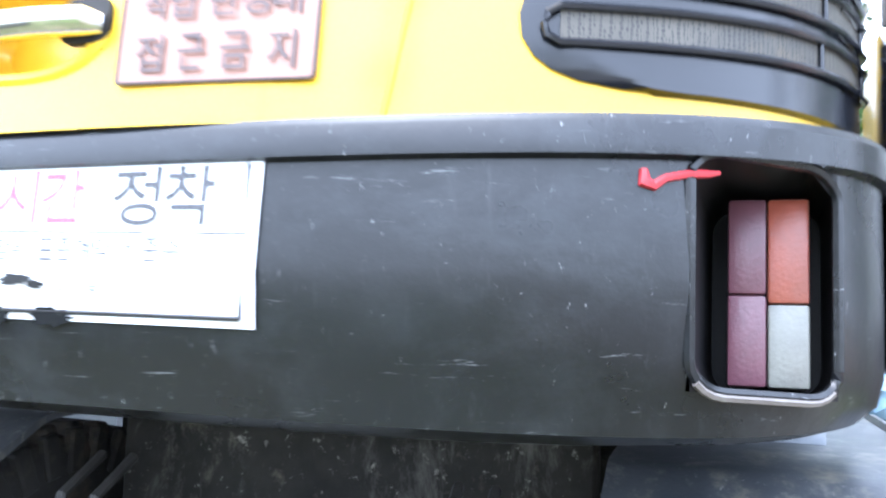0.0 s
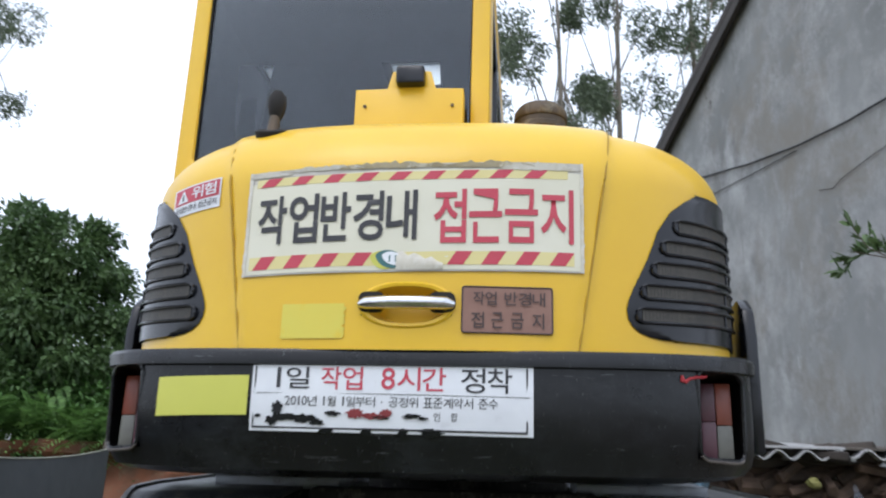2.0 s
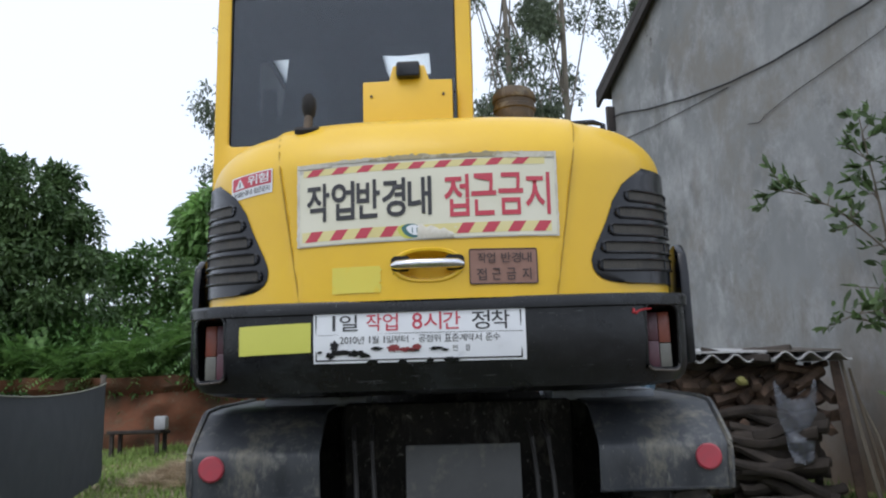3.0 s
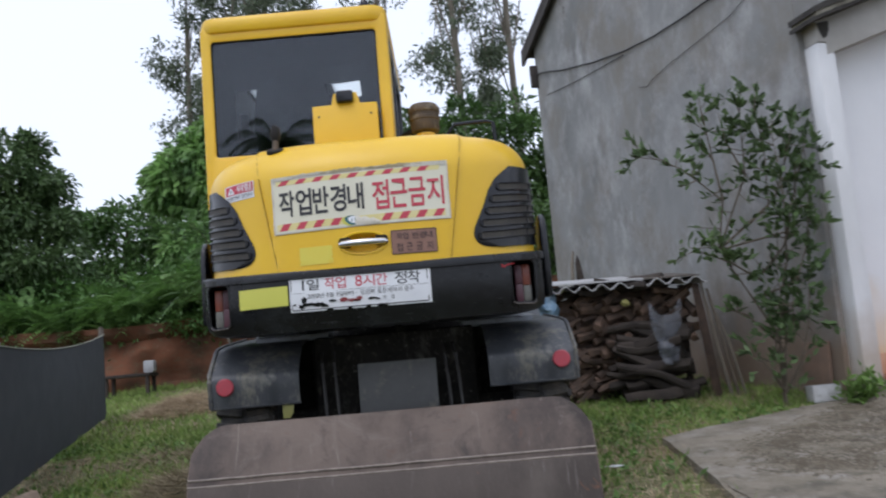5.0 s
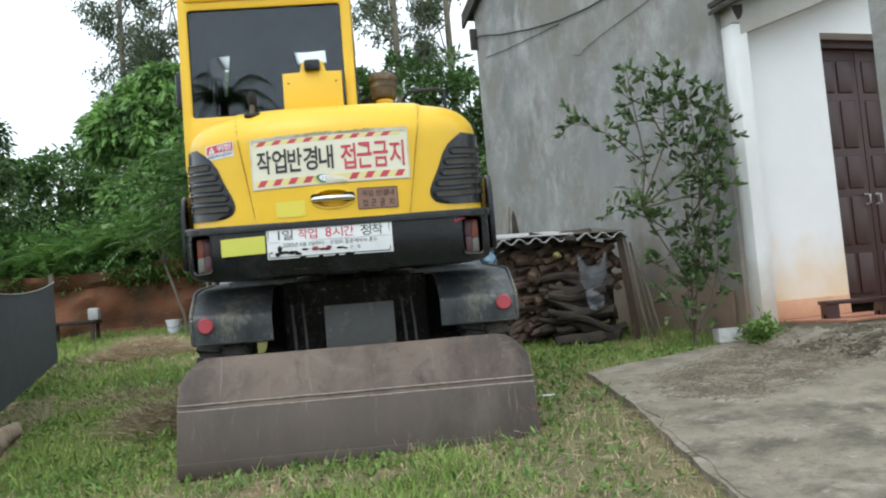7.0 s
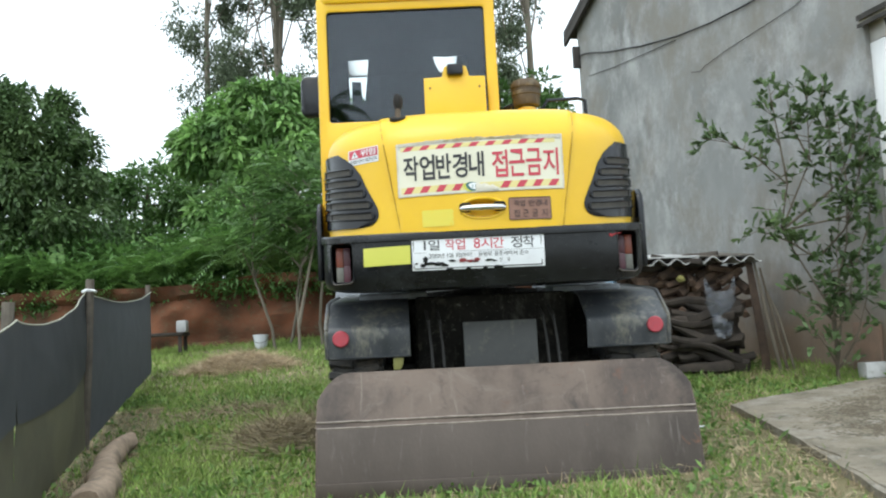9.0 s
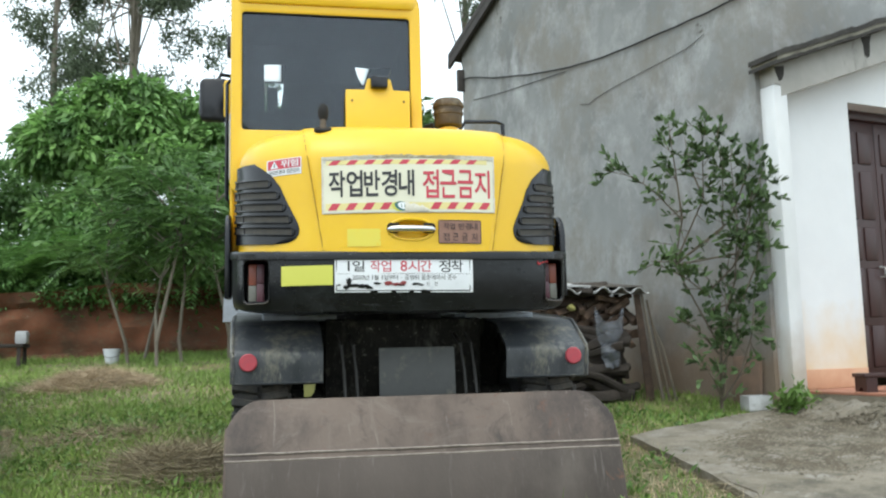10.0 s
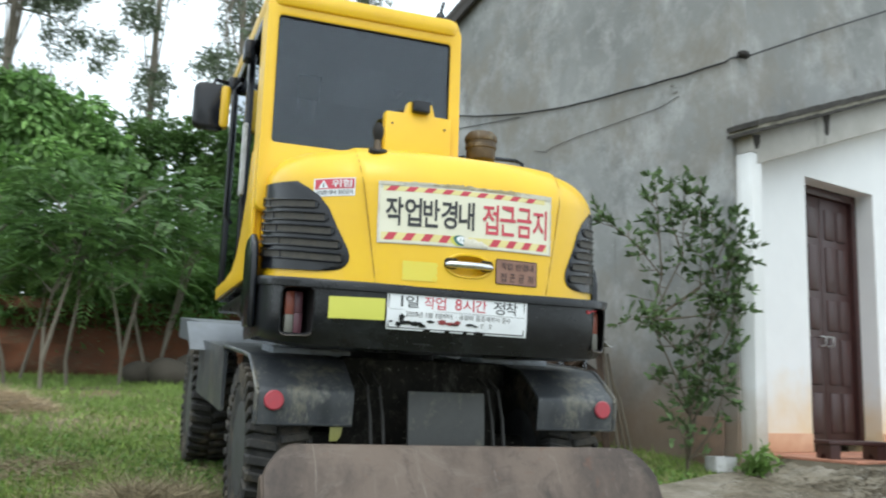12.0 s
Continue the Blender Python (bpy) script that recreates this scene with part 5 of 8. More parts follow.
for args in ((0.10, 0.33, 0.022, 0.12, 1, "black_iron"), (0.13, 0.20, 0.055, 0.06, 2, "black_iron"), (0.20, 0.19, 0.05, 0.07, 3, "black_iron"), (0.245, 0.14, 0.03, 0.05, 4, "black_iron"), (0.08, 0.15, 0.025, 0.07, 5, "black_iron"),
             (0.30, 0.27, 0.03, 0.04, 6, "black_iron"), (0.38, 0.28, 0.035, 0.08, 7, "dark_red"), (0.44, 0.24, 0.05, 0.05, 8, "dark_red"), (0.49, 0.29, 0.025, 0.06, 9, "dark_red"), (0.47, 0.22, 0.03, 0.03, 10, "black_iron"),
             (0.58, 0.25, 0.035, 0.04, 11, "black_iron"), (0.62, 0.22, 0.02, 0.03, 12, "black_iron"), (0.42, 0.02, 0.02, 0.05, 13, "black_iron"), (0.55, 0.02, 0.02, 0.06, 14, "black_iron"), (0.65, 0.02, 0.045, 0.06, 15, "black_iron"),
             (0.28, 0.02, 0.03, 0.04, 16, "black_iron"), (0.03, 0.22, 0.012, 0.03, 17, "black_iron")):
    blot(*args)

# black side guards beside the hood
for side, x0, x1 in ((-1, -0.958, -0.926), (1, 0.902, 0.940)):
    bm = prism([(0.42, 1.10), (0.62, 1.11), (0.70, 1.16), (0.70, 1.50), (0.66, 1.555), (0.50, 1.565), (0.44, 1.52), (0.42, 1.44)], x0, x1, lambda a, b, d: Vector((d, a, b)), bevel=0.012)
    part("side_guard", bm, M["black_plastic"], exc, "black rounded side guard")

# ---- cab ----
CX0, CX1, CY0, CY1 = -0.94, 0.15, 0.575, 2.05
cab = part("cab", prism([(CX0 + 0.02, 1.36), (CX1, 1.36), (CX1, 1.38), (CX0 + 0.02, 1.38)], CY0 + 0.05, CY1, lambda a, b, d: Vector((a, d, b))), M["black_iron"], exc, "yellow framed operator cab with dark tinted glass")


def ring_frame(outer, inner, d0, d1, to3, bevel=0.006):
    bm = bmesh.new()
    k = len(outer)
    sets = [[bm.verts.new(to3(a, b, d)) for a, b in o] for d in (d0, d1) for o in (outer, inner)]
    of, nf, ob_, nb = sets
    for i in range(k):
        j = (i + 1) % k
        for q in ((of[i], of[j], nf[j], nf[i]), (ob_[j], ob_[i], nb[i], nb[j]), (of[j], of[i], ob_[i], ob_[j]), (nf[i], nf[j], nb[j], nb[i])):
            bm.faces.new(q)
    bmesh.ops.recalc_face_normals(bm, faces=bm.faces)
    if bevel:
        bmesh.ops.bevel(bm, geom=[e for e in bm.edges if e.calc_face_angle(0) > 0.9], offset=bevel, segments=2, profile=0.5, affect="EDGES")
    return bm


part("rear_frame", ring_frame(round_rect(CX0, CX1, 1.70, 2.86, 0.045), round_rect(-0.878, 0.083, 2.065, 2.755, 0.02), CY0, CY0 + 0.075, lambda a, b, d: Vector((a, d + 0.012 * (b - 1.7), b)), 0.012), M["yellow"], cab)
pane = part("rear_window", box(-0.885, 0.09, CY0 + 0.030, CY0 + 0.036, 2.058, 2.762), M["clear_glass"], cab, "rear window under dark film")
pane.visible_shadow = False
# holes added to the film, shaped like the bright patches seen in the glass
bright_holes = [[(-0.755, 2.452), (-0.632, 2.456), (-0.645, 2.33), (-0.662, 2.195), (-0.678, 2.20), (-0.682, 2.318), (-0.737, 2.322), (-0.741, 2.20), (-0.748, 2.165), (-0.755, 2.30)],
          [(-0.238, 2.456), (-0.150, 2.450), (-0.030, 2.458), (-0.024, 2.365), (-0.110, 2.352), (-0.198, 2.352), (-0.222, 2.40)]]
bm = bmesh.new()
for loop in [[(-0.885, 2.058), (0.09, 2.058), (0.09, 2.762), (-0.885, 2.762)]] + bright_holes:
    vs = [bm.verts.new((a, CY0 + 0.0375, b)) for a, b in loop]
    for i in range(len(vs)):
        bm.edges.new((vs[i], vs[(i + 1) % len(vs)]))
bmesh.ops.triangle_fill(bm, use_beauty=True, edges=bm.edges[:])
film = part("window_film", bm, M["film"], pane, "dark tint film with holes added where bright patches show", smooth=False)
film.visible_shadow = False
part("window_seal", ring_frame(round_rect(-0.882, 0.087, 2.061, 2.759, 0.02), round_rect(-0.875, 0.080, 2.068, 2.752, 0.018), CY0 + 0.020, CY0 + 0.034, lambda a, b, d: Vector((a, d, b)), 0), M["gap"], cab)
# roof opening and panes are added, unseen, to bring sky light behind the holes
part("roof", ring_frame(round_rect(CX0 - 0.005, CX1 + 0.005, CY0 - 0.012, CY1 + 0.05, 0.10, 6), round_rect(-0.84, -0.04, 1.20, 1.92, 0.05, 6), 2.80, 2.905, lambda a, b, d: Vector((a, b, d)), 0.035), M["yellow"], cab, "rounded yellow cab roof with an added opening for light")
for x0, x1 in ((-0.86, -0.66), (-0.30, -0.06)):
    part("roof_hatch", box(x0 - 0.004, x1 + 0.004, 1.19, 1.93, 2.768, 2.774), M["milky"], cab, "added milky pane that whitens the window holes")
for x, dx in ((CX0, 0.05), (CX1 - 0.05, 0.05)):
    part("rear_post", box(x, x + dx, CY0 + 0.076, CY0 + 0.20, 1.38, 2.81, bevel=0.015), M["yellow"], cab)
    part("front_post", box(x, x + dx, CY1 - 0.10, CY1, 1.38, 2.81, bevel=0.015), M["black_plastic"], cab)
    part("door_post", box(x, x + dx, 1.20, 1.27, 1.38, 2.81, bevel=0.01), M["black_plastic"], cab)
    part("top_rail", box(x, x + dx, CY0 + 0.20, CY1 - 0.10, 2.74, 2.81, bevel=0.01), M["black_plastic"], cab)
    g = part("side_window", box(x + 0.02, x + 0.026, CY0 + 0.19, CY1 - 0.08, 1.42, 2.76), M["glass"], cab, "dark tinted side window")
    g.visible_shadow = False
part("lower_side_panel", prism([(CY0 + 0.06, 1.37), (CY1, 1.37), (CY1, 1.45), (1.6, 1.455), (1.30, 1.48), (1.12, 1.55), (0.98, 1.68), (0.86, 1.86), (0.79, 2.05), (CY0 + 0.06, 2.05)], CX0 - 0.004, CX0 + 0.018, lambda a, b, d: Vector((d, a, b)), bevel=0.005), M["yellow"], cab, "yellow lower side panel")
part("right_side_panel", box(CX1 - 0.02, CX1, CY0 + 0.07, CY1, 1.37, 1.80, bevel=0.005), M["yellow"], cab)
part("front_window", box(CX0 + 0.05, CX1 - 0.05, CY1 - 0.05, CY1 - 0.044, 1.5, 2.78), M["clear_glass"], cab).visible_shadow = False
part("seat_back", prism(round_rect(-0.66, -0.20, 1.5, 2.25, 0.12, 5), 1.0, 1.12, lambda a, b, d: Vector((a, d, b)), bevel=0.03), M["cab_inside"], cab, "dark seat back inside")
part("headrest", prism(round_rect(-0.54, -0.32, 2.26, 2.44, 0.06, 4), 1.02, 1.10, lambda a, b, d: Vector((a, d, b)), bevel=0.02), M["cab_inside"], cab)
for x0, x1, y0, y1 in ((CX0 + 0.055, -0.86, 0.675, 1.99), (-0.66, -0.30, 0.675, 1.99), (-0.06, CX1 - 0.055, 0.675, 1.99), (-0.86, -0.66, 0.675, 1.20), (-0.86, -0.66, 1.92, 1.99), (-0.30, -0.06, 0.675, 1.20), (-0.30, -0.06, 1.92, 1.99)):
    part("cab_lining", box(x0, x1, y0, y1, 2.775, 2.798), M["cab_inside"], cab)
# two unseen panels added to keep light out of parts of the window holes
part("sun_blind", box(-0.64, CX1 - 0.055, 1.955, 1.965, 2.25, 2.774), M["cab_inside"], cab, "added dark panel limiting the light seen through the window holes")
part("side_blind", box(CX0 + 0.054, CX0 + 0.062, CY0 + 0.21, 1.93, 2.22, 2.735), M["cab_inside"], cab, "added dark panel blocking the light of the side window")
part("cab_floor", box(CX0 + 0.055, CX1 - 0.055, CY0 + 0.10, CY1 - 0.12, 1.39, 1.42), M["cab_inside"], cab)
part("control_box", box(-0.86, -0.70, 1.0, 1.6, 1.45, 2.02, bevel=0.03), M["cab_inside"], cab)
part("control_box", box(-0.14, 0.05, 1.0, 1.6, 1.45, 2.02, bevel=0.03), M["cab_inside"], cab)
part("antenna", tube([(0.03, 0.63, 2.90), (0.035, 0.63, 2.97), (0.05, 0.64, 3.02)], 0.010, 8), M["black_plastic"], cab, "stubby black antenna base")
part("antenna", lathe([(0.028, 2.895), (0.032, 2.915), (0.020, 2.945)], 14, "Z", (0.03, 0.63, 0)), M["black_plastic"], cab)
part("grab_rail", tube([(CX0 - 0.02, 1.32, 1.75), (CX0 - 0.06, 1.32, 1.80), (CX0 - 0.06, 1.32, 2.55), (CX0 - 0.02, 1.32, 2.60)], 0.012, 8), M["black_plastic"], cab)
part("door_strip", box(CX0 - 0.03, CX0 - 0.005, 1.00, 1.06, 1.86, 2.27, bevel=0.005), M["white_tin"], cab, "bright metal door strip")

# wing mirror on its arm
mirror = part("wing_mirror", prism(round_rect(-1.205, -1.00, 2.40, 2.70, 0.05, 5), 1.66, 1.74, lambda a, b, d: Vector((a, d, b)), bevel=0.02), M["black_plastic"], exc, "black wing mirror with yellow edge")
part("mirror_edge", prism(round_rect(-1.045, -0.985, 2.415, 2.69, 0.025, 4), 1.655, 1.735, lambda a, b, d: Vector((a, d, b)), bevel=0.012), M["yellow"], mirror)
part("mirror_arm", tube([(-1.09, 1.75, 2.70), (-1.07, 1.78, 2.76), (-0.98, 1.82, 2.76), (-0.93, 1.85, 2.76)], 0.014, 8), M["black_plastic"], mirror)
part("mirror_clamp", box(-0.99, -0.92, 1.78, 1.86, 2.70, 2.80, bevel=0.01), M["black_plastic"], mirror)
part("work_lamp", box(-0.99, -0.93, 1.05, 1.15, 2.66, 2.78, bevel=0.012), M["black_plastic"], cab)

# yellow housing with a rear camera on the hood
BY = 0.50
house_box = part("camera_housing", prism([(-0.30, 1.95), (0.066, 1.95), (0.066, 2.29), (-0.028, 2.292), (-0.045, 2.355), (-0.066, 2.358), (-0.066, 2.30), (-0.158, 2.30), (-0.158, 2.358), (-0.176, 2.356), (-0.192, 2.292), (-0.30, 2.29)], BY, BY + 0.065, lambda a, b, d: Vector((a, d, b)), bevel=0.004), M["yellow"], exc, "yellow bracket box holding a rear camera")
part("rear_camera", prism(round_rect(-0.160, -0.064, 2.295, 2.362, 0.012, 3), BY - 0.035, BY + 0.05, lambda a, b, d: Vector((a, d, b)), bevel=0.008), M["black_plastic"], house_box, "small black rear camera")
for x in (-0.265, 0.030):
    part("screw", lathe([(0.006, -0.004), (0.005, 0.004)], 10, "Y", (x, BY - 0.002, 2.225)), M["rust_metal"], house_box)

# lever with a knob standing in a notch of the hood
lever = part("lever", tube([(-0.45, 0.105, 1.92), (-0.449, 0.112, 1.98), (-0.447, 0.12, 2.03)], [0.020, 0.016, 0.012], 10), M["rust_metal"], exc, "hood lever with round black knob")
part("knob", lathe([(0.013, 1.996), (0.023, 2.016), (0.028, 2.044), (0.025, 2.072), (0.011, 2.090)], 16, "Z", (-0.447, 0.12, 0)), M["gap"], lever)
part("notch", prism([(0.046 * math.cos(t), 0.030 * math.sin(t)) for t in [math.tau * i / 20 for i in range(20)]], -0.02, 0.007, lambda a, b, d: Vector((-0.45 + a, 0.098 + 0.85 * b - 0.53 * d, 1.948 + 0.53 * b + 0.85 * d)), bevel=0.003), M["gap"], lever)

# air pre-cleaner
clean = part("air_cleaner", lathe([(0.045, 1.99), (0.045, 2.13), (0.078, 2.138), (0.082, 2.144), (0.084, 2.20), (0.090, 2.205), (0.090, 2.222), (0.086, 2.225), (0.088, 2.265), (0.080, 2.285), (0.050, 2.295)], 32, "Z", (0.325, 0.69, 0)), M["rust_metal"], exc, "brown rusty air pre-cleaner")
part("cap", lathe([(0.091, 2.245), (0.094, 2.25), (0.092, 2.275), (0.075, 2.298), (0.03, 2.302)], 32, "Z", (0.325, 0.69, 0)), M["rust_metal"], clean)
part("neck", lathe([(0.050, 1.96), (0.050, 2.105), (0.056, 2.11), (0.056, 2.125)], 24, "Z", (0.325, 0.69, 0)), M["yellow"], clean, "yellow intake neck")
part("hose_end", tube([(0.245, 0.72, 2.15), (0.20, 0.74, 2.14), (0.185, 0.76, 2.10), (0.18, 0.78, 1.98)], 0.022, 10), M["black_plastic"], clean)
part("handrail", tube([(0.44, 1.02, 1.98), (0.46, 1.02, 2.20), (0.50, 1.02, 2.26), (0.70, 1.02, 2.265), (0.745, 1.02, 2.25), (0.75, 1.02, 2.10), (0.75, 1.02, 1.9)], 0.013, 8), M["black_plastic"], exc, "black pipe handrail")
part("side_mirror", prism(round_rect(0.80, 0.90, 1.92, 2.06, 0.03, 4), 1.05, 1.09, lambda a, b, d: Vector((a, d, b)), bevel=0.01), M["black_plastic"], exc, "small round-edged side mirror")
part("right_hood", box(0.16, XC + 0.85, 0.90, 1.75, 1.345, 1.90, bevel=0.06, seg=4), M["yellow"], exc, "yellow side hood beside the cab")
part("turntable", prism([(0.56, 1.062), (0.80, 1.065), (0.95, 1.14), (1.4, 1.24), (2.3, 1.31), (2.3, 1.345), (0.56, 1.338)], XC - 0.88, XC + 0.85, lambda a, b, d: Vector((d, a, b)), bevel=0.015), M["black_iron"], exc, "black revolving platform")
for k in range(4):
    z = 1.286 - 0.034 * k
    part("stencil_mark", box(XC - 0.884, XC - 0.8805, 0.80 + 0.02 * (k % 2), 0.95 - 0.03 * (k % 3), z - 0.008, z + 0.006), M["lime_patch_dull"], exc, "worn yellow stencilled line")
part("stencil_mark", box(XC - 0.884, XC - 0.8805, 1.06, 1.13, 1.24, 1.31), M["white_vinyl"], exc, "small white maker's label")
part("swing_ring", lathe([(0.42, 0.84), (0.42, 1.07)], 40, "Z", (0.02, 1.75, 0)), M["chassis"], exc)

# ---- undercarriage, standing along the slope ----
UX = 0.035
SL = math.atan(0.09)
UM = Matrix.Translation((UX, 0.92, ground_z(0, 0.8))) @ Matrix.Rotation(radians(2), 4, "Z") @ Matrix.Rotation(SL, 4, "X")


def um(x, y, z):
    """From the undercarriage's own axes: x across, y along from the rear axle, z up from the ground."""
    return UM @ Vector((x, y, z))


WR = 0.425
prof = [(0.24, -0.13), (0.30, -0.145), (0.40, -0.145), (0.435, -0.125), (0.442, -0.10), (0.442, 0.10), (0.435, 0.125), (0.40, 0.145), (0.30, 0.145), (0.24, 0.13)]
prof = [(r * 0.92, w) for r, w in prof]
tyre_me = mesh_of(lathe(prof, 48, "X"), "tyre", M["tyre"])
bm = bmesh.new()
for k in range(34):
    for q in (-1, 1):
        a = math.tau * (k + (0.5 if q > 0 else 0)) / 34
        mt = Matrix.Rotation(a, 4, "X") @ Matrix.Translation((q * 0.075, 0, 0.408)) @ Matrix.Rotation(q * 0.16, 4, "Z")
        box(-0.078, 0.062, -0.021, 0.021, -0.03, 0.024, bevel=0.006, seg=1, bm=bm, m=mt)
        mt = Matrix.Rotation(a + q * 0.02, 4, "X") @ Matrix.Translation((q * 0.142, 0, 0.376))
        box(-0.013, 0.013, -0.020, 0.020, -0.05, 0.045, bevel=0.005, seg=1, bm=bm, m=mt)
tread_me = mesh_of(bm, "tread", M["tyre"], smooth=False)
rim_me = mesh_of(lathe([(0.235, -0.135), (0.225, -0.10), (0.20, -0.06), (0.12, -0.05), (0.10, -0.09), (0.05, -0.10), (0.05, 0.10), (0.10, 0.09), (0.12, 0.05), (0.20, 0.06), (0.225, 0.10), (0.235, 0.135)], 36, "X"), "rim", M["rim"])
nut_me = mesh_of(lathe([(0.016, -0.02), (0.016, 0.0), (0.010, 0.006)], 6, "X"), "nut", M["rim"], smooth=False)
for ax in (0.0, 2.15):
    for side in (-1, 1):
        c = um(side * 0.80, ax, WR)
        hub = new("wheel", rim_me)
        hub.parent = exc
        hub.location = c - PLACE[exc]
        PLACE[hub] = c
        tagged(hub, "grey steel wheel with a lugged rubber tyre")
        for name, me in (("tyre", tyre_me), ("tread", tread_me)):
            o = new(name, me)
            o.parent = hub
        for k in range(8):
            o = new("wheel_nut", nut_me)
            o.parent = hub
            a = math.tau * k / 8
            o.location = (side * 0.062, 0.155 * math.cos(a), 0.155 * math.sin(a))

# fenders, decks
for side in (-1, 1):
    xo, xi = side * 0.965, side * 0.50
    outer = [(-0.506, 0.615), (-0.512, 0.69), (-0.512, 0.755), (-0.505, 0.775), (-0.49, 0.79), (-0.40, 0.845), (-0.30, 0.90), (-0.27, 0.908), (-0.10, 0.915), (0.55, 0.915)]
    bm = bmesh.new()
    lo = [bm.verts.new(um(xi, y, z)) for y, z in outer]
    hi = [bm.verts.new(um(xo, y, z)) for y, z in outer]
    lo2 = [bm.verts.new(um(xi, y + 0.012, z - 0.010)) for y, z in outer]
    hi2 = [bm.verts.new(um(xo, y + 0.012, z - 0.010)) for y, z in outer]
    for i in range(len(outer) - 1):
        bm.faces.new((lo[i], lo[i + 1], hi[i + 1], hi[i]))
        bm.faces.new((lo2[i + 1], lo2[i], hi2[i], hi2[i + 1]))
        bm.faces.new((hi[i], hi[i + 1], hi2[i + 1], hi2[i]))
        bm.faces.new((lo[i + 1], lo[i], lo2[i], lo2[i + 1]))
    bm.faces.new((lo[0], hi[0], hi2[0], lo2[0]))
    bm.faces.new((hi[-1], lo[-1], lo2[-1], hi2[-1]))
    bmesh.ops.recalc_face_normals(bm, faces=bm.faces)
    fend = part("fender", bm, M["fender"], exc, "dusty dark steel mudguard")
    part("fender_lip", tube([um(xo, y, z) for y, z in outer], 0.012, 6), M["fender"], fend)
    part("fender_lip", tube([um(xi, -0.50, 0.615), um(xo, -0.50, 0.615)], 0.008, 6), M["fender"], fend)
    cr = um(side * 0.885, -0.530, 0.725)
    part("reflector", lathe([(0.046, 0.02), (0.046, 0.009), (0.040, 0.004)], 24, "Y", cr), M["reflector"], fend, "round red reflector")
    bm = bmesh.new()
    box(min(xo, xi), max(xo, xi), 0.56, 1.62, 0.88, 0.905, bm=bm)
    box(min(xo, xo - side * 0.02), max(xo, xo - side * 0.02), 0.52, 1.60, 0.55, 0.88, bm=bm)
    bmesh.ops.transform(bm, matrix=UM, verts=bm.verts)
    part("deck_plate", bm, M["fender"], exc, "steel deck between the wheels")
    bm = box(min(xo, xi), max(xo, xi), 1.66, 2.95, 0.985, 1.02)
    box(min(xo, xo - side * 0.025), max(xo, xo - side * 0.025), 1.66, 2.95, 0.86, 0.985, bm=bm)
    bmesh.ops.transform(bm, matrix=UM, verts=bm.verts)
    part("deck_plate", bm, M["deck"], exc, "grey steel front mudguard deck")
    part("deck_riser", prism([(1.34, 0.845), (1.36, 0.840), (1.665, 0.985), (1.66, 1.02), (1.645, 1.018)], min(side * 1.06, side * 0.48), max(side * 1.06, side * 0.48), lambda a, b, d: um(d, a, b), bevel=0.003), M["deck"], exc, "bright grey sloping steel deck plate")
    bm = box(side * 0.60 - 0.20, side * 0.60 + 0.22, 0.0, 0.30, 0.906, 0.945, bevel=0.004)
    bmesh.ops.transform(bm, matrix=UM, verts=bm.verts)
    part("step_plate", bm, M["step_metal"], exc, "worn step plate with its blue-white glint in the colour")
part("mudguard_stay", prism([(-0.60, 0.62), (-0.535, 0.62), (-0.545, 0.56), (-0.562, 0.535), (-0.598, 0.535)], -0.488, -0.478, lambda a, b, d: um(a, d, b), bevel=0.002), M["stay_green"], exc, "pale green painted stay below the mudguard")
bm = box(-0.48, 0.48, -0.05, 2.7, 0.42, 0.88, bevel=0.03)
box(-0.63, 0.63, 0.30, 1.85, 0.36, 0.87, bevel=0.03, bm=bm)
for x in (-0.645, 0.44):
    box(x, x + 0.205, 0.20, 0.29, 0.34, 0.90, bevel=0.01, bm=bm)
bmesh.ops.transform(bm, matrix=UM, verts=bm.verts)
part("chassis_frame", bm, M["chassis"], exc, "dark grimy steel chassis")
for ax in (0.0, 2.15):
    bm = tube([um(-0.72, ax, WR), um(-0.3, ax, WR), um(0, ax, WR - 0.02), um(0.3, ax, WR), um(0.72, ax, WR)], [0.09, 0.09, 0.16, 0.09, 0.09], 16)
    part("axle", bm, M["chassis"], exc)
bm = box(-0.195, 0.225, -0.46, -0.435, 0.50, 0.785, bevel=0.006)
bmesh.ops.transform(bm, matrix=UM @ Matrix.Translation((0, -0.47, 0.6)) @ Matrix.Rotation(radians(-9), 4, "X") @ Matrix.Translation((0, 0.47, -0.6)), verts=bm.verts)
part("cylinder_cover", bm, M["cover"], exc, "dull grey cover plate over the blade cylinder")
for x in (-0.40, -0.335, 0.265, 0.325):
    part("blade_hose", tube([um(x, -0.25, 0.84), um(x + 0.01, -0.36, 0.79), um(x + 0.02, -0.41, 0.65), um(x + 0.03, -0.46, 0.40)], 0.0095, 8), M["hose"], exc, "hydraulic hose")
for x in (-0.42, 0.34):
    bm = box(x - 0.05, x + 0.05, -0.88, 0.1, 0.20, 0.34, bevel=0.01)
    bmesh.ops.transform(bm, matrix=UM, verts=bm.verts)
    part("blade_arm", bm, M["chassis"], exc)
bm = box(-0.46, 0.46, -0.12, -0.04, 0.45, 0.92, bevel=0.02)
bmesh.ops.transform(bm, matrix=UM, verts=bm.verts)
part("rear_crossmember", bm, M["chassis"], exc)

# dozer blade
BX0, BX1 = -0.915, 0.995


def blade_y(z):
    t = z / 0.56
    return -0.195 + 0.05 * t + 0.16 * t * t


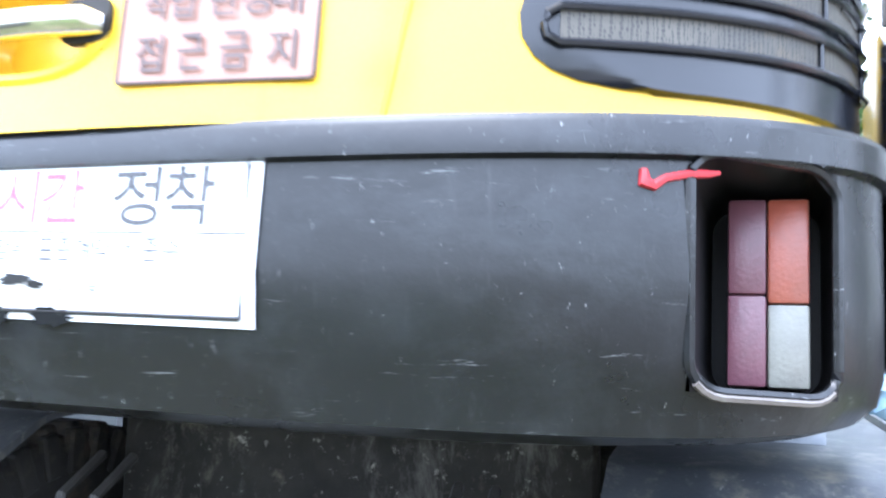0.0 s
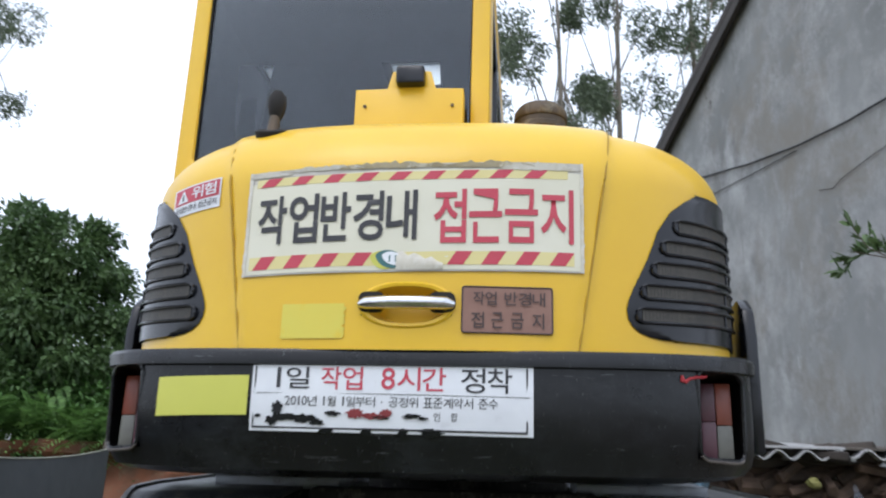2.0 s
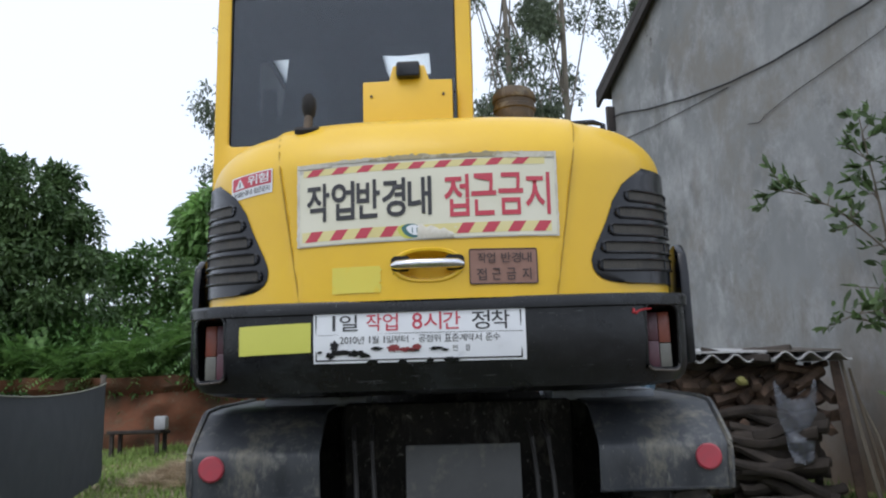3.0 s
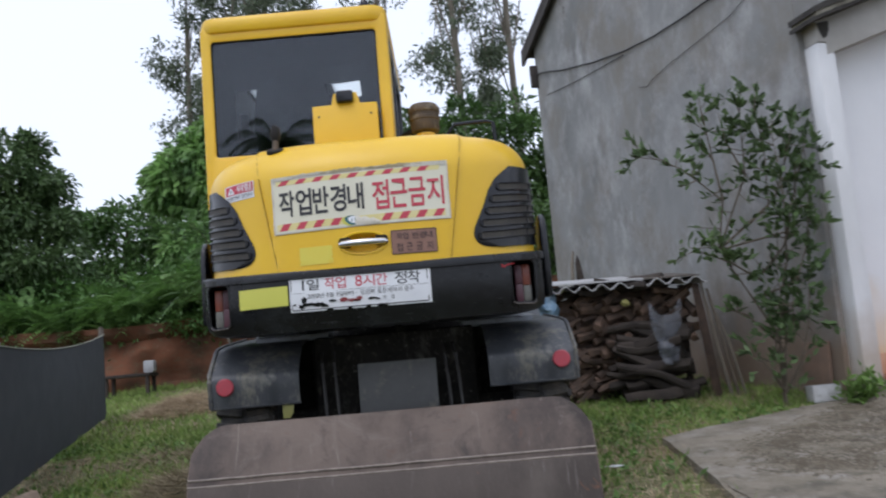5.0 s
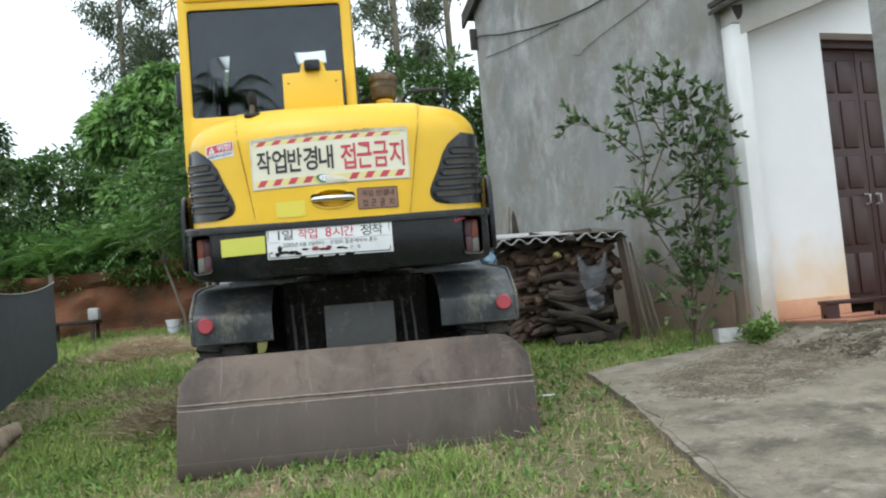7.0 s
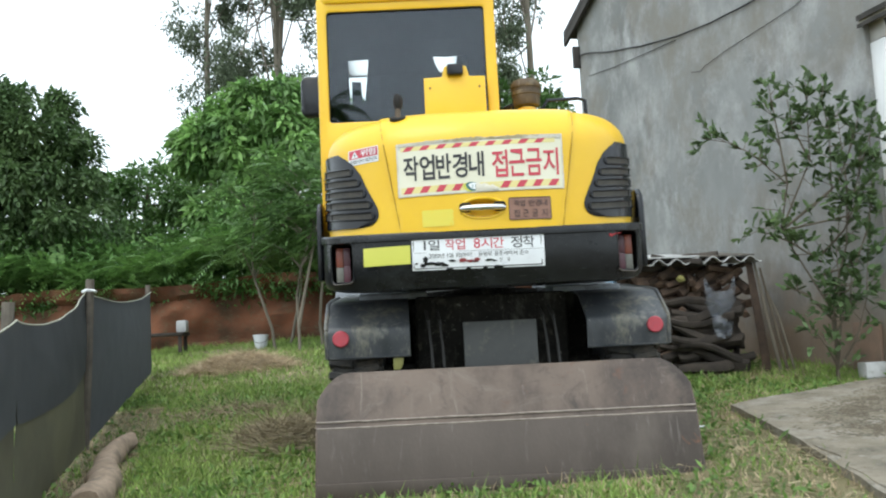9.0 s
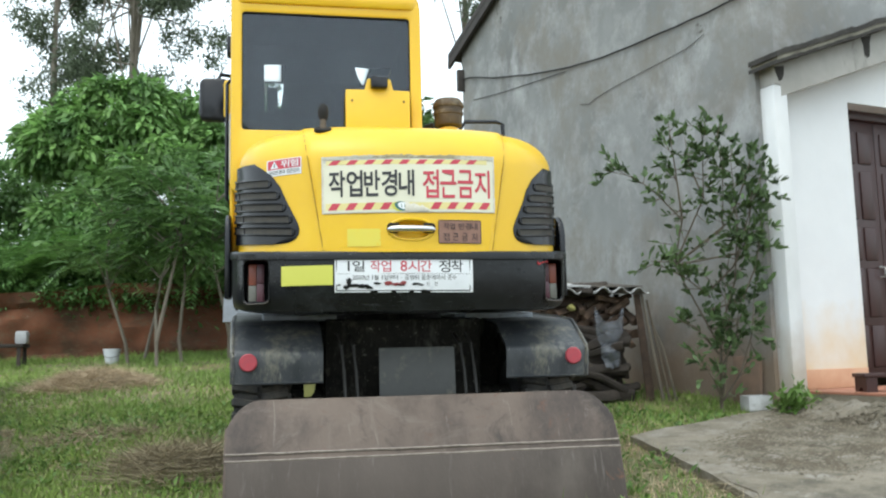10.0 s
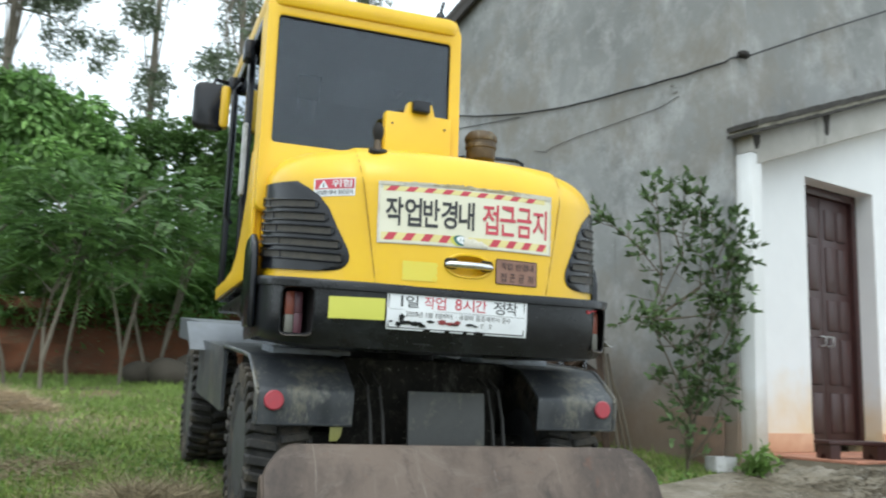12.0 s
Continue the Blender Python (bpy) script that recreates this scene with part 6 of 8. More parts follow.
rows_f, rows_b = [], []
zs = [-0.02, 0.03, 0.10, 0.20, 0.33, 0.41, 0.46, 0.49, 0.515, 0.54, 0.557, 0.571, 0.580, 0.585]
for z in zs:
    f = max(0.0, (z - 0.46) / 0.125)
    cut = 0.10 * (1 - math.sqrt(max(0.0, 1 - f * f))) + 0.05 * f
    row = [BX0 + cut + (BX1 - BX0 - 2 * cut) * i / 24 for i in range(25)]
    rows_f.append([(x, blade_y(z) + 0.004 * noise.noise(Vector((x * 3, z * 5, 0))), z + 0.004 * noise.noise(Vector((x * 2.2, 0, 4)))) for x in row])
    rows_b.append([(x, blade_y(z) + 0.035, z) for x in row])
bm = sheet(rows_f)
sheet([r[::-1] for r in rows_b], bm)
bm.verts.ensure_lookup_table()
nv = len(zs) * 25
fi = lambda j, i: bm.verts[j * 25 + i]
bi = lambda j, i: bm.verts[nv + j * 25 + (24 - i)]
for j in range(len(zs) - 1):
    bm.faces.new((fi(j, 0), fi(j + 1, 0), bi(j + 1, 0), bi(j, 0)))
    bm.faces.new((fi(j + 1, 24), fi(j, 24), bi(j, 24), bi(j + 1, 24)))
for i in range(24):
    bm.faces.new((fi(13, i), fi(13, i + 1), bi(13, i + 1), bi(13, i)))
    bm.faces.new((fi(0, i + 1), fi(0, i), bi(0, i), bi(0, i + 1)))
bmesh.ops.recalc_face_normals(bm, faces=bm.faces)
blade = part("dozer_blade", bm, M["blade"], exc, "brown scuffed steel dozer blade resting on the grass")
for z in (0.315, 0.345):
    part("weld_seam", tube([(BX0 - 0.005 + (BX1 - BX0 + 0.01) * i / 30, blade_y(z) - 0.003, z + 0.003 * noise.noise(Vector((i, z * 50, 0)))) for i in range(31)], 0.0062, 6), M["weld"], blade)
rows = []
for z in (-0.02, 0.04, 0.10, 0.16, 0.22, 0.28, 0.312):
    rows.append([(BX0 + 0.004 + (BX1 - BX0 - 0.008) * i / 24, blade_y(z) - 0.006, z) for i in range(25)])
bm = sheet(rows + [[(x, y + 0.010, z) for x, y, z in rows[-1]]])
part("lower_plate", bm, M["blade_low"], blade, "lower plate below the weld seams, darker with dirt and painted shade")
part("wear_edge", box(BX0, BX1, blade_y(0.02) - 0.018, blade_y(0.02) + 0.01, -0.025, 0.055, bevel=0.006), M["blade_low"], blade, "worn bolted wear edge")
for x in (BX0 - 0.01, BX1 - 0.004):
    part("end_plate", prism([(-0.20, -0.02), (0.02, -0.02), (0.02, 0.44), (-0.02, 0.46), (-0.10, 0.34)], x, x + 0.014, lambda a, b, d: Vector((d, a, b))), M["blade"], blade)
part("blade_rib", box(-0.42, -0.36, 0.02, 0.10, 0.08, 0.46, bevel=0.008), M["chassis"], blade)
part("blade_rib", box(0.40, 0.46, 0.02, 0.10, 0.08, 0.46, bevel=0.008), M["chassis"], blade)


# ---- plants ----
RNG = np.random.default_rng(7)


def unit(a):
    return a / np.maximum(1e-6, np.linalg.norm(a, axis=1, keepdims=True))


def leaf_mesh(name, at, length, width, material, droop=0.4, along=None, fold=0.25):
    """Many leaves, each two faces folded along the rib."""
    n = len(at)
    d = RNG.normal(size=(n, 3))
    if along is not None:
        d = 0.55 * d + along
    d[:, 2] -= droop
    d = unit(d)
    up = RNG.normal(size=(n, 3)) * 0.6 + np.array([0, 0, 1.0])
    s = unit(np.cross(d, up))
    nn = np.cross(s, d)
    ln = (length * RNG.uniform(0.6, 1.25, n))[:, None]
    wd = (width * RNG.uniform(0.7, 1.2, n))[:, None]
    p0, p3 = at, at + d * ln
    m1 = at + d * ln * 0.42
    a = m1 + s * wd * 0.5 + nn * wd * fold
    b = m1 - s * wd * 0.5 + nn * wd * fold
    verts = np.stack([p0, a, p3, b], 1).reshape(-1, 3)
    base = np.arange(n)[:, None] * 4
    faces = np.concatenate([base + np.array([[0, 1, 2]]), base + np.array([[0, 2, 3]])])
    return from_arrays(name, verts, faces, material)


def round_leaves(name, at, along, length, width, material):
    """Oval leaves that stand out from their twigs."""
    n = len(at)
    d = unit(0.45 * RNG.normal(size=(n, 3)) + along + np.array([0, 0, 0.35]))
    s = unit(np.cross(d, RNG.normal(size=(n, 3)) * 0.7 + np.array([0.2, -0.6, 1.0])))
    nn = np.cross(s, d)
    ln = (length * RNG.uniform(0.6, 1.2, n))[:, None]
    wd = (width * RNG.uniform(0.75, 1.15, n))[:, None]
    pts = [at]
    for q, f, w in ((1, 0.30, 0.42), (1, 0.68, 0.46)):
        pts.append(at + d * ln * f + s * wd * w * q + nn * wd * 0.12)
    pts.append(at + d * ln - nn * wd * 0.1)
    for q, f, w in ((-1, 0.68, 0.46), (-1, 0.30, 0.42)):
        pts.append(at + d * ln * f + s * wd * w * q + nn * wd * 0.12)
    verts = np.stack(pts, 1).reshape(-1, 3)
    base = np.arange(n)[:, None] * 6
    faces = np.concatenate([base + np.array([t]) for t in ((0, 1, 3), (1, 2, 3), (0, 3, 5), (3, 4, 5))])
    return from_arrays(name, verts, faces, material)


def fronds(name, at, out, length, pairs, leaflet, material):
    """Feathery leaves: each a drooping axis with pairs of small leaflets along it."""
    n = len(at)
    d = np.array(out, float)
    d[:, 2] *= 0.35
    d = unit(d + RNG.normal(size=(n, 3)) * np.array([0.25, 0.25, 0.12]))
    s = unit(np.cross(d, RNG.normal(size=(n, 3)) * 0.25 + np.array([0, 0, 1.0])))
    ln = (length * RNG.uniform(0.6, 1.2, n))[:, None]
    vs_, k = [], 0
    for i in range(pairs):
        f = (i + 0.7) / pairs
        p = at + d * ln * f - np.array([0, 0, 1.0]) * ln * 0.45 * f * f
        w = leaflet * (0.55 + 0.9 * math.sin(math.pi * min(0.97, f + 0.06)))
        for q in (-1, 1):
            e = p + q * s * w + d * w * 0.45 - np.array([0, 0, 0.25]) * w
            half = d * leaflet * 0.17
            vs_.append(np.stack([p, (p + e) / 2 + half, e, (p + e) / 2 - half], 1))
            k += 1
    verts = np.concatenate(vs_).reshape(-1, 3)
    base = np.arange(n * k)[:, None] * 4
    return from_arrays(name, verts, base + np.array([[0, 1, 2, 3]]), material)


def clumps(blobs, per_blob, per_clump, spread, shell=0.35):
    """Places gathered in clumps on the outside of some ellipsoids."""
    out = []
    for cx, cy, cz, rx, ry, rz in blobs:
        d = unit(RNG.normal(size=(per_blob, 3)))
        r = 1 - shell * RNG.random(per_blob) ** 1.5
        c = np.array([cx, cy, cz]) + d * r[:, None] * np.array([rx, ry, rz])
        for q in c:
            out.append(q + RNG.normal(size=(per_clump, 3)) * spread)
    return np.concatenate(out)


def lobes(blobs, subs, per, size):
    """Leaves on many small lobes that stand on the outside of the crown's parts."""
    at, out = [], []
    for cx, cy, cz, rx, ry, rz in blobs:
        k = max(5, int(subs * (rx * ry * rz) ** 0.45))
        d = unit(RNG.normal(size=(k, 3)) + np.array([0, -0.35, 0.25]))
        for q in d:
            c = np.array([cx, cy, cz]) + q * np.array([rx, ry, rz]) * RNG.uniform(0.72, 1.0)
            r = size * RNG.uniform(0.65, 1.25)
            e = unit(RNG.normal(size=(per, 3)) + 0.5 * q + np.array([0, 0, 0.45]))
            at.append(c + e * r * RNG.uniform(0.55, 1.05, per)[:, None] * np.array([1, 1, 0.8]))
            out.append(e)
    return np.concatenate(at), np.concatenate(out)


def limbs(base, top, radius, blobs, seed, bend=0.15, n=8):
    """A tapered trunk and a limb to each part of the crown."""
    rg = random.Random(seed)
    bm = bmesh.new()
    b, t = Vector(base), Vector(top)
    side = Vector((rg.uniform(-1, 1), rg.uniform(-1, 1), 0)) * bend
    pts = [b.lerp(t, f) + side * math.sin(f * math.pi) + Vector((0.02 * rg.uniform(-1, 1), 0.02 * rg.uniform(-1, 1), 0)) for f in (0, 0.15, 0.35, 0.55, 0.75, 0.9, 1)]
    pts[0] -= Vector((0, 0, 0.12))
    tube(pts, [radius * k for k in (1.35, 1.05, 0.9, 0.75, 0.58, 0.4, 0.2)], n, bm=bm)
    for q in blobs:
        f = rg.uniform(0.35, 0.85)
        a = b.lerp(t, f) + side * math.sin(f * math.pi)
        c = Vector(q[:3])
        m = a.lerp(c, 0.5) + Vector((0, 0, 0.12 * (c - a).length))
        tube([a, m, c], [radius * 0.26, radius * 0.17, radius * 0.06], 6, bm=bm)
    return bm


def tree(label, base, top, radius, blobs, leaf, seed, per_blob=60, per_clump=22, spread=0.16, length=0.16, width=0.07, droop=0.4, bark="bark", name="tree", group="", lobed=False):
    ob = thing(name, label, "tree", at=base, group=group)
    part("trunk", limbs(base, top, radius, blobs, seed), M[bark], ob)
    if lobed:
        at, out = lobes(blobs, per_blob, per_clump, spread)
        part("crown", leaf_mesh("crown", at, length, width, M[leaf], droop, along=out), None, ob)
    else:
        part("crown", leaf_mesh("crown", clumps(blobs, per_blob, per_clump, spread), length, width, M[leaf], droop), None, ob)
    return ob


def tg(x, y):
    return ground_at(x, y) - 0.03


# broad dark tree behind the net
tree("broad dense tree with dark green leaves", (-8.6, 13.0, tg(-8.6, 13)), (-8.6, 13.0, 5.2), 0.16,
     [(-8.7, 13.0, 4.0, 1.7, 1.6, 1.5), (-8.0, 12.8, 3.4, 1.25, 1.3, 1.1), (-9.6, 13.0, 3.5, 1.4, 1.4, 1.2), (-8.4, 13.1, 5.2, 1.1, 1.1, 0.95), (-9.0, 12.6, 5.4, 0.9, 0.9, 0.85), (-7.55, 12.9, 4.3, 0.75, 0.9, 0.8), (-8.0, 12.7, 5.0, 0.7, 0.8, 0.7), (-10.6, 13.2, 3.9, 1.3, 1.3, 1.4), (-8.2, 12.3, 2.75, 1.1, 1.0, 0.65)],
     "leaf_dark", 3, per_blob=26, per_clump=130, spread=0.34, length=0.165, width=0.075, droop=0.8, lobed=True)
# bright tree beside the cab
tree("leafy tree with bright green young shoots", (-3.7, 14.0, tg(-3.7, 14)), (-3.6, 14.0, 5.6), 0.15,
     [(-3.78, 14.0, 5.45, 1.15, 1.1, 0.95), (-4.75, 13.9, 5.15, 0.8, 0.8, 0.75), (-2.78, 14.0, 5.3, 1.15, 1.1, 0.95), (-4.28, 14.0, 4.7, 0.85, 1.0, 0.9), (-5.18, 13.8, 4.9, 0.55, 0.6, 0.35), (-2.25, 14.0, 4.6, 0.85, 1.0, 1.0), (-3.18, 13.6, 4.3, 1.3, 1.2, 1.0), (-3.98, 13.5, 3.4, 1.2, 1.1, 0.9)],
     "leaf_bright", 5, per_blob=24, per_clump=85, spread=0.30, length=0.25, width=0.10, droop=1.1, lobed=True)
tree("leafy green tree between two larger trees", (-7.4, 17.0, tg(-7.4, 17)), (-7.3, 17.0, 4.9), 0.13,
     [(-8.3, 17.0, 4.2, 1.2, 1.0, 1.0), (-7.1, 17.0, 4.5, 1.1, 1.0, 0.85), (-6.0, 17.0, 4.2, 1.0, 1.0, 0.85), (-9.4, 17.2, 4.1, 1.2, 1.0, 1.1), (-6.6, 16.7, 3.2, 1.3, 1.0, 0.9), (-8.4, 16.8, 3.0, 1.3, 1.0, 0.9)],
     "leaf_young", 9, per_blob=22, per_clump=85, spread=0.38, length=0.19, width=0.08, droop=0.5, lobed=True)
tree("leafy green tree behind the excavator", (-0.9, 15.0, tg(-0.9, 15)), (-0.8, 15.0, 5.4), 0.14,
     [(-1.2, 15.0, 5.0, 1.2, 1.2, 1.1), (-0.1, 15.2, 5.4, 1.1, 1.1, 1.0), (-0.6, 14.6, 4.0, 1.4, 1.2, 1.1), (-1.9, 14.8, 4.2, 1.0, 1.0, 1.0)],
     "leaf_mid", 6, per_blob=22, per_clump=90, spread=0.36, length=0.19, width=0.08, droop=0.6, lobed=True)
tree("leafy green tree beside the house", (1.7, 14.5, tg(1.7, 14.5)), (1.7, 14.5, 5.6), 0.14,
     [(1.2, 14.5, 5.4, 1.0, 1.0, 0.9), (2.2, 14.5, 5.0, 1.1, 1.1, 1.2), (1.6, 14.0, 4.0, 1.5, 1.2, 1.2), (0.5, 14.3, 4.4, 1.0, 1.0, 1.0), (3.0, 14.5, 4.4, 1.0, 1.0, 1.2), (1.8, 13.6, 2.9, 1.6, 1.0, 0.9)],
     "leaf_mid", 8, per_blob=22, per_clump=90, spread=0.36, length=0.19, width=0.08, droop=0.6, lobed=True)


def eucalyptus(x, y, height, spreadx, seed, low=0.45, dense=1.0, lean=0.0):
    rg = random.Random(seed)
    g = tg(x, y)
    blobs = []
    k = int(11 * dense)
    for i in range(k):
        f = low + (1.02 - low) * (i + 0.5) / k
        r = spreadx * (1.15 - 0.75 * abs(f - low - 0.25)) * rg.uniform(0.5, 1.0)
        a = rg.uniform(0, math.tau)
        s = rg.uniform(0.32, 0.72)
        blobs.append((x + lean * f + r * math.cos(a), y + r * math.sin(a), g + height * f, s, s, s * 1.1))
    return tree("tall thin eucalyptus with hanging grey-green leaves, lightened for haze", (x, y, g), (x + lean, y, g + height), 0.125, blobs, "leaf_euc", seed,
                per_blob=20, per_clump=26, spread=0.13, length=0.19, width=0.062, droop=0.9, bark="bark_pale", name="eucalyptus_tree", group="eucalyptus trees behind the yard")


for args in ((-4.75, 21.3, 15.0, 1.9, 11, 0.33, 4.2), (-7.0, 22.0, 11.0, 0.9, 13, 0.55, 0.8), (-0.95, 22.0, 15.0, 1.0, 14, 0.42, 0.9), (1.1, 21.0, 14.0, 1.5, 15, 0.38, 1.3), (3.0, 22.0, 15.5, 1.6, 16, 0.38, 1.5),
             (5.4, 23.0, 17.0, 1.6, 17, 0.5, 1.3), (-17.6, 22.0, 20.0, 1.7, 18, 0.42, 1.5), (-19.5, 23.0, 18.0, 1.6, 19, 0.4, 1.2)):
    eucalyptus(*args)


def sapling(x, y, h, seed, n=5, fork=True):
    rg = random.Random(seed)
    g = tg(x, y)
    ob = thing("sapling", "slim young tree with pale crooked stem and feathery leaves", "young tree", at=(x, y, g), group="young trees before the earth bank")
    bm = bmesh.new()
    lean = Vector((rg.uniform(-0.15, 0.15), rg.uniform(-0.1, 0.1), 0))
    stem = [Vector((x, y, g - 0.05)) + lean * f * 3 + Vector((0.09 * math.sin(f * 7 + seed), 0.05 * math.cos(f * 6 + seed), h * f)) for f in (0, 0.15, 0.3, 0.45, 0.6, 0.8, 1.0)]
    tube(stem, [0.027, 0.024, 0.022, 0.019, 0.016, 0.011, 0.006], 7, bm=bm)
    part("trunk", bm, M["bark_pale"], ob)
    tips = []
    for k in range(n):
        i = rg.choice((3, 4, 4, 5))
        a = rg.uniform(0, math.tau)
        e = stem[i] + Vector((math.cos(a) * rg.uniform(0.4, 0.8), math.sin(a) * rg.uniform(0.3, 0.6), rg.uniform(0.25, 0.7)))
        part("branch", tube([stem[i], stem[i].lerp(e, 0.5) + Vector((0, 0, 0.06)), e], [0.016, 0.010, 0.004], 5), M["bark_pale"], ob)
        tips += [e, stem[i].lerp(e, 0.6)]
    if fork:
        e = stem[2] + Vector((rg.choice((-1, 1)) * 0.4, 0.1, h * 0.5))
        part("branch", tube([stem[1], stem[1].lerp(e, 0.4), e], [0.03, 0.022, 0.01], 6), M["bark_pale"], ob)
        tips.append(e)
    tips += [stem[5], stem[6]]
    mid_ = np.array(stem[4])
    at = np.concatenate([np.array(t)[None] + RNG.normal(size=(10, 3)) * np.array([0.22, 0.18, 0.07]) for t in tips])
    out = at - mid_ + RNG.normal(size=at.shape) * 0.25
    part("crown", fronds("crown", at, out, 0.42, 11, 0.085, M["leaf_young"]), None, ob)
    at = np.concatenate([np.array(t)[None] + RNG.normal(size=(22, 3)) * np.array([0.26, 0.22, 0.10]) for t in tips])
    part("crown", leaf_mesh("crown", at, 0.10, 0.035, M["leaf_young"], 0.35), None, ob)


for x, y, h, s in ((-2.85, 8.9, 2.6, 1), (-2.40, 8.4, 2.9, 2), (-1.95, 8.8, 2.7, 4), (-2.6, 9.7, 2.9, 5), (-1.45, 9.0, 3.0, 7), (-1.1, 9.4, 3.0, 8), (-0.75, 9.7, 2.9, 10)):
    sapling(x, y, h, s, 7, s in (2, 7, 10))

# dense growth on top of the bank, and woods behind it
at = []
for i in range(260):
    x = -14 + 15.5 * RNG.random()
    y = 11.1 + 2.6 * RNG.random()
    z = ground_at(x, y) + 0.05 + (0.55 + 1.0 * (y - 11.1) / 2.6) * RNG.random() + 0.2 * math.sin(x * 1.3)
    at.append(np.array([x, y, z]) + RNG.normal(size=(130, 3)) * np.array([0.34, 0.30, 0.24]))
for i in range(260):
    x = -13.5 + 16 * RNG.random()
    at.append(np.array([x, 10.72 + 0.25 * RNG.random(), ground_z(x, 10.45) + 0.90 + 0.26 * RNG.random() ** 2]) + RNG.normal(size=(48, 3)) * np.array([0.15, 0.10, 0.12]))
for i in range(50):
    x = -5.0 + 6.2 * RNG.random()
    at.append(np.array([x, 10.42 + 0.30 * RNG.random(), ground_z(x, 10.45) + 0.92 + 0.25 * RNG.random()]) + RNG.normal(size=(36, 3)) * np.array([0.16, 0.08, 0.09]))
for x, y, z, w in ((-0.70, 9.8, 0.95, 0.30),):
    for i in range(14):
        at.append(np.array([x + w * RNG.normal(), y + 0.2 * RNG.normal(), ground_z(x, y) + z + 0.22 * RNG.normal()]) + RNG.normal(size=(26, 3)) * 0.09)
hedge = solid("undergrowth", leaf_mesh("undergrowth", np.concatenate(at), 0.13, 0.045, M["leaf_hedge"], 0.2), None, "dense green undergrowth on top of the bank", "undergrowth", kind="stuff")
n = 5200
fx, fy = -14 + 15.5 * RNG.random(n), 10.75 + 2.6 * RNG.random(n) ** 1.3
fz = np.array([ground_at(p, max(11.4, q)) for p, q in zip(fx, fy)]) + 0.10 + (0.35 + 0.85 * (fy - 10.75) / 2.6) * RNG.random(n) ** 0.7 + 0.2 * np.sin(fx * 1.3)
solid("fern_growth", fronds("fern_growth", np.stack([fx, fy, fz], 1), RNG.normal(size=(n, 3)) + np.array([0, -0.7, 0.5]), 0.55, 11, 0.11, M["leaf_fern"]), None, "light green feathery fronds on top of the bank", "undergrowth", kind="stuff")
at = []
for i in range(190):
    x = -26 + 36 * RNG.random()
    y = 17.5 + 5 * RNG.random()
    z = 2.0 + 3.2 * RNG.random() + 0.5 * math.sin(x * 0.7)
    at.append(np.array([x, y, z]) + RNG.normal(size=(200, 3)) * np.array([0.55, 0.5, 0.42]))
woods = solid("far_woods", leaf_mesh("far_woods", np.concatenate(at), 0.24, 0.10, M["leaf_hedge"], 0.4), None, "dense green woods beyond the bank", "woods", kind="stuff")
at = []
for i in range(60):
    x = 0.2 + 3.2 * RNG.random()
    y = 10.8 + 1.5 * RNG.random()
    at.append(np.array([x, y, 1.3 + 2.0 * RNG.random()]) + RNG.normal(size=(170, 3)) * 0.28)
shrubs = solid("shrubs", leaf_mesh("shrubs", np.concatenate(at), 0.13, 0.055, M["leaf_mid"], 0.4), None, "tangle of green shrubs beside the house", "shrubs", kind="stuff")

# trees behind the walker, mirrored by the cab window; row added to darken reflections
palm_at = (-1.8, -6.4, tg(-1.8, -6.4))
palm = thing("palm_tree", "palm with drooping dark fronds", "palm", at=palm_at)
top = Vector((-1.8, -6.4, 3.95))
part("trunk", tube([Vector(palm_at) - Vector((0, 0, 0.1)), Vector((-1.78, -6.4, 1.6)), top], [0.10, 0.08, 0.06], 10), M["bark"], palm)
for k in range(13):
    a = math.tau * k / 13
    d = Vector((math.cos(a), math.sin(a), 0))
    bm = bmesh.new()
    spine = [top + d * ((0.75 + 0.12 * math.sin(3 * k)) * f) + Vector((0, 0, (0.85 + 0.3 * math.sin(2 * k)) * f - 0.95 * f * f)) for f in (0, 0.2, 0.4, 0.6, 0.8, 1.0)]
    tube(spine, [0.02, 0.018, 0.015, 0.012, 0.008, 0.004], 5, bm=bm)
    for i in range(34):
        f = 0.12 + 0.86 * i / 33
        j = min(4, int(f * 5))
        p = spine[j].lerp(spine[j + 1], f * 5 - j)
        for q in (-1, 1):
            w = Vector((-d.y, d.x, 0)) * q
            e = p + w * 0.19 * (1 - 0.5 * f) + d * 0.07 - Vector((0, 0, 0.10))
            v0, v1, v2 = bm.verts.new(p), bm.verts.new(p + d * 0.022), bm.verts.new(e)
            bm.faces.new((v0, v1, v2))
    part("frond", bm, M["leaf_dark"], palm)
for i, (x, y, h) in enumerate(((-7.5, -17, 6.5), (-2.7, -18, 7.4), (3.0, -20, 6.6), (8.0, -19, 7.0), (-12, -18, 7.5), (13, -17, 7.0), (-17, -14, 7.0))):
    tree("dark leafy tree out of view, added for mirrored silhouettes and darker reflections", (x, y, tg(x, y)), (x, y, h * 0.8), 0.15, [(x + dx, y, h * 0.62 + dz, 1.5, 1.3, 1.2) for dx, dz in ((0, 0.6), (-1.2, -0.4), (1.2, -0.3))], "leaf_dark", 40 + i, per_blob=45, per_clump=16, spread=0.22, length=0.26, width=0.11, group="trees across the road")

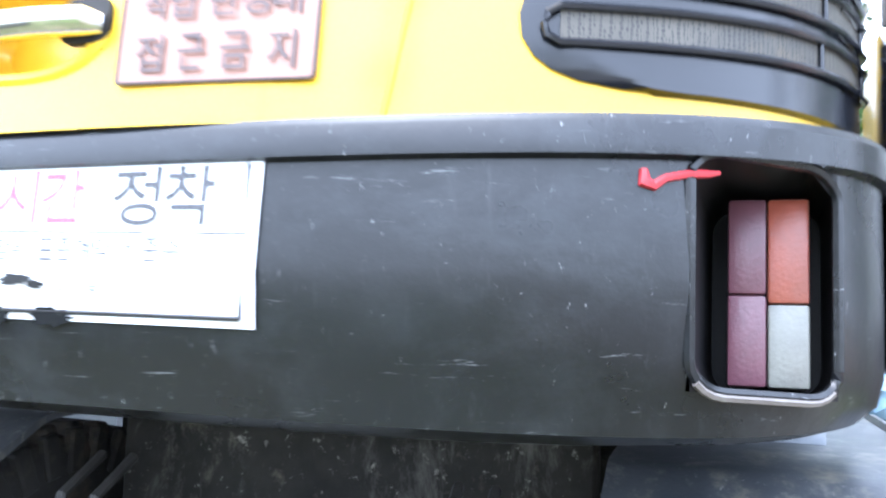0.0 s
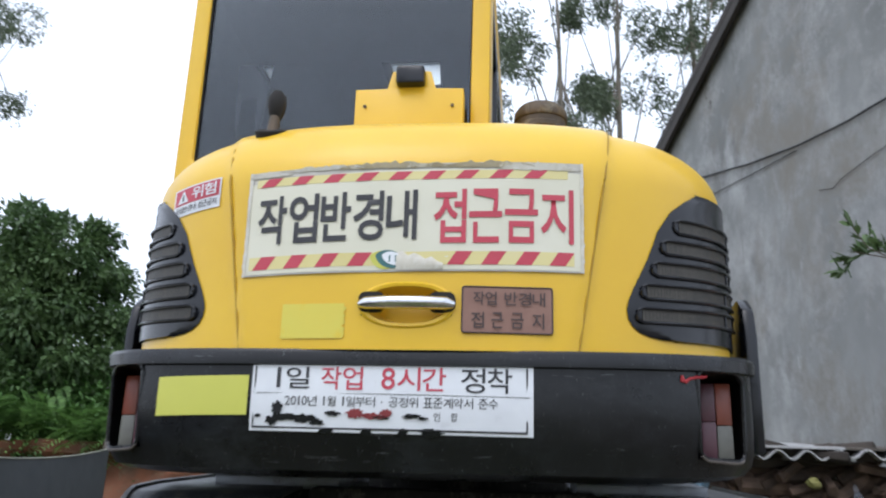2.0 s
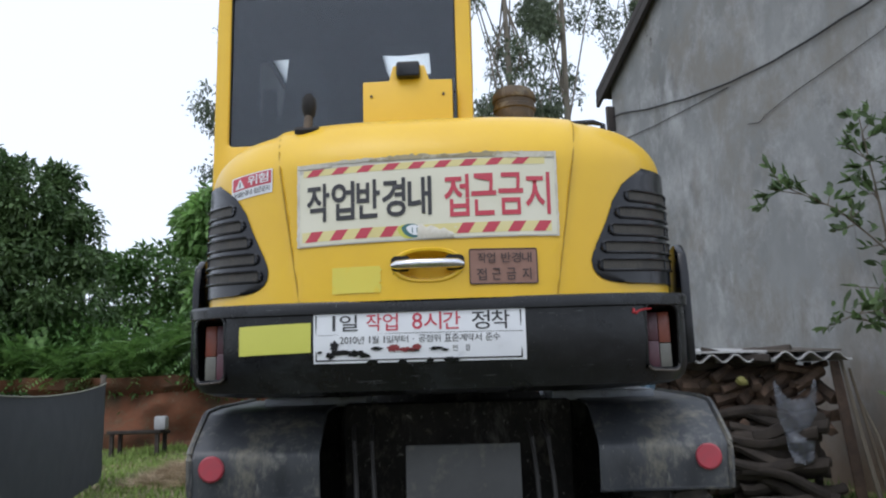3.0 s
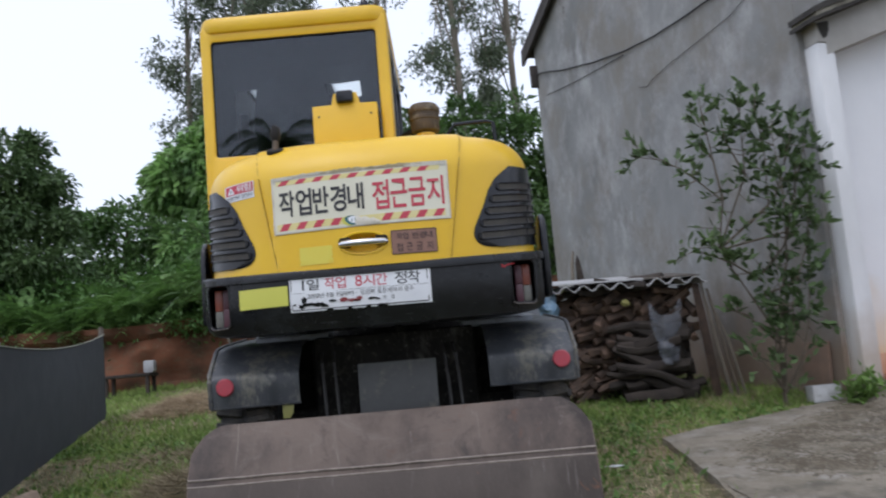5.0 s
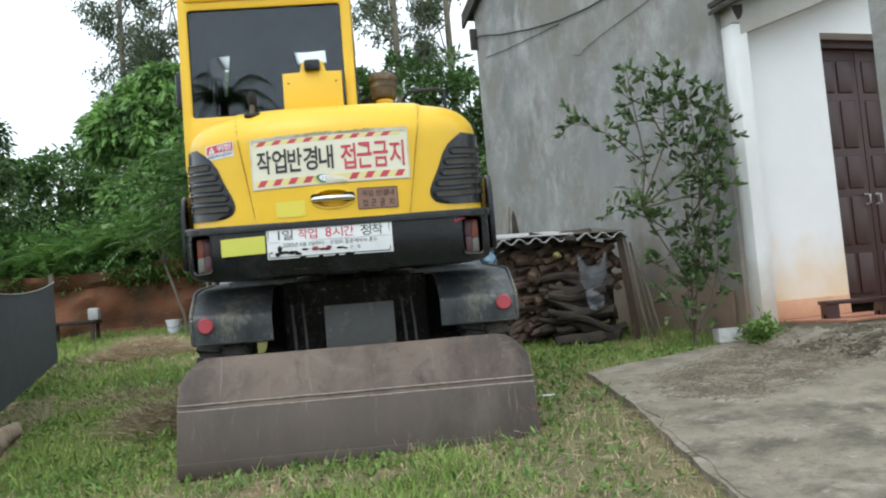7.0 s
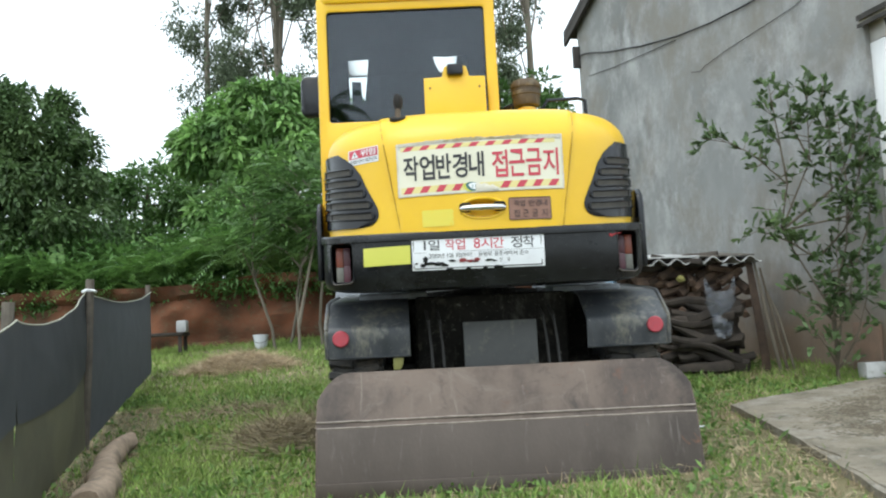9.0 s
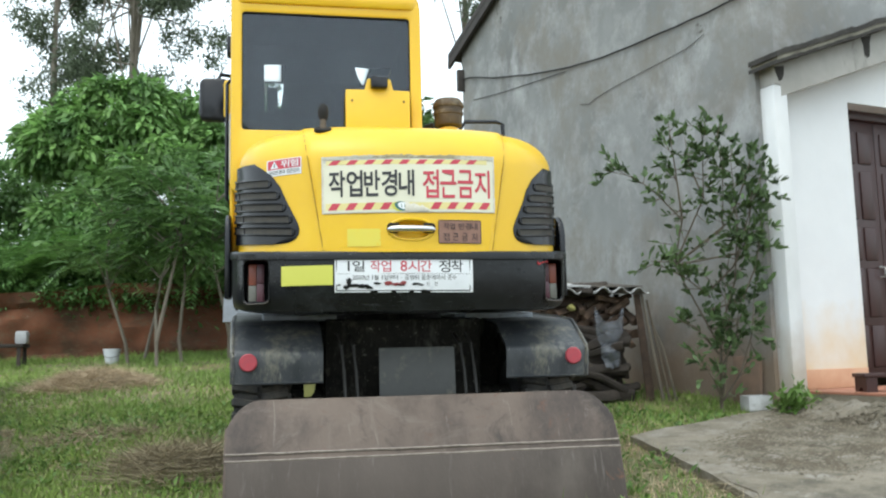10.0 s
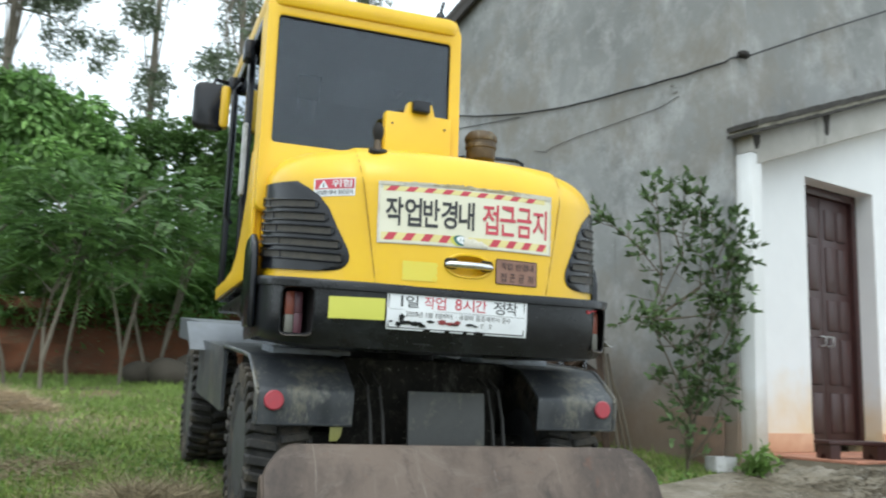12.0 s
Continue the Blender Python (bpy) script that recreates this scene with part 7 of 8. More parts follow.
# ---- small tree against the blind wall ----
BB = Vector((2.80, 2.05, ground_z(2.8, 2.05)))
shrub = thing("wall_shrub", "straggling small tree with oval green leaves by the wall", "shrub", at=BB)
fork = BB + Vector((-0.06, -0.02, 1.15))
branches = [
    [BB + Vector((0, 0, -0.08)), BB + Vector((0.02, -0.03, 0.5)), fork],
    [fork, Vector((2.45, 1.95, 1.78)), Vector((2.12, 1.92, 2.03)), Vector((1.76, 1.92, 2.18))],
    [Vector((2.45, 1.95, 1.78)), Vector((2.38, 1.90, 2.15)), Vector((2.33, 1.90, 2.55))],
    [fork, Vector((2.66, 1.92, 1.95)), Vector((2.69, 1.92, 2.58))],
    [Vector((2.66, 1.92, 1.95)), Vector((2.52, 1.9, 2.2)), Vector((2.48, 1.88, 2.42))],
    [fork, Vector((2.92, 1.86, 1.75)), Vector((3.08, 1.74, 2.0)), Vector((3.20, 1.66, 2.24))],
    [fork + Vector((0, 0, -0.2)), Vector((2.95, 1.86, 1.4)), Vector((3.10, 1.72, 1.62)), Vector((3.16, 1.66, 1.95))],
    [fork + Vector((0, 0, -0.25)), Vector((2.45, 1.95, 1.33)), Vector((2.10, 1.95, 1.47))],
    [BB + Vector((0.01, -0.02, 0.45)), Vector((2.55, 1.98, 0.95)), Vector((2.36, 1.98, 1.02))],
    [BB + Vector((0.02, -0.02, 0.35)), Vector((2.98, 1.9, 0.85)), Vector((3.02, 1.84, 1.15))],
    [BB + Vector((0, 0, 0.02)), Vector((2.88, 1.95, 0.8)), Vector((2.86, 1.93, 1.3))],
]
branches += [
    [BB + Vector((0.02, -0.02, 0.6)), Vector((2.98, 1.86, 1.30)), Vector((3.02, 1.80, 1.75)), Vector((2.96, 1.80, 2.25))],
    [fork + Vector((0, 0, -0.5)), Vector((2.90, 1.84, 0.95)), Vector((3.06, 1.78, 1.10))],
    [fork, Vector((2.80, 1.86, 1.7)), Vector((2.84, 1.84, 2.15)), Vector((2.78, 1.84, 2.42))],
    [BB + Vector((0.0, -0.02, 0.25)), Vector((2.72, 1.9, 0.75)), Vector((2.86, 1.86, 1.05))],
]
branches += [
    [BB + Vector((0.02, -0.03, 0.10)), Vector((3.02, 1.88, 0.60)), Vector((3.16, 1.80, 0.88)), Vector((3.22, 1.76, 1.22))],
    [BB + Vector((-0.01, -0.03, 0.12)), Vector((2.66, 1.92, 0.55)), Vector((2.52, 1.90, 0.72))],
    [fork + Vector((0, 0, -0.35)), Vector((3.06, 1.82, 1.15)), Vector((3.24, 1.72, 1.42)), Vector((3.30, 1.66, 1.75))],
    [fork, Vector((2.98, 1.80, 1.50)), Vector((3.18, 1.70, 1.85)), Vector((3.34, 1.62, 2.12))],
]
for pts in branches:
    for p in pts:
        p.x = 2.69 + (p.x - 2.80) * (0.82 if p.x < 2.8 else 0.42)
rg = random.Random(5)
bm = bmesh.new()
at, al = [], []
for bi_, pts in enumerate(branches):
    r0 = 0.016 if bi_ == 0 else 0.009
    tube(pts, [r0 * (1 - 0.75 * i / (len(pts) - 1)) for i in range(len(pts))], 7, bm=bm)
    for j in range(len(pts) - 1):
        seg = pts[j + 1] - pts[j]
        steps = int(seg.length / 0.06)
        for i in range(steps):
            f = (i + rg.random()) / max(1, steps)
            late = (j + f) / (len(pts) - 1)
            if bi_ == 0 and late < 0.3:
                continue
            p = pts[j].lerp(pts[j + 1], f)
            if p.z < 1.35 and rg.random() < 0.22:
                continue
            for q in range(1 if late < 0.35 else 2):
                tw = Vector((rg.uniform(-1, 1), rg.uniform(-0.8, 0.5), rg.uniform(-0.5, 0.9))).normalized() * rg.uniform(0.05, 0.20)
                if rg.random() < 0.5:
                    tube([p, p + tw], [0.004, 0.002], 4, bm=bm)
                for z in range(8 if late > 0.6 else 4 if late > 0.35 else 2):
                    at.append(p + tw * rg.uniform(0.5, 1.1))
                    al.append(tw.normalized())
    for z in range(12):
        at.append(pts[-1] + Vector((rg.gauss(0, 0.035), rg.gauss(0, 0.035), rg.gauss(0, 0.035))))
        al.append(Vector((rg.gauss(0, 1), rg.gauss(0, 1), rg.gauss(0.5, 1))).normalized())
part("trunk", bm, M["bark"], shrub)
part("leaves", round_leaves("leaves", np.array([tuple(p) for p in at]), np.array([tuple(p) for p in al]), 0.078, 0.033, M["leaf_bush"]), None, shrub)
at = np.array([[3.12, 1.74, ground_z(3.1, 1.74) + 0.09]]) + RNG.normal(size=(240, 3)) * np.array([0.075, 0.05, 0.06])
weeds = solid("weed_clump", leaf_mesh("weed_clump", at, 0.09, 0.03, M["leaf_weed"], -0.4), None, "clump of green weeds at the wall's foot", "weeds", kind="stuff")

# ---- firewood under a corrugated sheet ----
STICK = Vector((1.60, 4.30, 1.56))
pile = thing("firewood_stack", "stack of split firewood and old branches under a sheet roof", "firewood", at=(2.0, 3.4, ground_z(2.0, 3.4)))


def log_mesh(seed, length, r, material, crooked=0.0):
    """A split billet, or with crooked a bent round branch."""
    rg = random.Random(seed)
    n = 9 if crooked else rg.choice((6, 7, 8))
    ks = [rg.uniform(0.86, 1.08) if crooked else rg.uniform(0.68, 1.12) for _ in range(n)]
    bm = bmesh.new()
    rings = []
    ph, ph2 = rg.uniform(0, 6), rg.uniform(0, 6)
    for f in (0, 0.02, 0.16, 0.33, 0.5, 0.67, 0.84, 0.98, 1):
        k2 = (0.86 if f in (0, 1) else 1 + 0.10 * rg.uniform(-1, 1)) * (1 - 0.3 * f * (crooked > 0))
        ox, oz = crooked * math.sin(5 * f + ph), crooked * math.sin(4 * f + ph2)
        rings.append([bm.verts.new((ox + r * ks[i] * k2 * math.cos(math.tau * i / n), (f - 0.5) * length, oz + r * ks[i] * k2 * math.sin(math.tau * i / n))) for i in range(n)])
    for a, b in zip(rings, rings[1:]):
        for i in range(n):
            bm.faces.new((a[i], a[(i + 1) % n], b[(i + 1) % n], b[i]))
    bm.faces.new(rings[0])
    bm.faces.new(rings[-1])
    bmesh.ops.recalc_face_normals(bm, faces=bm.faces)
    return mesh_of(bm, "log", material, smooth=crooked > 0)


kinds = [log_mesh(60 + i, 0.22 + 0.03 * (i % 3), 0.030 + 0.0055 * (i % 4), M["log"]) for i in range(12)]
longs = [log_mesh(80 + i, (0.70, 0.52, 0.62, 0.44)[i % 4], 0.034 + 0.010 * (i % 4), M["log_dark"], 0.036) for i in range(8)]
rg = random.Random(21)


def lay(me, at, turn):
    o = new("log", me)
    o.parent = pile
    o.matrix_basis = Matrix.Translation(Vector(at) - PLACE[pile]) @ turn
    PLACE[o] = Vector(at)


def pile_y(x):
    return 3.02 + 0.24 * (2.0 - x)


for r in range(16):
    z = ground_z(2.0, 3.2) + 0.04 + 0.056 * r
    x = 1.16 + 0.05 * (r % 2)
    while x < 2.37:
        if not (r < 8 and x > 1.62 + 0.04 * r):
            yaw = rg.uniform(-100, -62) if rg.random() < 0.88 else rg.uniform(-30, 30)
            lay(rg.choice(kinds), (x, pile_y(x) + 0.10 + rg.uniform(-0.06, 0.05), z + rg.uniform(-0.02, 0.02)), Matrix.Rotation(radians(yaw), 4, "Z") @ Matrix.Rotation(radians(rg.uniform(8, 34) if rg.random() < 0.8 else rg.uniform(-15, 8)), 4, "X") @ Matrix.Rotation(rg.uniform(0, 6), 4, "Y"))
        x += rg.uniform(0.085, 0.13)
# plain dark box behind the logs, standing for the shade in their gaps
solid("pile_core", box(1.26, 2.28, 3.42, 3.80, ground_z(2.0, 3.5) - 0.05, 1.22, bevel=0.03), M["log_dark"], "plain dark box giving the firewood gaps their shade", "firewood")
for r in range(8):
    z = ground_z(2.3, 3.0) + 0.045 + 0.075 * r
    for k in range(4):
        lay(rg.choice(longs), (2.06 + rg.uniform(-0.12, 0.06), pile_y(2.1) - 0.12 + 0.09 * k + rg.uniform(-0.03, 0.03), z + rg.uniform(-0.025, 0.025)),
            Matrix.Rotation(radians(79 + rg.uniform(-18, 18)), 4, "Z") @ Matrix.Rotation(radians(rg.uniform(-14, 14)), 4, "X") @ Matrix.Rotation(rg.uniform(0, 6), 4, "Y"))
for k in range(10):
    z = ground_z(2.0, 3.2) + 0.93 + 0.02 * (k % 3)
    lay(longs[k % 8], (1.68 + 0.036 * k, pile_y(1.9) - 0.02 + 0.08 * (k % 5), z), Euler((radians(rg.uniform(-4, 4)), 0, radians(76 + rg.uniform(-16, 16)))).to_matrix().to_4x4())
for x, y in ((1.25, 3.75), (2.38, 3.35), (1.25, 3.35)):
    part("prop", tube([(x, y, ground_z(x, y) - 0.05), (x + 0.01, y, 1.30)], 0.028, 8), M["log_dark"], pile)


def corrugated(x0, x1, y0, y1, z0, tilt_x, tilt_y, material, parent):
    n = int((x1 - x0) / 0.0122)
    top_, low_ = [], []
    for j in range(3):
        y = y0 + (y1 - y0) * j / 2
        r1, r2 = [], []
        for i in range(n + 1):
            x = x0 + (x1 - x0) * i / n
            z = z0 + 0.024 * math.sin(math.tau * x / 0.146) + tilt_x * (x - x0) + tilt_y * (y - y0)
            yy = y - 0.24 * (x - x0) * 0.9
            r1.append((x, yy, z))
            r2.append((x, yy, z - 0.009))
        top_.append(r1)
        low_.append(r2)
    bm = sheet(top_)
    sheet([r[::-1] for r in low_], bm)
    sheet([top_[0], low_[0]], bm)
    sheet([[a[0] for a in top_], [a[0] for a in low_]], bm)
    sheet([[a[-1] for a in top_], [a[-1] for a in low_]], bm)
    bmesh.ops.recalc_face_normals(bm, faces=bm.faces)
    return part("roof_sheet", bm, material, parent, "corrugated fibre cement sheet")


corrugated(1.15, 2.02, 3.05, 4.0, 1.325, -0.02, 0.07, M["white_tin"], pile)
corrugated(1.95, 2.46, 2.87, 3.70, 1.322, -0.05, 0.07, M["sheet"], pile)
for x0, x1, key, label in ((1.13, 1.98, "white_tin", "flat pale tin sheet laid over the stack"), (1.975, 2.41, "sheet_dark", "dark weathered board laid over the stack")):
    bm = bmesh.new()
    vs = [[bm.verts.new((x, y - 0.216 * (x - 1.15), 1.362 + dz - 0.03 * (x - 1.15) + 0.115 * (y - 3.06))) for x, y in ((x0, 3.06), (x1, 3.06), (x1, 3.98), (x0, 3.98))] for dz in (0.0, 0.012)]
    for q in ((0, 1, 2, 3),):
        bm.faces.new([vs[0][k] for k in reversed(q)])
        bm.faces.new([vs[1][k] for k in q])
    for k in range(4):
        bm.faces.new((vs[0][k], vs[0][(k + 1) % 4], vs[1][(k + 1) % 4], vs[1][k]))
    bmesh.ops.recalc_face_normals(bm, faces=bm.faces)
    part("flat_sheet", bm, M[key], pile, label, smooth=False)
part("leaning_board", prism([(2.42, ground_z(2.4, 2.8) - 0.03), (2.49, ground_z(2.4, 2.8) - 0.03), (2.43, 1.06), (2.41, 1.27), (2.355, 1.27)], 2.80, 2.825, lambda a, b, d: Vector((a, d + 0.04 * b, b)), bevel=0.004), M["log"], pile, "old brown board standing at the end of the stack")
for k, (x, dx, top_z, rad) in enumerate(((2.53, -0.10, 1.30, 0.016), (2.58, -0.10, 1.22, 0.013), (2.63, -0.11, 1.02, 0.012))):
    part("leaning_pole", tube([(x + 0.02, 2.77 - 0.02 * k, ground_z(x, 2.8) - 0.03), (x + dx * 0.45, 2.82, 0.8), (x + dx, 2.88, top_z)], [rad, rad * 0.9, rad * 0.7], 7), M["bark"] if k == 1 else M["bark_pale"], pile)
part("leaning_stick", tube([STICK + Vector((0.0, 0, -0.10)), STICK + Vector((0.02, 0.05, 0.10)), STICK + Vector((0.05, 0.10, 0.24))], [0.022, 0.02, 0.010], 7), M["bark_pale"], pile, "pale stick leaning on the wall above the sheet")
part("leaning_stick", prism([(0.05, -0.10), (0.13, -0.10), (0.10, 0.12), (0.075, 0.20), (0.055, 0.12)], 0.0, 0.03, lambda a, b, d: STICK + Vector((a, 0.04 + d, b)), bevel=0.004), M["log_dark"], pile, "dark split board leaning on the wall")
bm = bmesh.new()
bmesh.ops.create_icosphere(bm, subdivisions=2, radius=0.03)
for v in bm.verts:
    v.co = Vector((1.83, 2.98, 1.165)) + Vector((v.co.x * 1.3, v.co.y, v.co.z)) * (1 + 0.5 * noise.noise(v.co * 40))
solid("yellow_scrap", bm, M["stay_green"], "small yellow plastic scrap stuck in the firewood", "litter", smooth=False)

rows = []
for j in range(13):
    f = j / 12
    row = []
    for i in range(13):
        g = i / 12
        w = 0.33 * (0.75 + 0.25 * math.sin(f * 3)) * (1 - 0.62 * f)
        ear = 0.16 * abs(2 * g - 1) ** 1.5 * (1 - f)
        x = 2.10 + (g - 0.5) * w + 0.03 * noise.noise(Vector((g * 4, f * 4, 1)))
        y = 2.80 + 0.05 * noise.noise(Vector((g * 5, f * 5, 7))) - 0.03 * math.sin(g * math.pi)
        z = 1.00 + ear - 0.36 * f + 0.05 * noise.noise(Vector((g * 3, f * 3, 4)))
        row.append((x, y, z))
    rows.append(row)
bm = sheet(rows)
bmesh.ops.solidify(bm, geom=bm.faces[:], thickness=0.002)
bag = solid("plastic_bag", bm, M["bag"], "crumpled clear grey plastic bag caught on the firewood", "plastic bag")
bm = bmesh.new()
bmesh.ops.create_icosphere(bm, subdivisions=3, radius=0.11)
for v in bm.verts:
    k = 1 + 0.45 * noise.noise(v.co * 14) + 0.25 * noise.noise(v.co * 30)
    v.co = Vector((1.20, 3.18, 1.20)) + Vector((v.co.x, v.co.y, v.co.z * 1.1)) * k
bundle = solid("plastic_bundle", bm, M["blue_plastic"], "crumpled pale blue plastic bundle on the firewood", "plastic bundle", smooth=False)

# tin box, board and scrap by the wall
bm = ring_frame(round_rect(2.83, 3.03, 1.88, 2.02, 0.01, 2), round_rect(2.838, 3.022, 1.888, 2.012, 0.008, 2), 0.315, 0.42, lambda a, b, d: Vector((a, b, d)), 0)
box(2.835, 3.025, 1.885, 2.015, 0.305, 0.325, bm=bm)
tin = solid("white_box", bm, M["white_tin"], "dented white box lying on the ground by the wall", "box")
board = solid("leaning_board", box(-0.012, 0.012, 0.12, 0.42, 0.30, 0.72, bevel=0.004, m=H @ Matrix.Translation((-0.05, 0, 0)) @ Matrix.Rotation(radians(3), 4, "Y")), M["clay_board"], "dull reddish board leaning on the grey wall", "board")
bm = prism([(0.03 * math.cos(t) * (1 + 0.4 * math.sin(3 * t)), 0.022 * math.sin(t)) for t in [math.tau * i / 12 for i in range(12)]], 0, 0.006, lambda a, b, d: Vector((1.20 + a * 1.4, 0.62 + b, ground_z(1.2, 0.62) + 0.045 + d)))
paper = solid("paper_scrap", bm, M["white_vinyl"], "scrap of white paper on the grass", "litter")

# low stool on the porch: a board on two cut-out side panels
SB = hp(0.50, -0.64, 0.445)
bench = thing("low_bench", "low dark wooden bench on the tiled porch", "bench", at=SB)
BM = Matrix.Translation(SB) @ Matrix.Rotation(HT - radians(24), 4, "Z")
part("seat", box(-0.25, 0.25, -0.10, 0.10, 0.105, 0.135, bevel=0.005, m=BM), M["door_wood"], bench)
for x in (-0.235, 0.155):
    arch = [(-0.09, 0.0), (-0.03, 0.0), (-0.022, 0.025), (0.0, 0.035), (0.022, 0.025), (0.03, 0.0), (0.09, 0.0), (0.09, 0.105), (-0.09, 0.105)]
    part("side_panel", prism(arch, x, x + 0.08, lambda a, b, d: BM @ Vector((d, a, b))), M["door_wood"], bench)

# ---- net fence ----
P = [Vector((-1.95, -2.6, 0)), Vector((-2.30, -0.4, 0)), Vector((-2.80, 1.71, 0)), Vector((-3.90, 6.55, 0))]
HTOP = [0.72, 0.92, 1.20, 1.53]
fence = thing("net_fence", "sagging dark shade net on rough poles", "fence", at=(P[2].x, P[2].y, ground_z(P[2].x, P[2].y)))
for k, (a, b, ha, hb) in enumerate(zip(P, P[1:], HTOP, HTOP[1:])):
    rows_a, rows_b = [], []
    for j in range(9):
        row = []
        for i in range(25):
            f = i / 24
            p = a.lerp(b, f)
            g = ground_z(p.x, p.y)
            topz = ha + (hb - ha) * f - 0.10 * math.sin(math.pi * f) ** 0.8
            z = g + 0.03 + (topz - g - 0.03) * j / 8
            bulge = 0.05 * math.sin(math.pi * f) * math.sin(math.pi * j / 8) + 0.015 * noise.noise(Vector((f * 6, j * 0.6, k)))
            row.append((p.x + bulge, p.y, z))
        rows_a.append(row)
    bm = sheet(rows_a)
    bmesh.ops.solidify(bm, geom=bm.faces[:], thickness=0.003)
    net = part("net_panel", bm, M["net"] if k == 2 else M["net_thin"], fence, "" if k == 2 else "thin olive shade net")
    if k < 2:
        band = sheet([[(x + 0.010, y, z) for x, y, z in row] for row in rows_a[4:]])
        bmesh.ops.solidify(band, geom=band.faces[:], thickness=0.003)
        part("net_band", band, M["net"], net, "darker doubled upper band")
    part("net_hem", tube([(x + 0.008, y, z + 0.003) for x, y, z in rows_a[-1]], 0.0055, 6), M["rope"], net, "pale rope hem")
for p, h in list(zip(P, HTOP))[1:]:
    p = p + Vector((0.065, 0, 0)) if h == HTOP[2] else p
    part("pole", tube([(p.x - 0.06, p.y - 0.05, ground_z(p.x, p.y) - 0.1), (p.x - 0.04, p.y - 0.02, h * 0.6), (p.x - 0.03, p.y, h + 0.09)], [0.030, 0.031, 0.030], 9), M["pole"], fence)
part("cloth_tie", tube([(-2.80, 1.66, 1.20), (-2.76, 1.64, 1.212), (-2.72, 1.67, 1.205), (-2.73, 1.72, 1.20)], 0.011, 6), M["white_vinyl"], fence, "white cloth tie")
pts = []
for i in range(20):
    f = i / 19
    x, y = -2.04 - 0.42 * f + 0.03 * math.sin(f * 7), -0.25 + 1.75 * f
    pts.append((x, y, ground_z(x, y) + 0.055 + 0.015 * math.sin(f * 9)))
bm = tube(pts, [0.098 * (1 - 0.30 * (i / 19) ** 2) * (0.9 + 0.2 * noise.noise(Vector((i * 0.4, 0, 0)))) for i in range(20)], 16)
for v in bm.verts:
    k = noise.noise(v.co * 7) * 0.03 + noise.noise(v.co * 19) * 0.02
    v.co += Vector((k, 0, k * 0.8))
flog = solid("rotten_log", bm, M["log_pale"], "weathered pale log lying beside the net fence", "log")

# ---- by the bank: table, bucket, stone ----
tx, ty = -4.70, 9.6
tz = ground_z(tx, ty)
table = thing("rough_table", "rough dark wooden table by the bank", "table", at=(tx, ty, tz))
part("tabletop", box(tx - 0.38, tx + 0.38, ty - 0.2, ty + 0.2, tz + 0.29, tz + 0.34, bevel=0.008), M["log_dark"], table)
for dx in (-0.32, 0.32):
    for dy in (-0.15, 0.15):
        part("leg", box(tx + dx - 0.025, tx + dx + 0.025, ty + dy - 0.025, ty + dy + 0.025, tz - 0.02, tz + 0.29), M["log_dark"], table)
tub = solid("white_tub", prism(round_rect(tx + 0.24, tx + 0.40, tz + 0.341, tz + 0.53, 0.03, 3), ty - 0.08, ty + 0.07, lambda a, b, d: Vector((a, d, b)), bevel=0.01), M["grey_plastic"], "grey plastic tub standing on the table", "tub")
bx, by = -3.05, 9.2
bz = ground_z(bx, by)
bucket = thing("bucket", "white plastic bucket on the grass", "bucket", at=(bx, by, bz))
bm = lathe([(0.085, bz), (0.118, bz + 0.20), (0.124, bz + 0.205), (0.124, bz + 0.225), (0.112, bz + 0.222), (0.080, bz + 0.02)], 24, "Z", (bx, by, 0))
part("pail", bm, M["white_plastic"], bucket)
part("handle", tube([(bx - 0.12, by, bz + 0.2), (bx - 0.10, by - 0.10, bz + 0.12), (bx, by - 0.145, bz + 0.09), (bx + 0.10, by - 0.10, bz + 0.12), (bx + 0.12, by, bz + 0.2)], 0.004, 6), M["cable"], bucket)
for k, (x, y, r) in enumerate(((-0.75, 9.3, 0.26), (-0.35, 9.5, 0.30), (-1.1, 9.5, 0.2))):
    bm = bmesh.new()
    bmesh.ops.create_icosphere(bm, subdivisions=3, radius=r)
    for v in bm.verts:
        v.co *= 1 + 0.35 * noise.noise(v.co * 3 + Vector((k * 5, 0, 0)))
        v.co = Vector((x + v.co.x * 1.3, y + v.co.y, ground_z(x, y) + r * 0.55 + v.co.z * 0.9))
    solid("boulder", bm, M["stone"], "grey boulder at the foot of the bank", "boulder", group="boulders by the bank")


# ---- heaps of cut grass, turf ----
def straws(name, at, length, width, material, flat=0.25):
    n = len(at)
    d = RNG.normal(size=(n, 3))
    d[:, 2] = np.abs(d[:, 2]) * flat * 0.6
    d = unit(d)
    s = unit(np.cross(d, RNG.normal(size=(n, 3))))
    ln = (length * RNG.uniform(0.4, 1.3, n))[:, None]
    verts = np.stack([at - s * width * 0.5, at + s * width * 0.5, at + d * ln], 1).reshape(-1, 3)
    return from_arrays(name, verts, np.arange(3 * n).reshape(-1, 3), material)


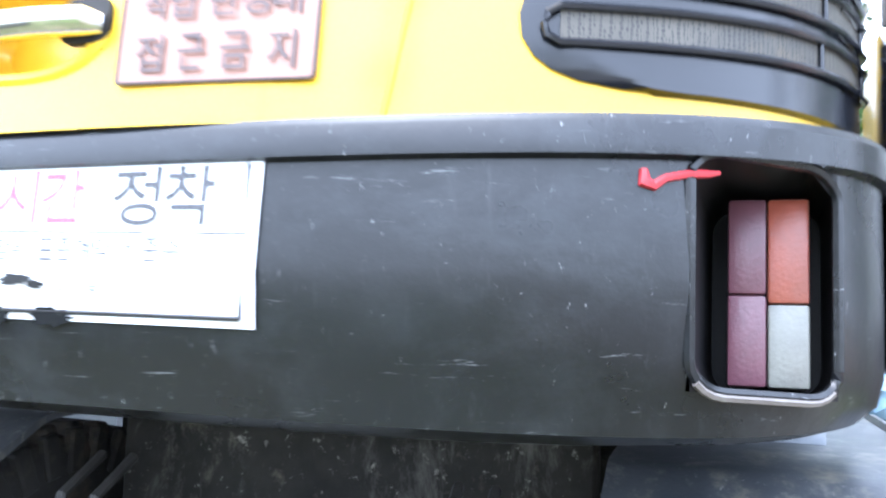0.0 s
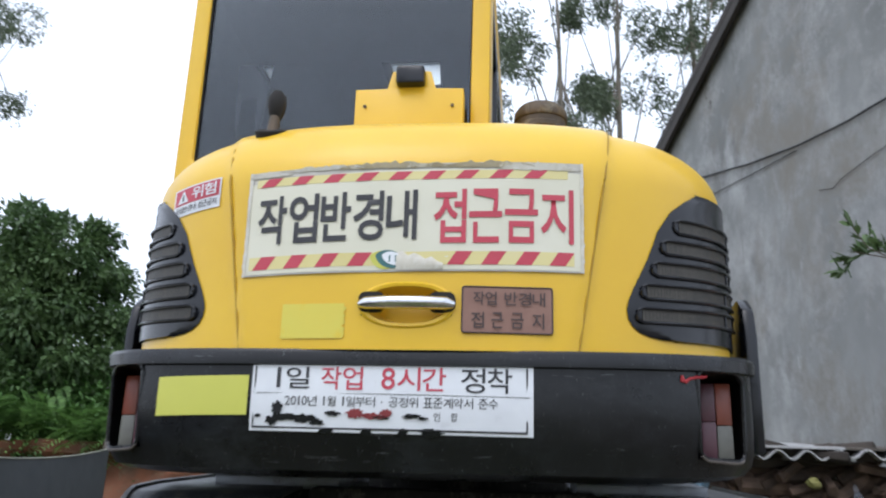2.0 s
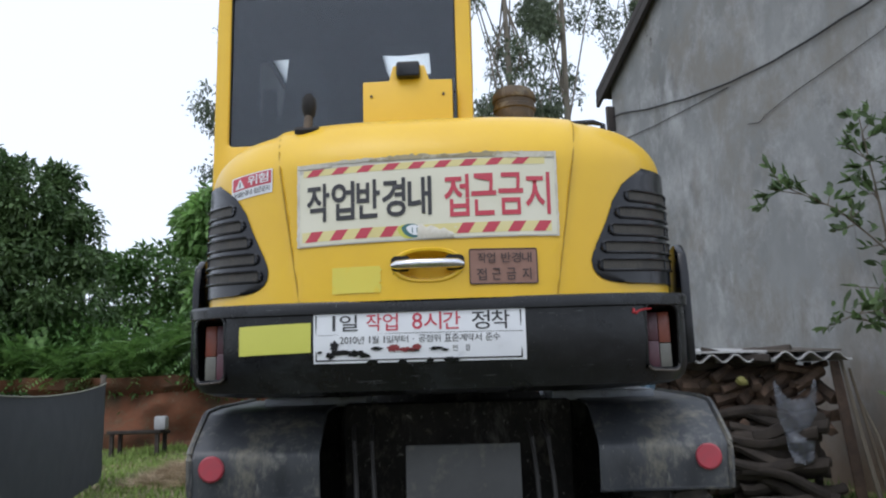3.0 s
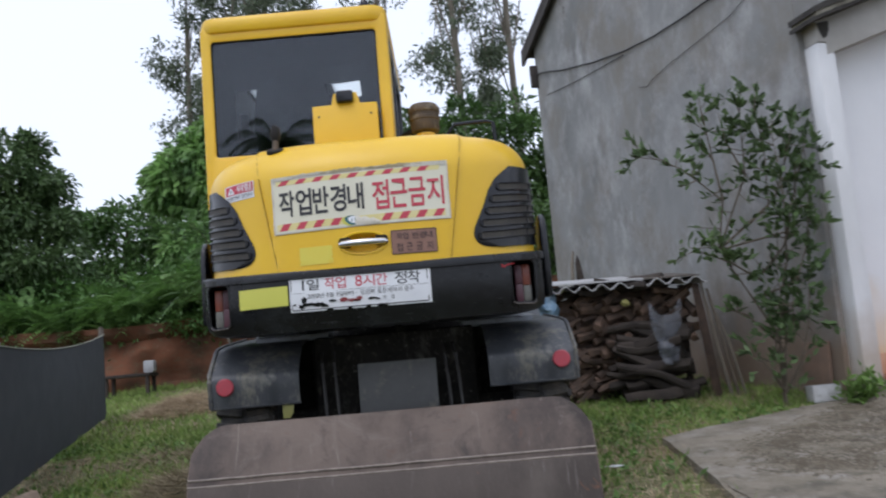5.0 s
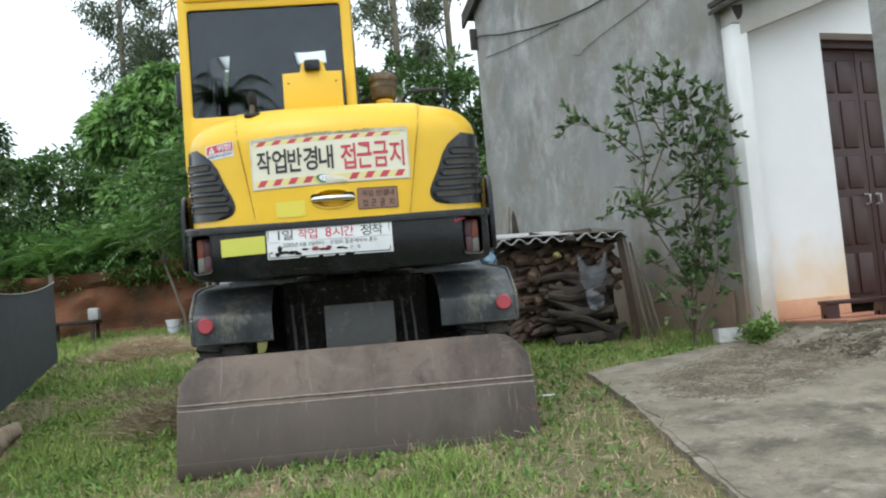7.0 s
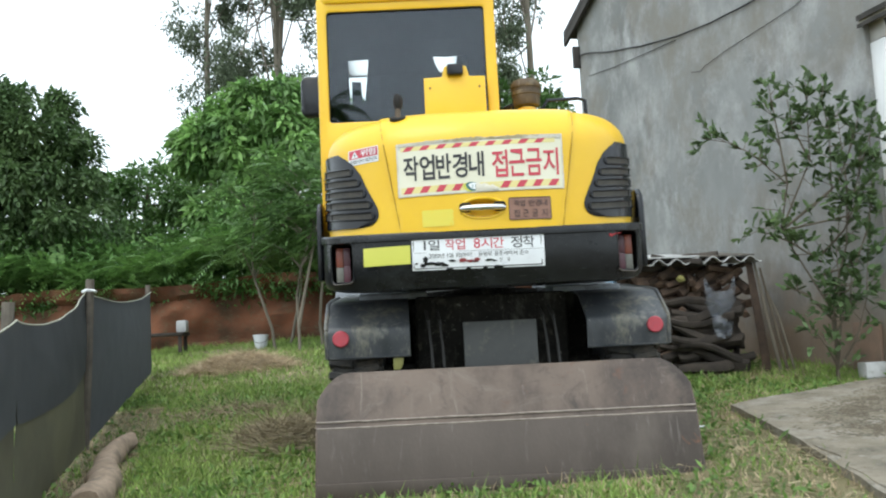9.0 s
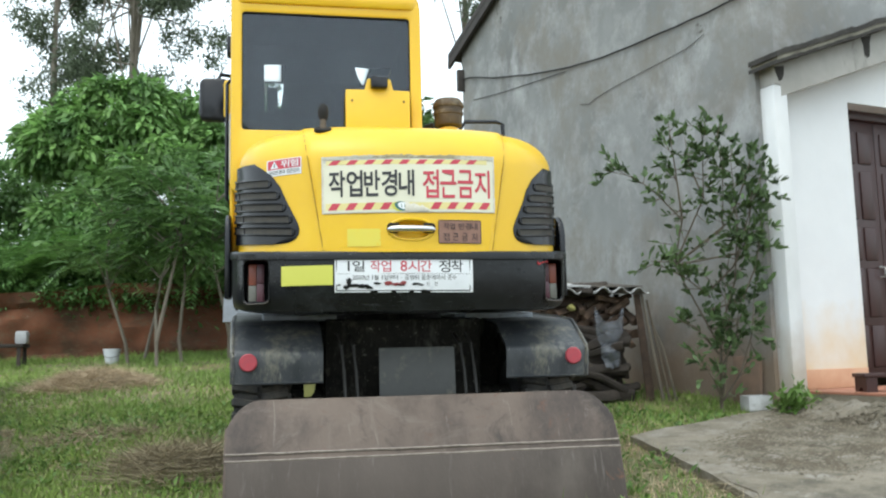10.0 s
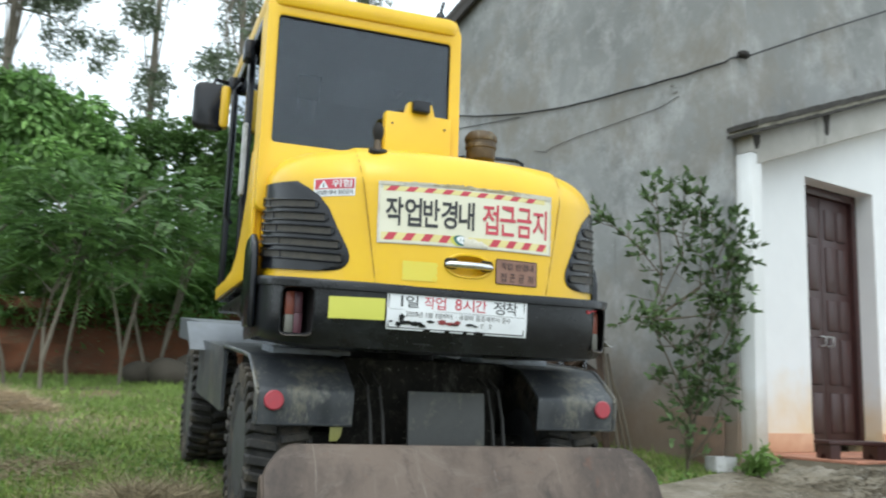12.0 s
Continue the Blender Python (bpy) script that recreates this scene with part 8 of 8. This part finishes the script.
def heap(name, label, cx, cy, rx, ry, h, n, material, length):
    rows = []
    for j in range(9):
        r = j / 8
        row = []
        for i in range(33):
            a = math.tau * i / 32
            k = 1 + 0.25 * noise.noise(Vector((math.cos(a) * 1.5, math.sin(a) * 1.5, cx)))
            x, y = cx + rx * r * k * math.cos(a), cy + ry * r * k * math.sin(a)
            row.append((x, y, ground_at(x, y) - 0.02 + h * (1 - r * r) ** 1.3 * (0.8 + 0.4 * noise.noise(Vector((x * 3, y * 3, 0))))))
        rows.append(row)
    ob = thing(name, label, "grass heap", at=(cx, cy, ground_z(cx, cy)))
    part("mound", sheet(rows), M["ground"], ob)
    r = np.sqrt(RNG.random(n))
    a = RNG.random(n) * math.tau
    x, y = cx + rx * 1.1 * r * np.cos(a), cy + ry * 1.1 * r * np.sin(a)
    z = np.array([ground_at(p, q) for p, q in zip(x, y)]) + h * np.clip(1 - r * r, 0, 1) ** 1.3 * 0.85
    part("straw", straws("straw", np.stack([x, y, z], 1), length, 0.006, material, 0.4), None, ob)


heap("straw_heap", "low heap of dry cut grass", -2.70, 6.15, 0.66, 0.45, 0.22, 6500, M["dry_grass"], 0.22)
heap("weed_heap", "small heap of pulled withered weeds", -1.27, 1.36, 0.40, 0.42, 0.14, 4200, M["dead_weed"], 0.24)
heap("weed_heap", "flat scatter of withered weeds", -1.95, 2.9, 0.45, 0.35, 0.05, 800, M["dead_weed"], 0.22)


def patch(x, y):
    return 0.5 + 0.5 * (np.sin(1.7 * x + 0.8 * y + 1.0) * np.sin(1.3 * y - 0.9 * x + 2.0) * 0.6 + 0.4 * np.sin(4.1 * x + 2.0 * np.sin(1.9 * y)) * np.sin(3.7 * y + 1.1))


def turf(n, x0, x1, y0, y1, hgt, wid, material, name, keep):
    x, y = RNG.uniform(x0, x1, n), RNG.uniform(y0, y1, n)
    ok = keep(x, y)
    x, y = x[ok], y[ok]
    n = len(x)
    z = np.array([ground_at(p, q) for p, q in zip(x, y)]) - 0.006
    at = np.stack([x, y, z], 1)
    d = RNG.normal(size=(n, 3)) * 0.42
    d[:, 2] = 1
    d = unit(d)
    s = unit(np.cross(d, RNG.normal(size=(n, 3))))
    h = (hgt * RNG.uniform(0.35, 1.3, n) * (0.6 + 0.8 * patch(x * 0.7, y * 0.7)))[:, None]
    m = at + d * h * 0.6
    tip = at + d * h + RNG.normal(size=(n, 3)) * h * 0.28
    verts = np.stack([at - s * wid * 0.5, at + s * wid * 0.5, m + s * wid * 0.4, tip, m - s * wid * 0.4], 1).reshape(-1, 3)
    base = np.arange(n)[:, None] * 5
    faces = np.concatenate([base + np.array([[0, 1, 2]]), base + np.array([[0, 2, 4]]), base + np.array([[4, 2, 3]])])
    return from_arrays(name, verts, faces, material)


def off_slab(x, y):
    edge = np.interp(y, [-7.5, -4.5, -2.0, -0.9, -0.1, 0.7, 1.28], [1.05, 1.25, 1.45, 1.53, 1.60, 1.61, 1.62]) + 0.16 * RNG.random(len(x)) ** 2
    return np.where(y < 1.28, x < edge, y > 1.28 + (x - 1.62) * 0.46 + 0.02)


def fence_x(y):
    return np.interp(y, [-2.6, -0.4, 1.71, 6.55], [-1.95, -2.30, -2.80, -3.90])


def worn(x, y):
    """How trodden and dry the turf is: by the apron and along the fence."""
    near = np.clip((x - 0.45) / 0.5, 0, 1) * np.clip((1.0 - y) / 0.9, 0, 1)
    by_net = np.where((y < 3.5) & (x > fence_x(y) - 0.1) & (x < fence_x(y) + 0.42), 0.9, 0.0)
    bare = np.zeros_like(x)
    for cx, cy, rx, ry in ((1.15, -0.75, 0.30, 0.42), (0.75, -1.55, 0.35, 0.30), (-0.2, -0.62, 0.55, 0.16), (-1.55, -0.75, 0.40, 0.30), (1.30, 0.15, 0.16, 0.35)):
        q = ((x - cx) / rx) ** 2 + ((y - cy) / ry) ** 2 + 0.5 * np.sin(9 * x + 5 * y) * np.sin(7 * y - 4 * x)
        bare = np.maximum(bare, np.clip(1.5 - q, 0, 0.93))
    by_net = np.maximum(by_net, bare)
    return np.maximum(0.92 * near * np.clip(0.35 + 1.1 * patch(x * 2.1, y * 2.1 + 4), 0, 1), by_net)


def clear_of_blade(x, y):
    under = (x > BX0 - 0.04) & (x < BX1 + 0.03) & (y > blade_y(0.0) - 0.13) & (y < blade_y(0.0) + 0.10)
    return ~under | (RNG.random(len(x)) < 0.12)


def fringe(x, y):
    return off_slab(x, y) & clear_of_blade(x, y) & (RNG.random(len(x)) < (0.08 + 1.05 * patch(x, y) ** 1.1) * (1 - worn(x, y)))


def fringe_dry(x, y):
    return off_slab(x, y) & (RNG.random(len(x)) < (0.15 + 1.0 * (1 - patch(x, y)) ** 1.2) * np.where(x < -0.8, 0.55, 1.0) + 0.8 * worn(x, y))


solid("grass", turf(170000, -4.2, 3.0, -2.2, 4.5, 0.062, 0.007, M["grass"], "grass", fringe), None, "patchy green grass of the yard", "grass", kind="stuff")
solid("grass", turf(70000, -7.0, 1.5, 4.5, 10.6, 0.07, 0.011, M["grass"], "grass", fringe), None, "green grass towards the bank", "grass", kind="stuff")
solid("grass", turf(60000, -5.0, 1.6, -7.5, -2.2, 0.075, 0.010, M["grass"], "grass", fringe), None, "patchy green grass of the yard", "grass", kind="stuff")
solid("dry_grass", turf(60000, -4.2, 3.0, -2.2, 6.5, 0.045, 0.006, M["dry_grass"], "dry_grass", fringe_dry), None, "dry straw among the grass", "dry grass", kind="stuff")


# broad-leaved weeds among the grass, and dry litter
n = 9000
x, y = RNG.uniform(-3.6, 2.6, n), RNG.uniform(-1.6, 4.2, n)
ok = off_slab(x, y) & (RNG.random(n) < patch(x * 1.9 + 3, y * 1.9) ** 2 * 1.4 * (1 - 0.6 * worn(x, y)))
x, y = x[ok], y[ok]
at = np.stack([x, y, np.array([ground_at(p, q) for p, q in zip(x, y)]) + 0.02], 1)
at = np.concatenate([at + RNG.normal(size=at.shape) * np.array([0.03, 0.03, 0.008]) for _ in range(4)])
solid("weeds", leaf_mesh("weeds", at, 0.055, 0.022, M["leaf_weed"], -0.25), None, "small broad-leaved weeds growing through the grass", "weeds", kind="stuff")
n = 16000
x, y = RNG.uniform(-3.2, 2.0, n), RNG.uniform(-2.2, 3.5, n)
ok = off_slab(x, y) & (RNG.random(n) < 0.10 + 0.5 * (1 - patch(x, y)) ** 2 + 0.6 * worn(x, y))
x, y = x[ok], y[ok]
at = np.stack([x, y, np.array([ground_at(p, q) for p, q in zip(x, y)]) + 0.012 + 0.03 * RNG.random(len(x))], 1)
solid("straw", straws("straw", at, 0.11, 0.005, M["dead_weed"], 0.2), None, "dry straw lying about in the grass", "straw", kind="stuff")
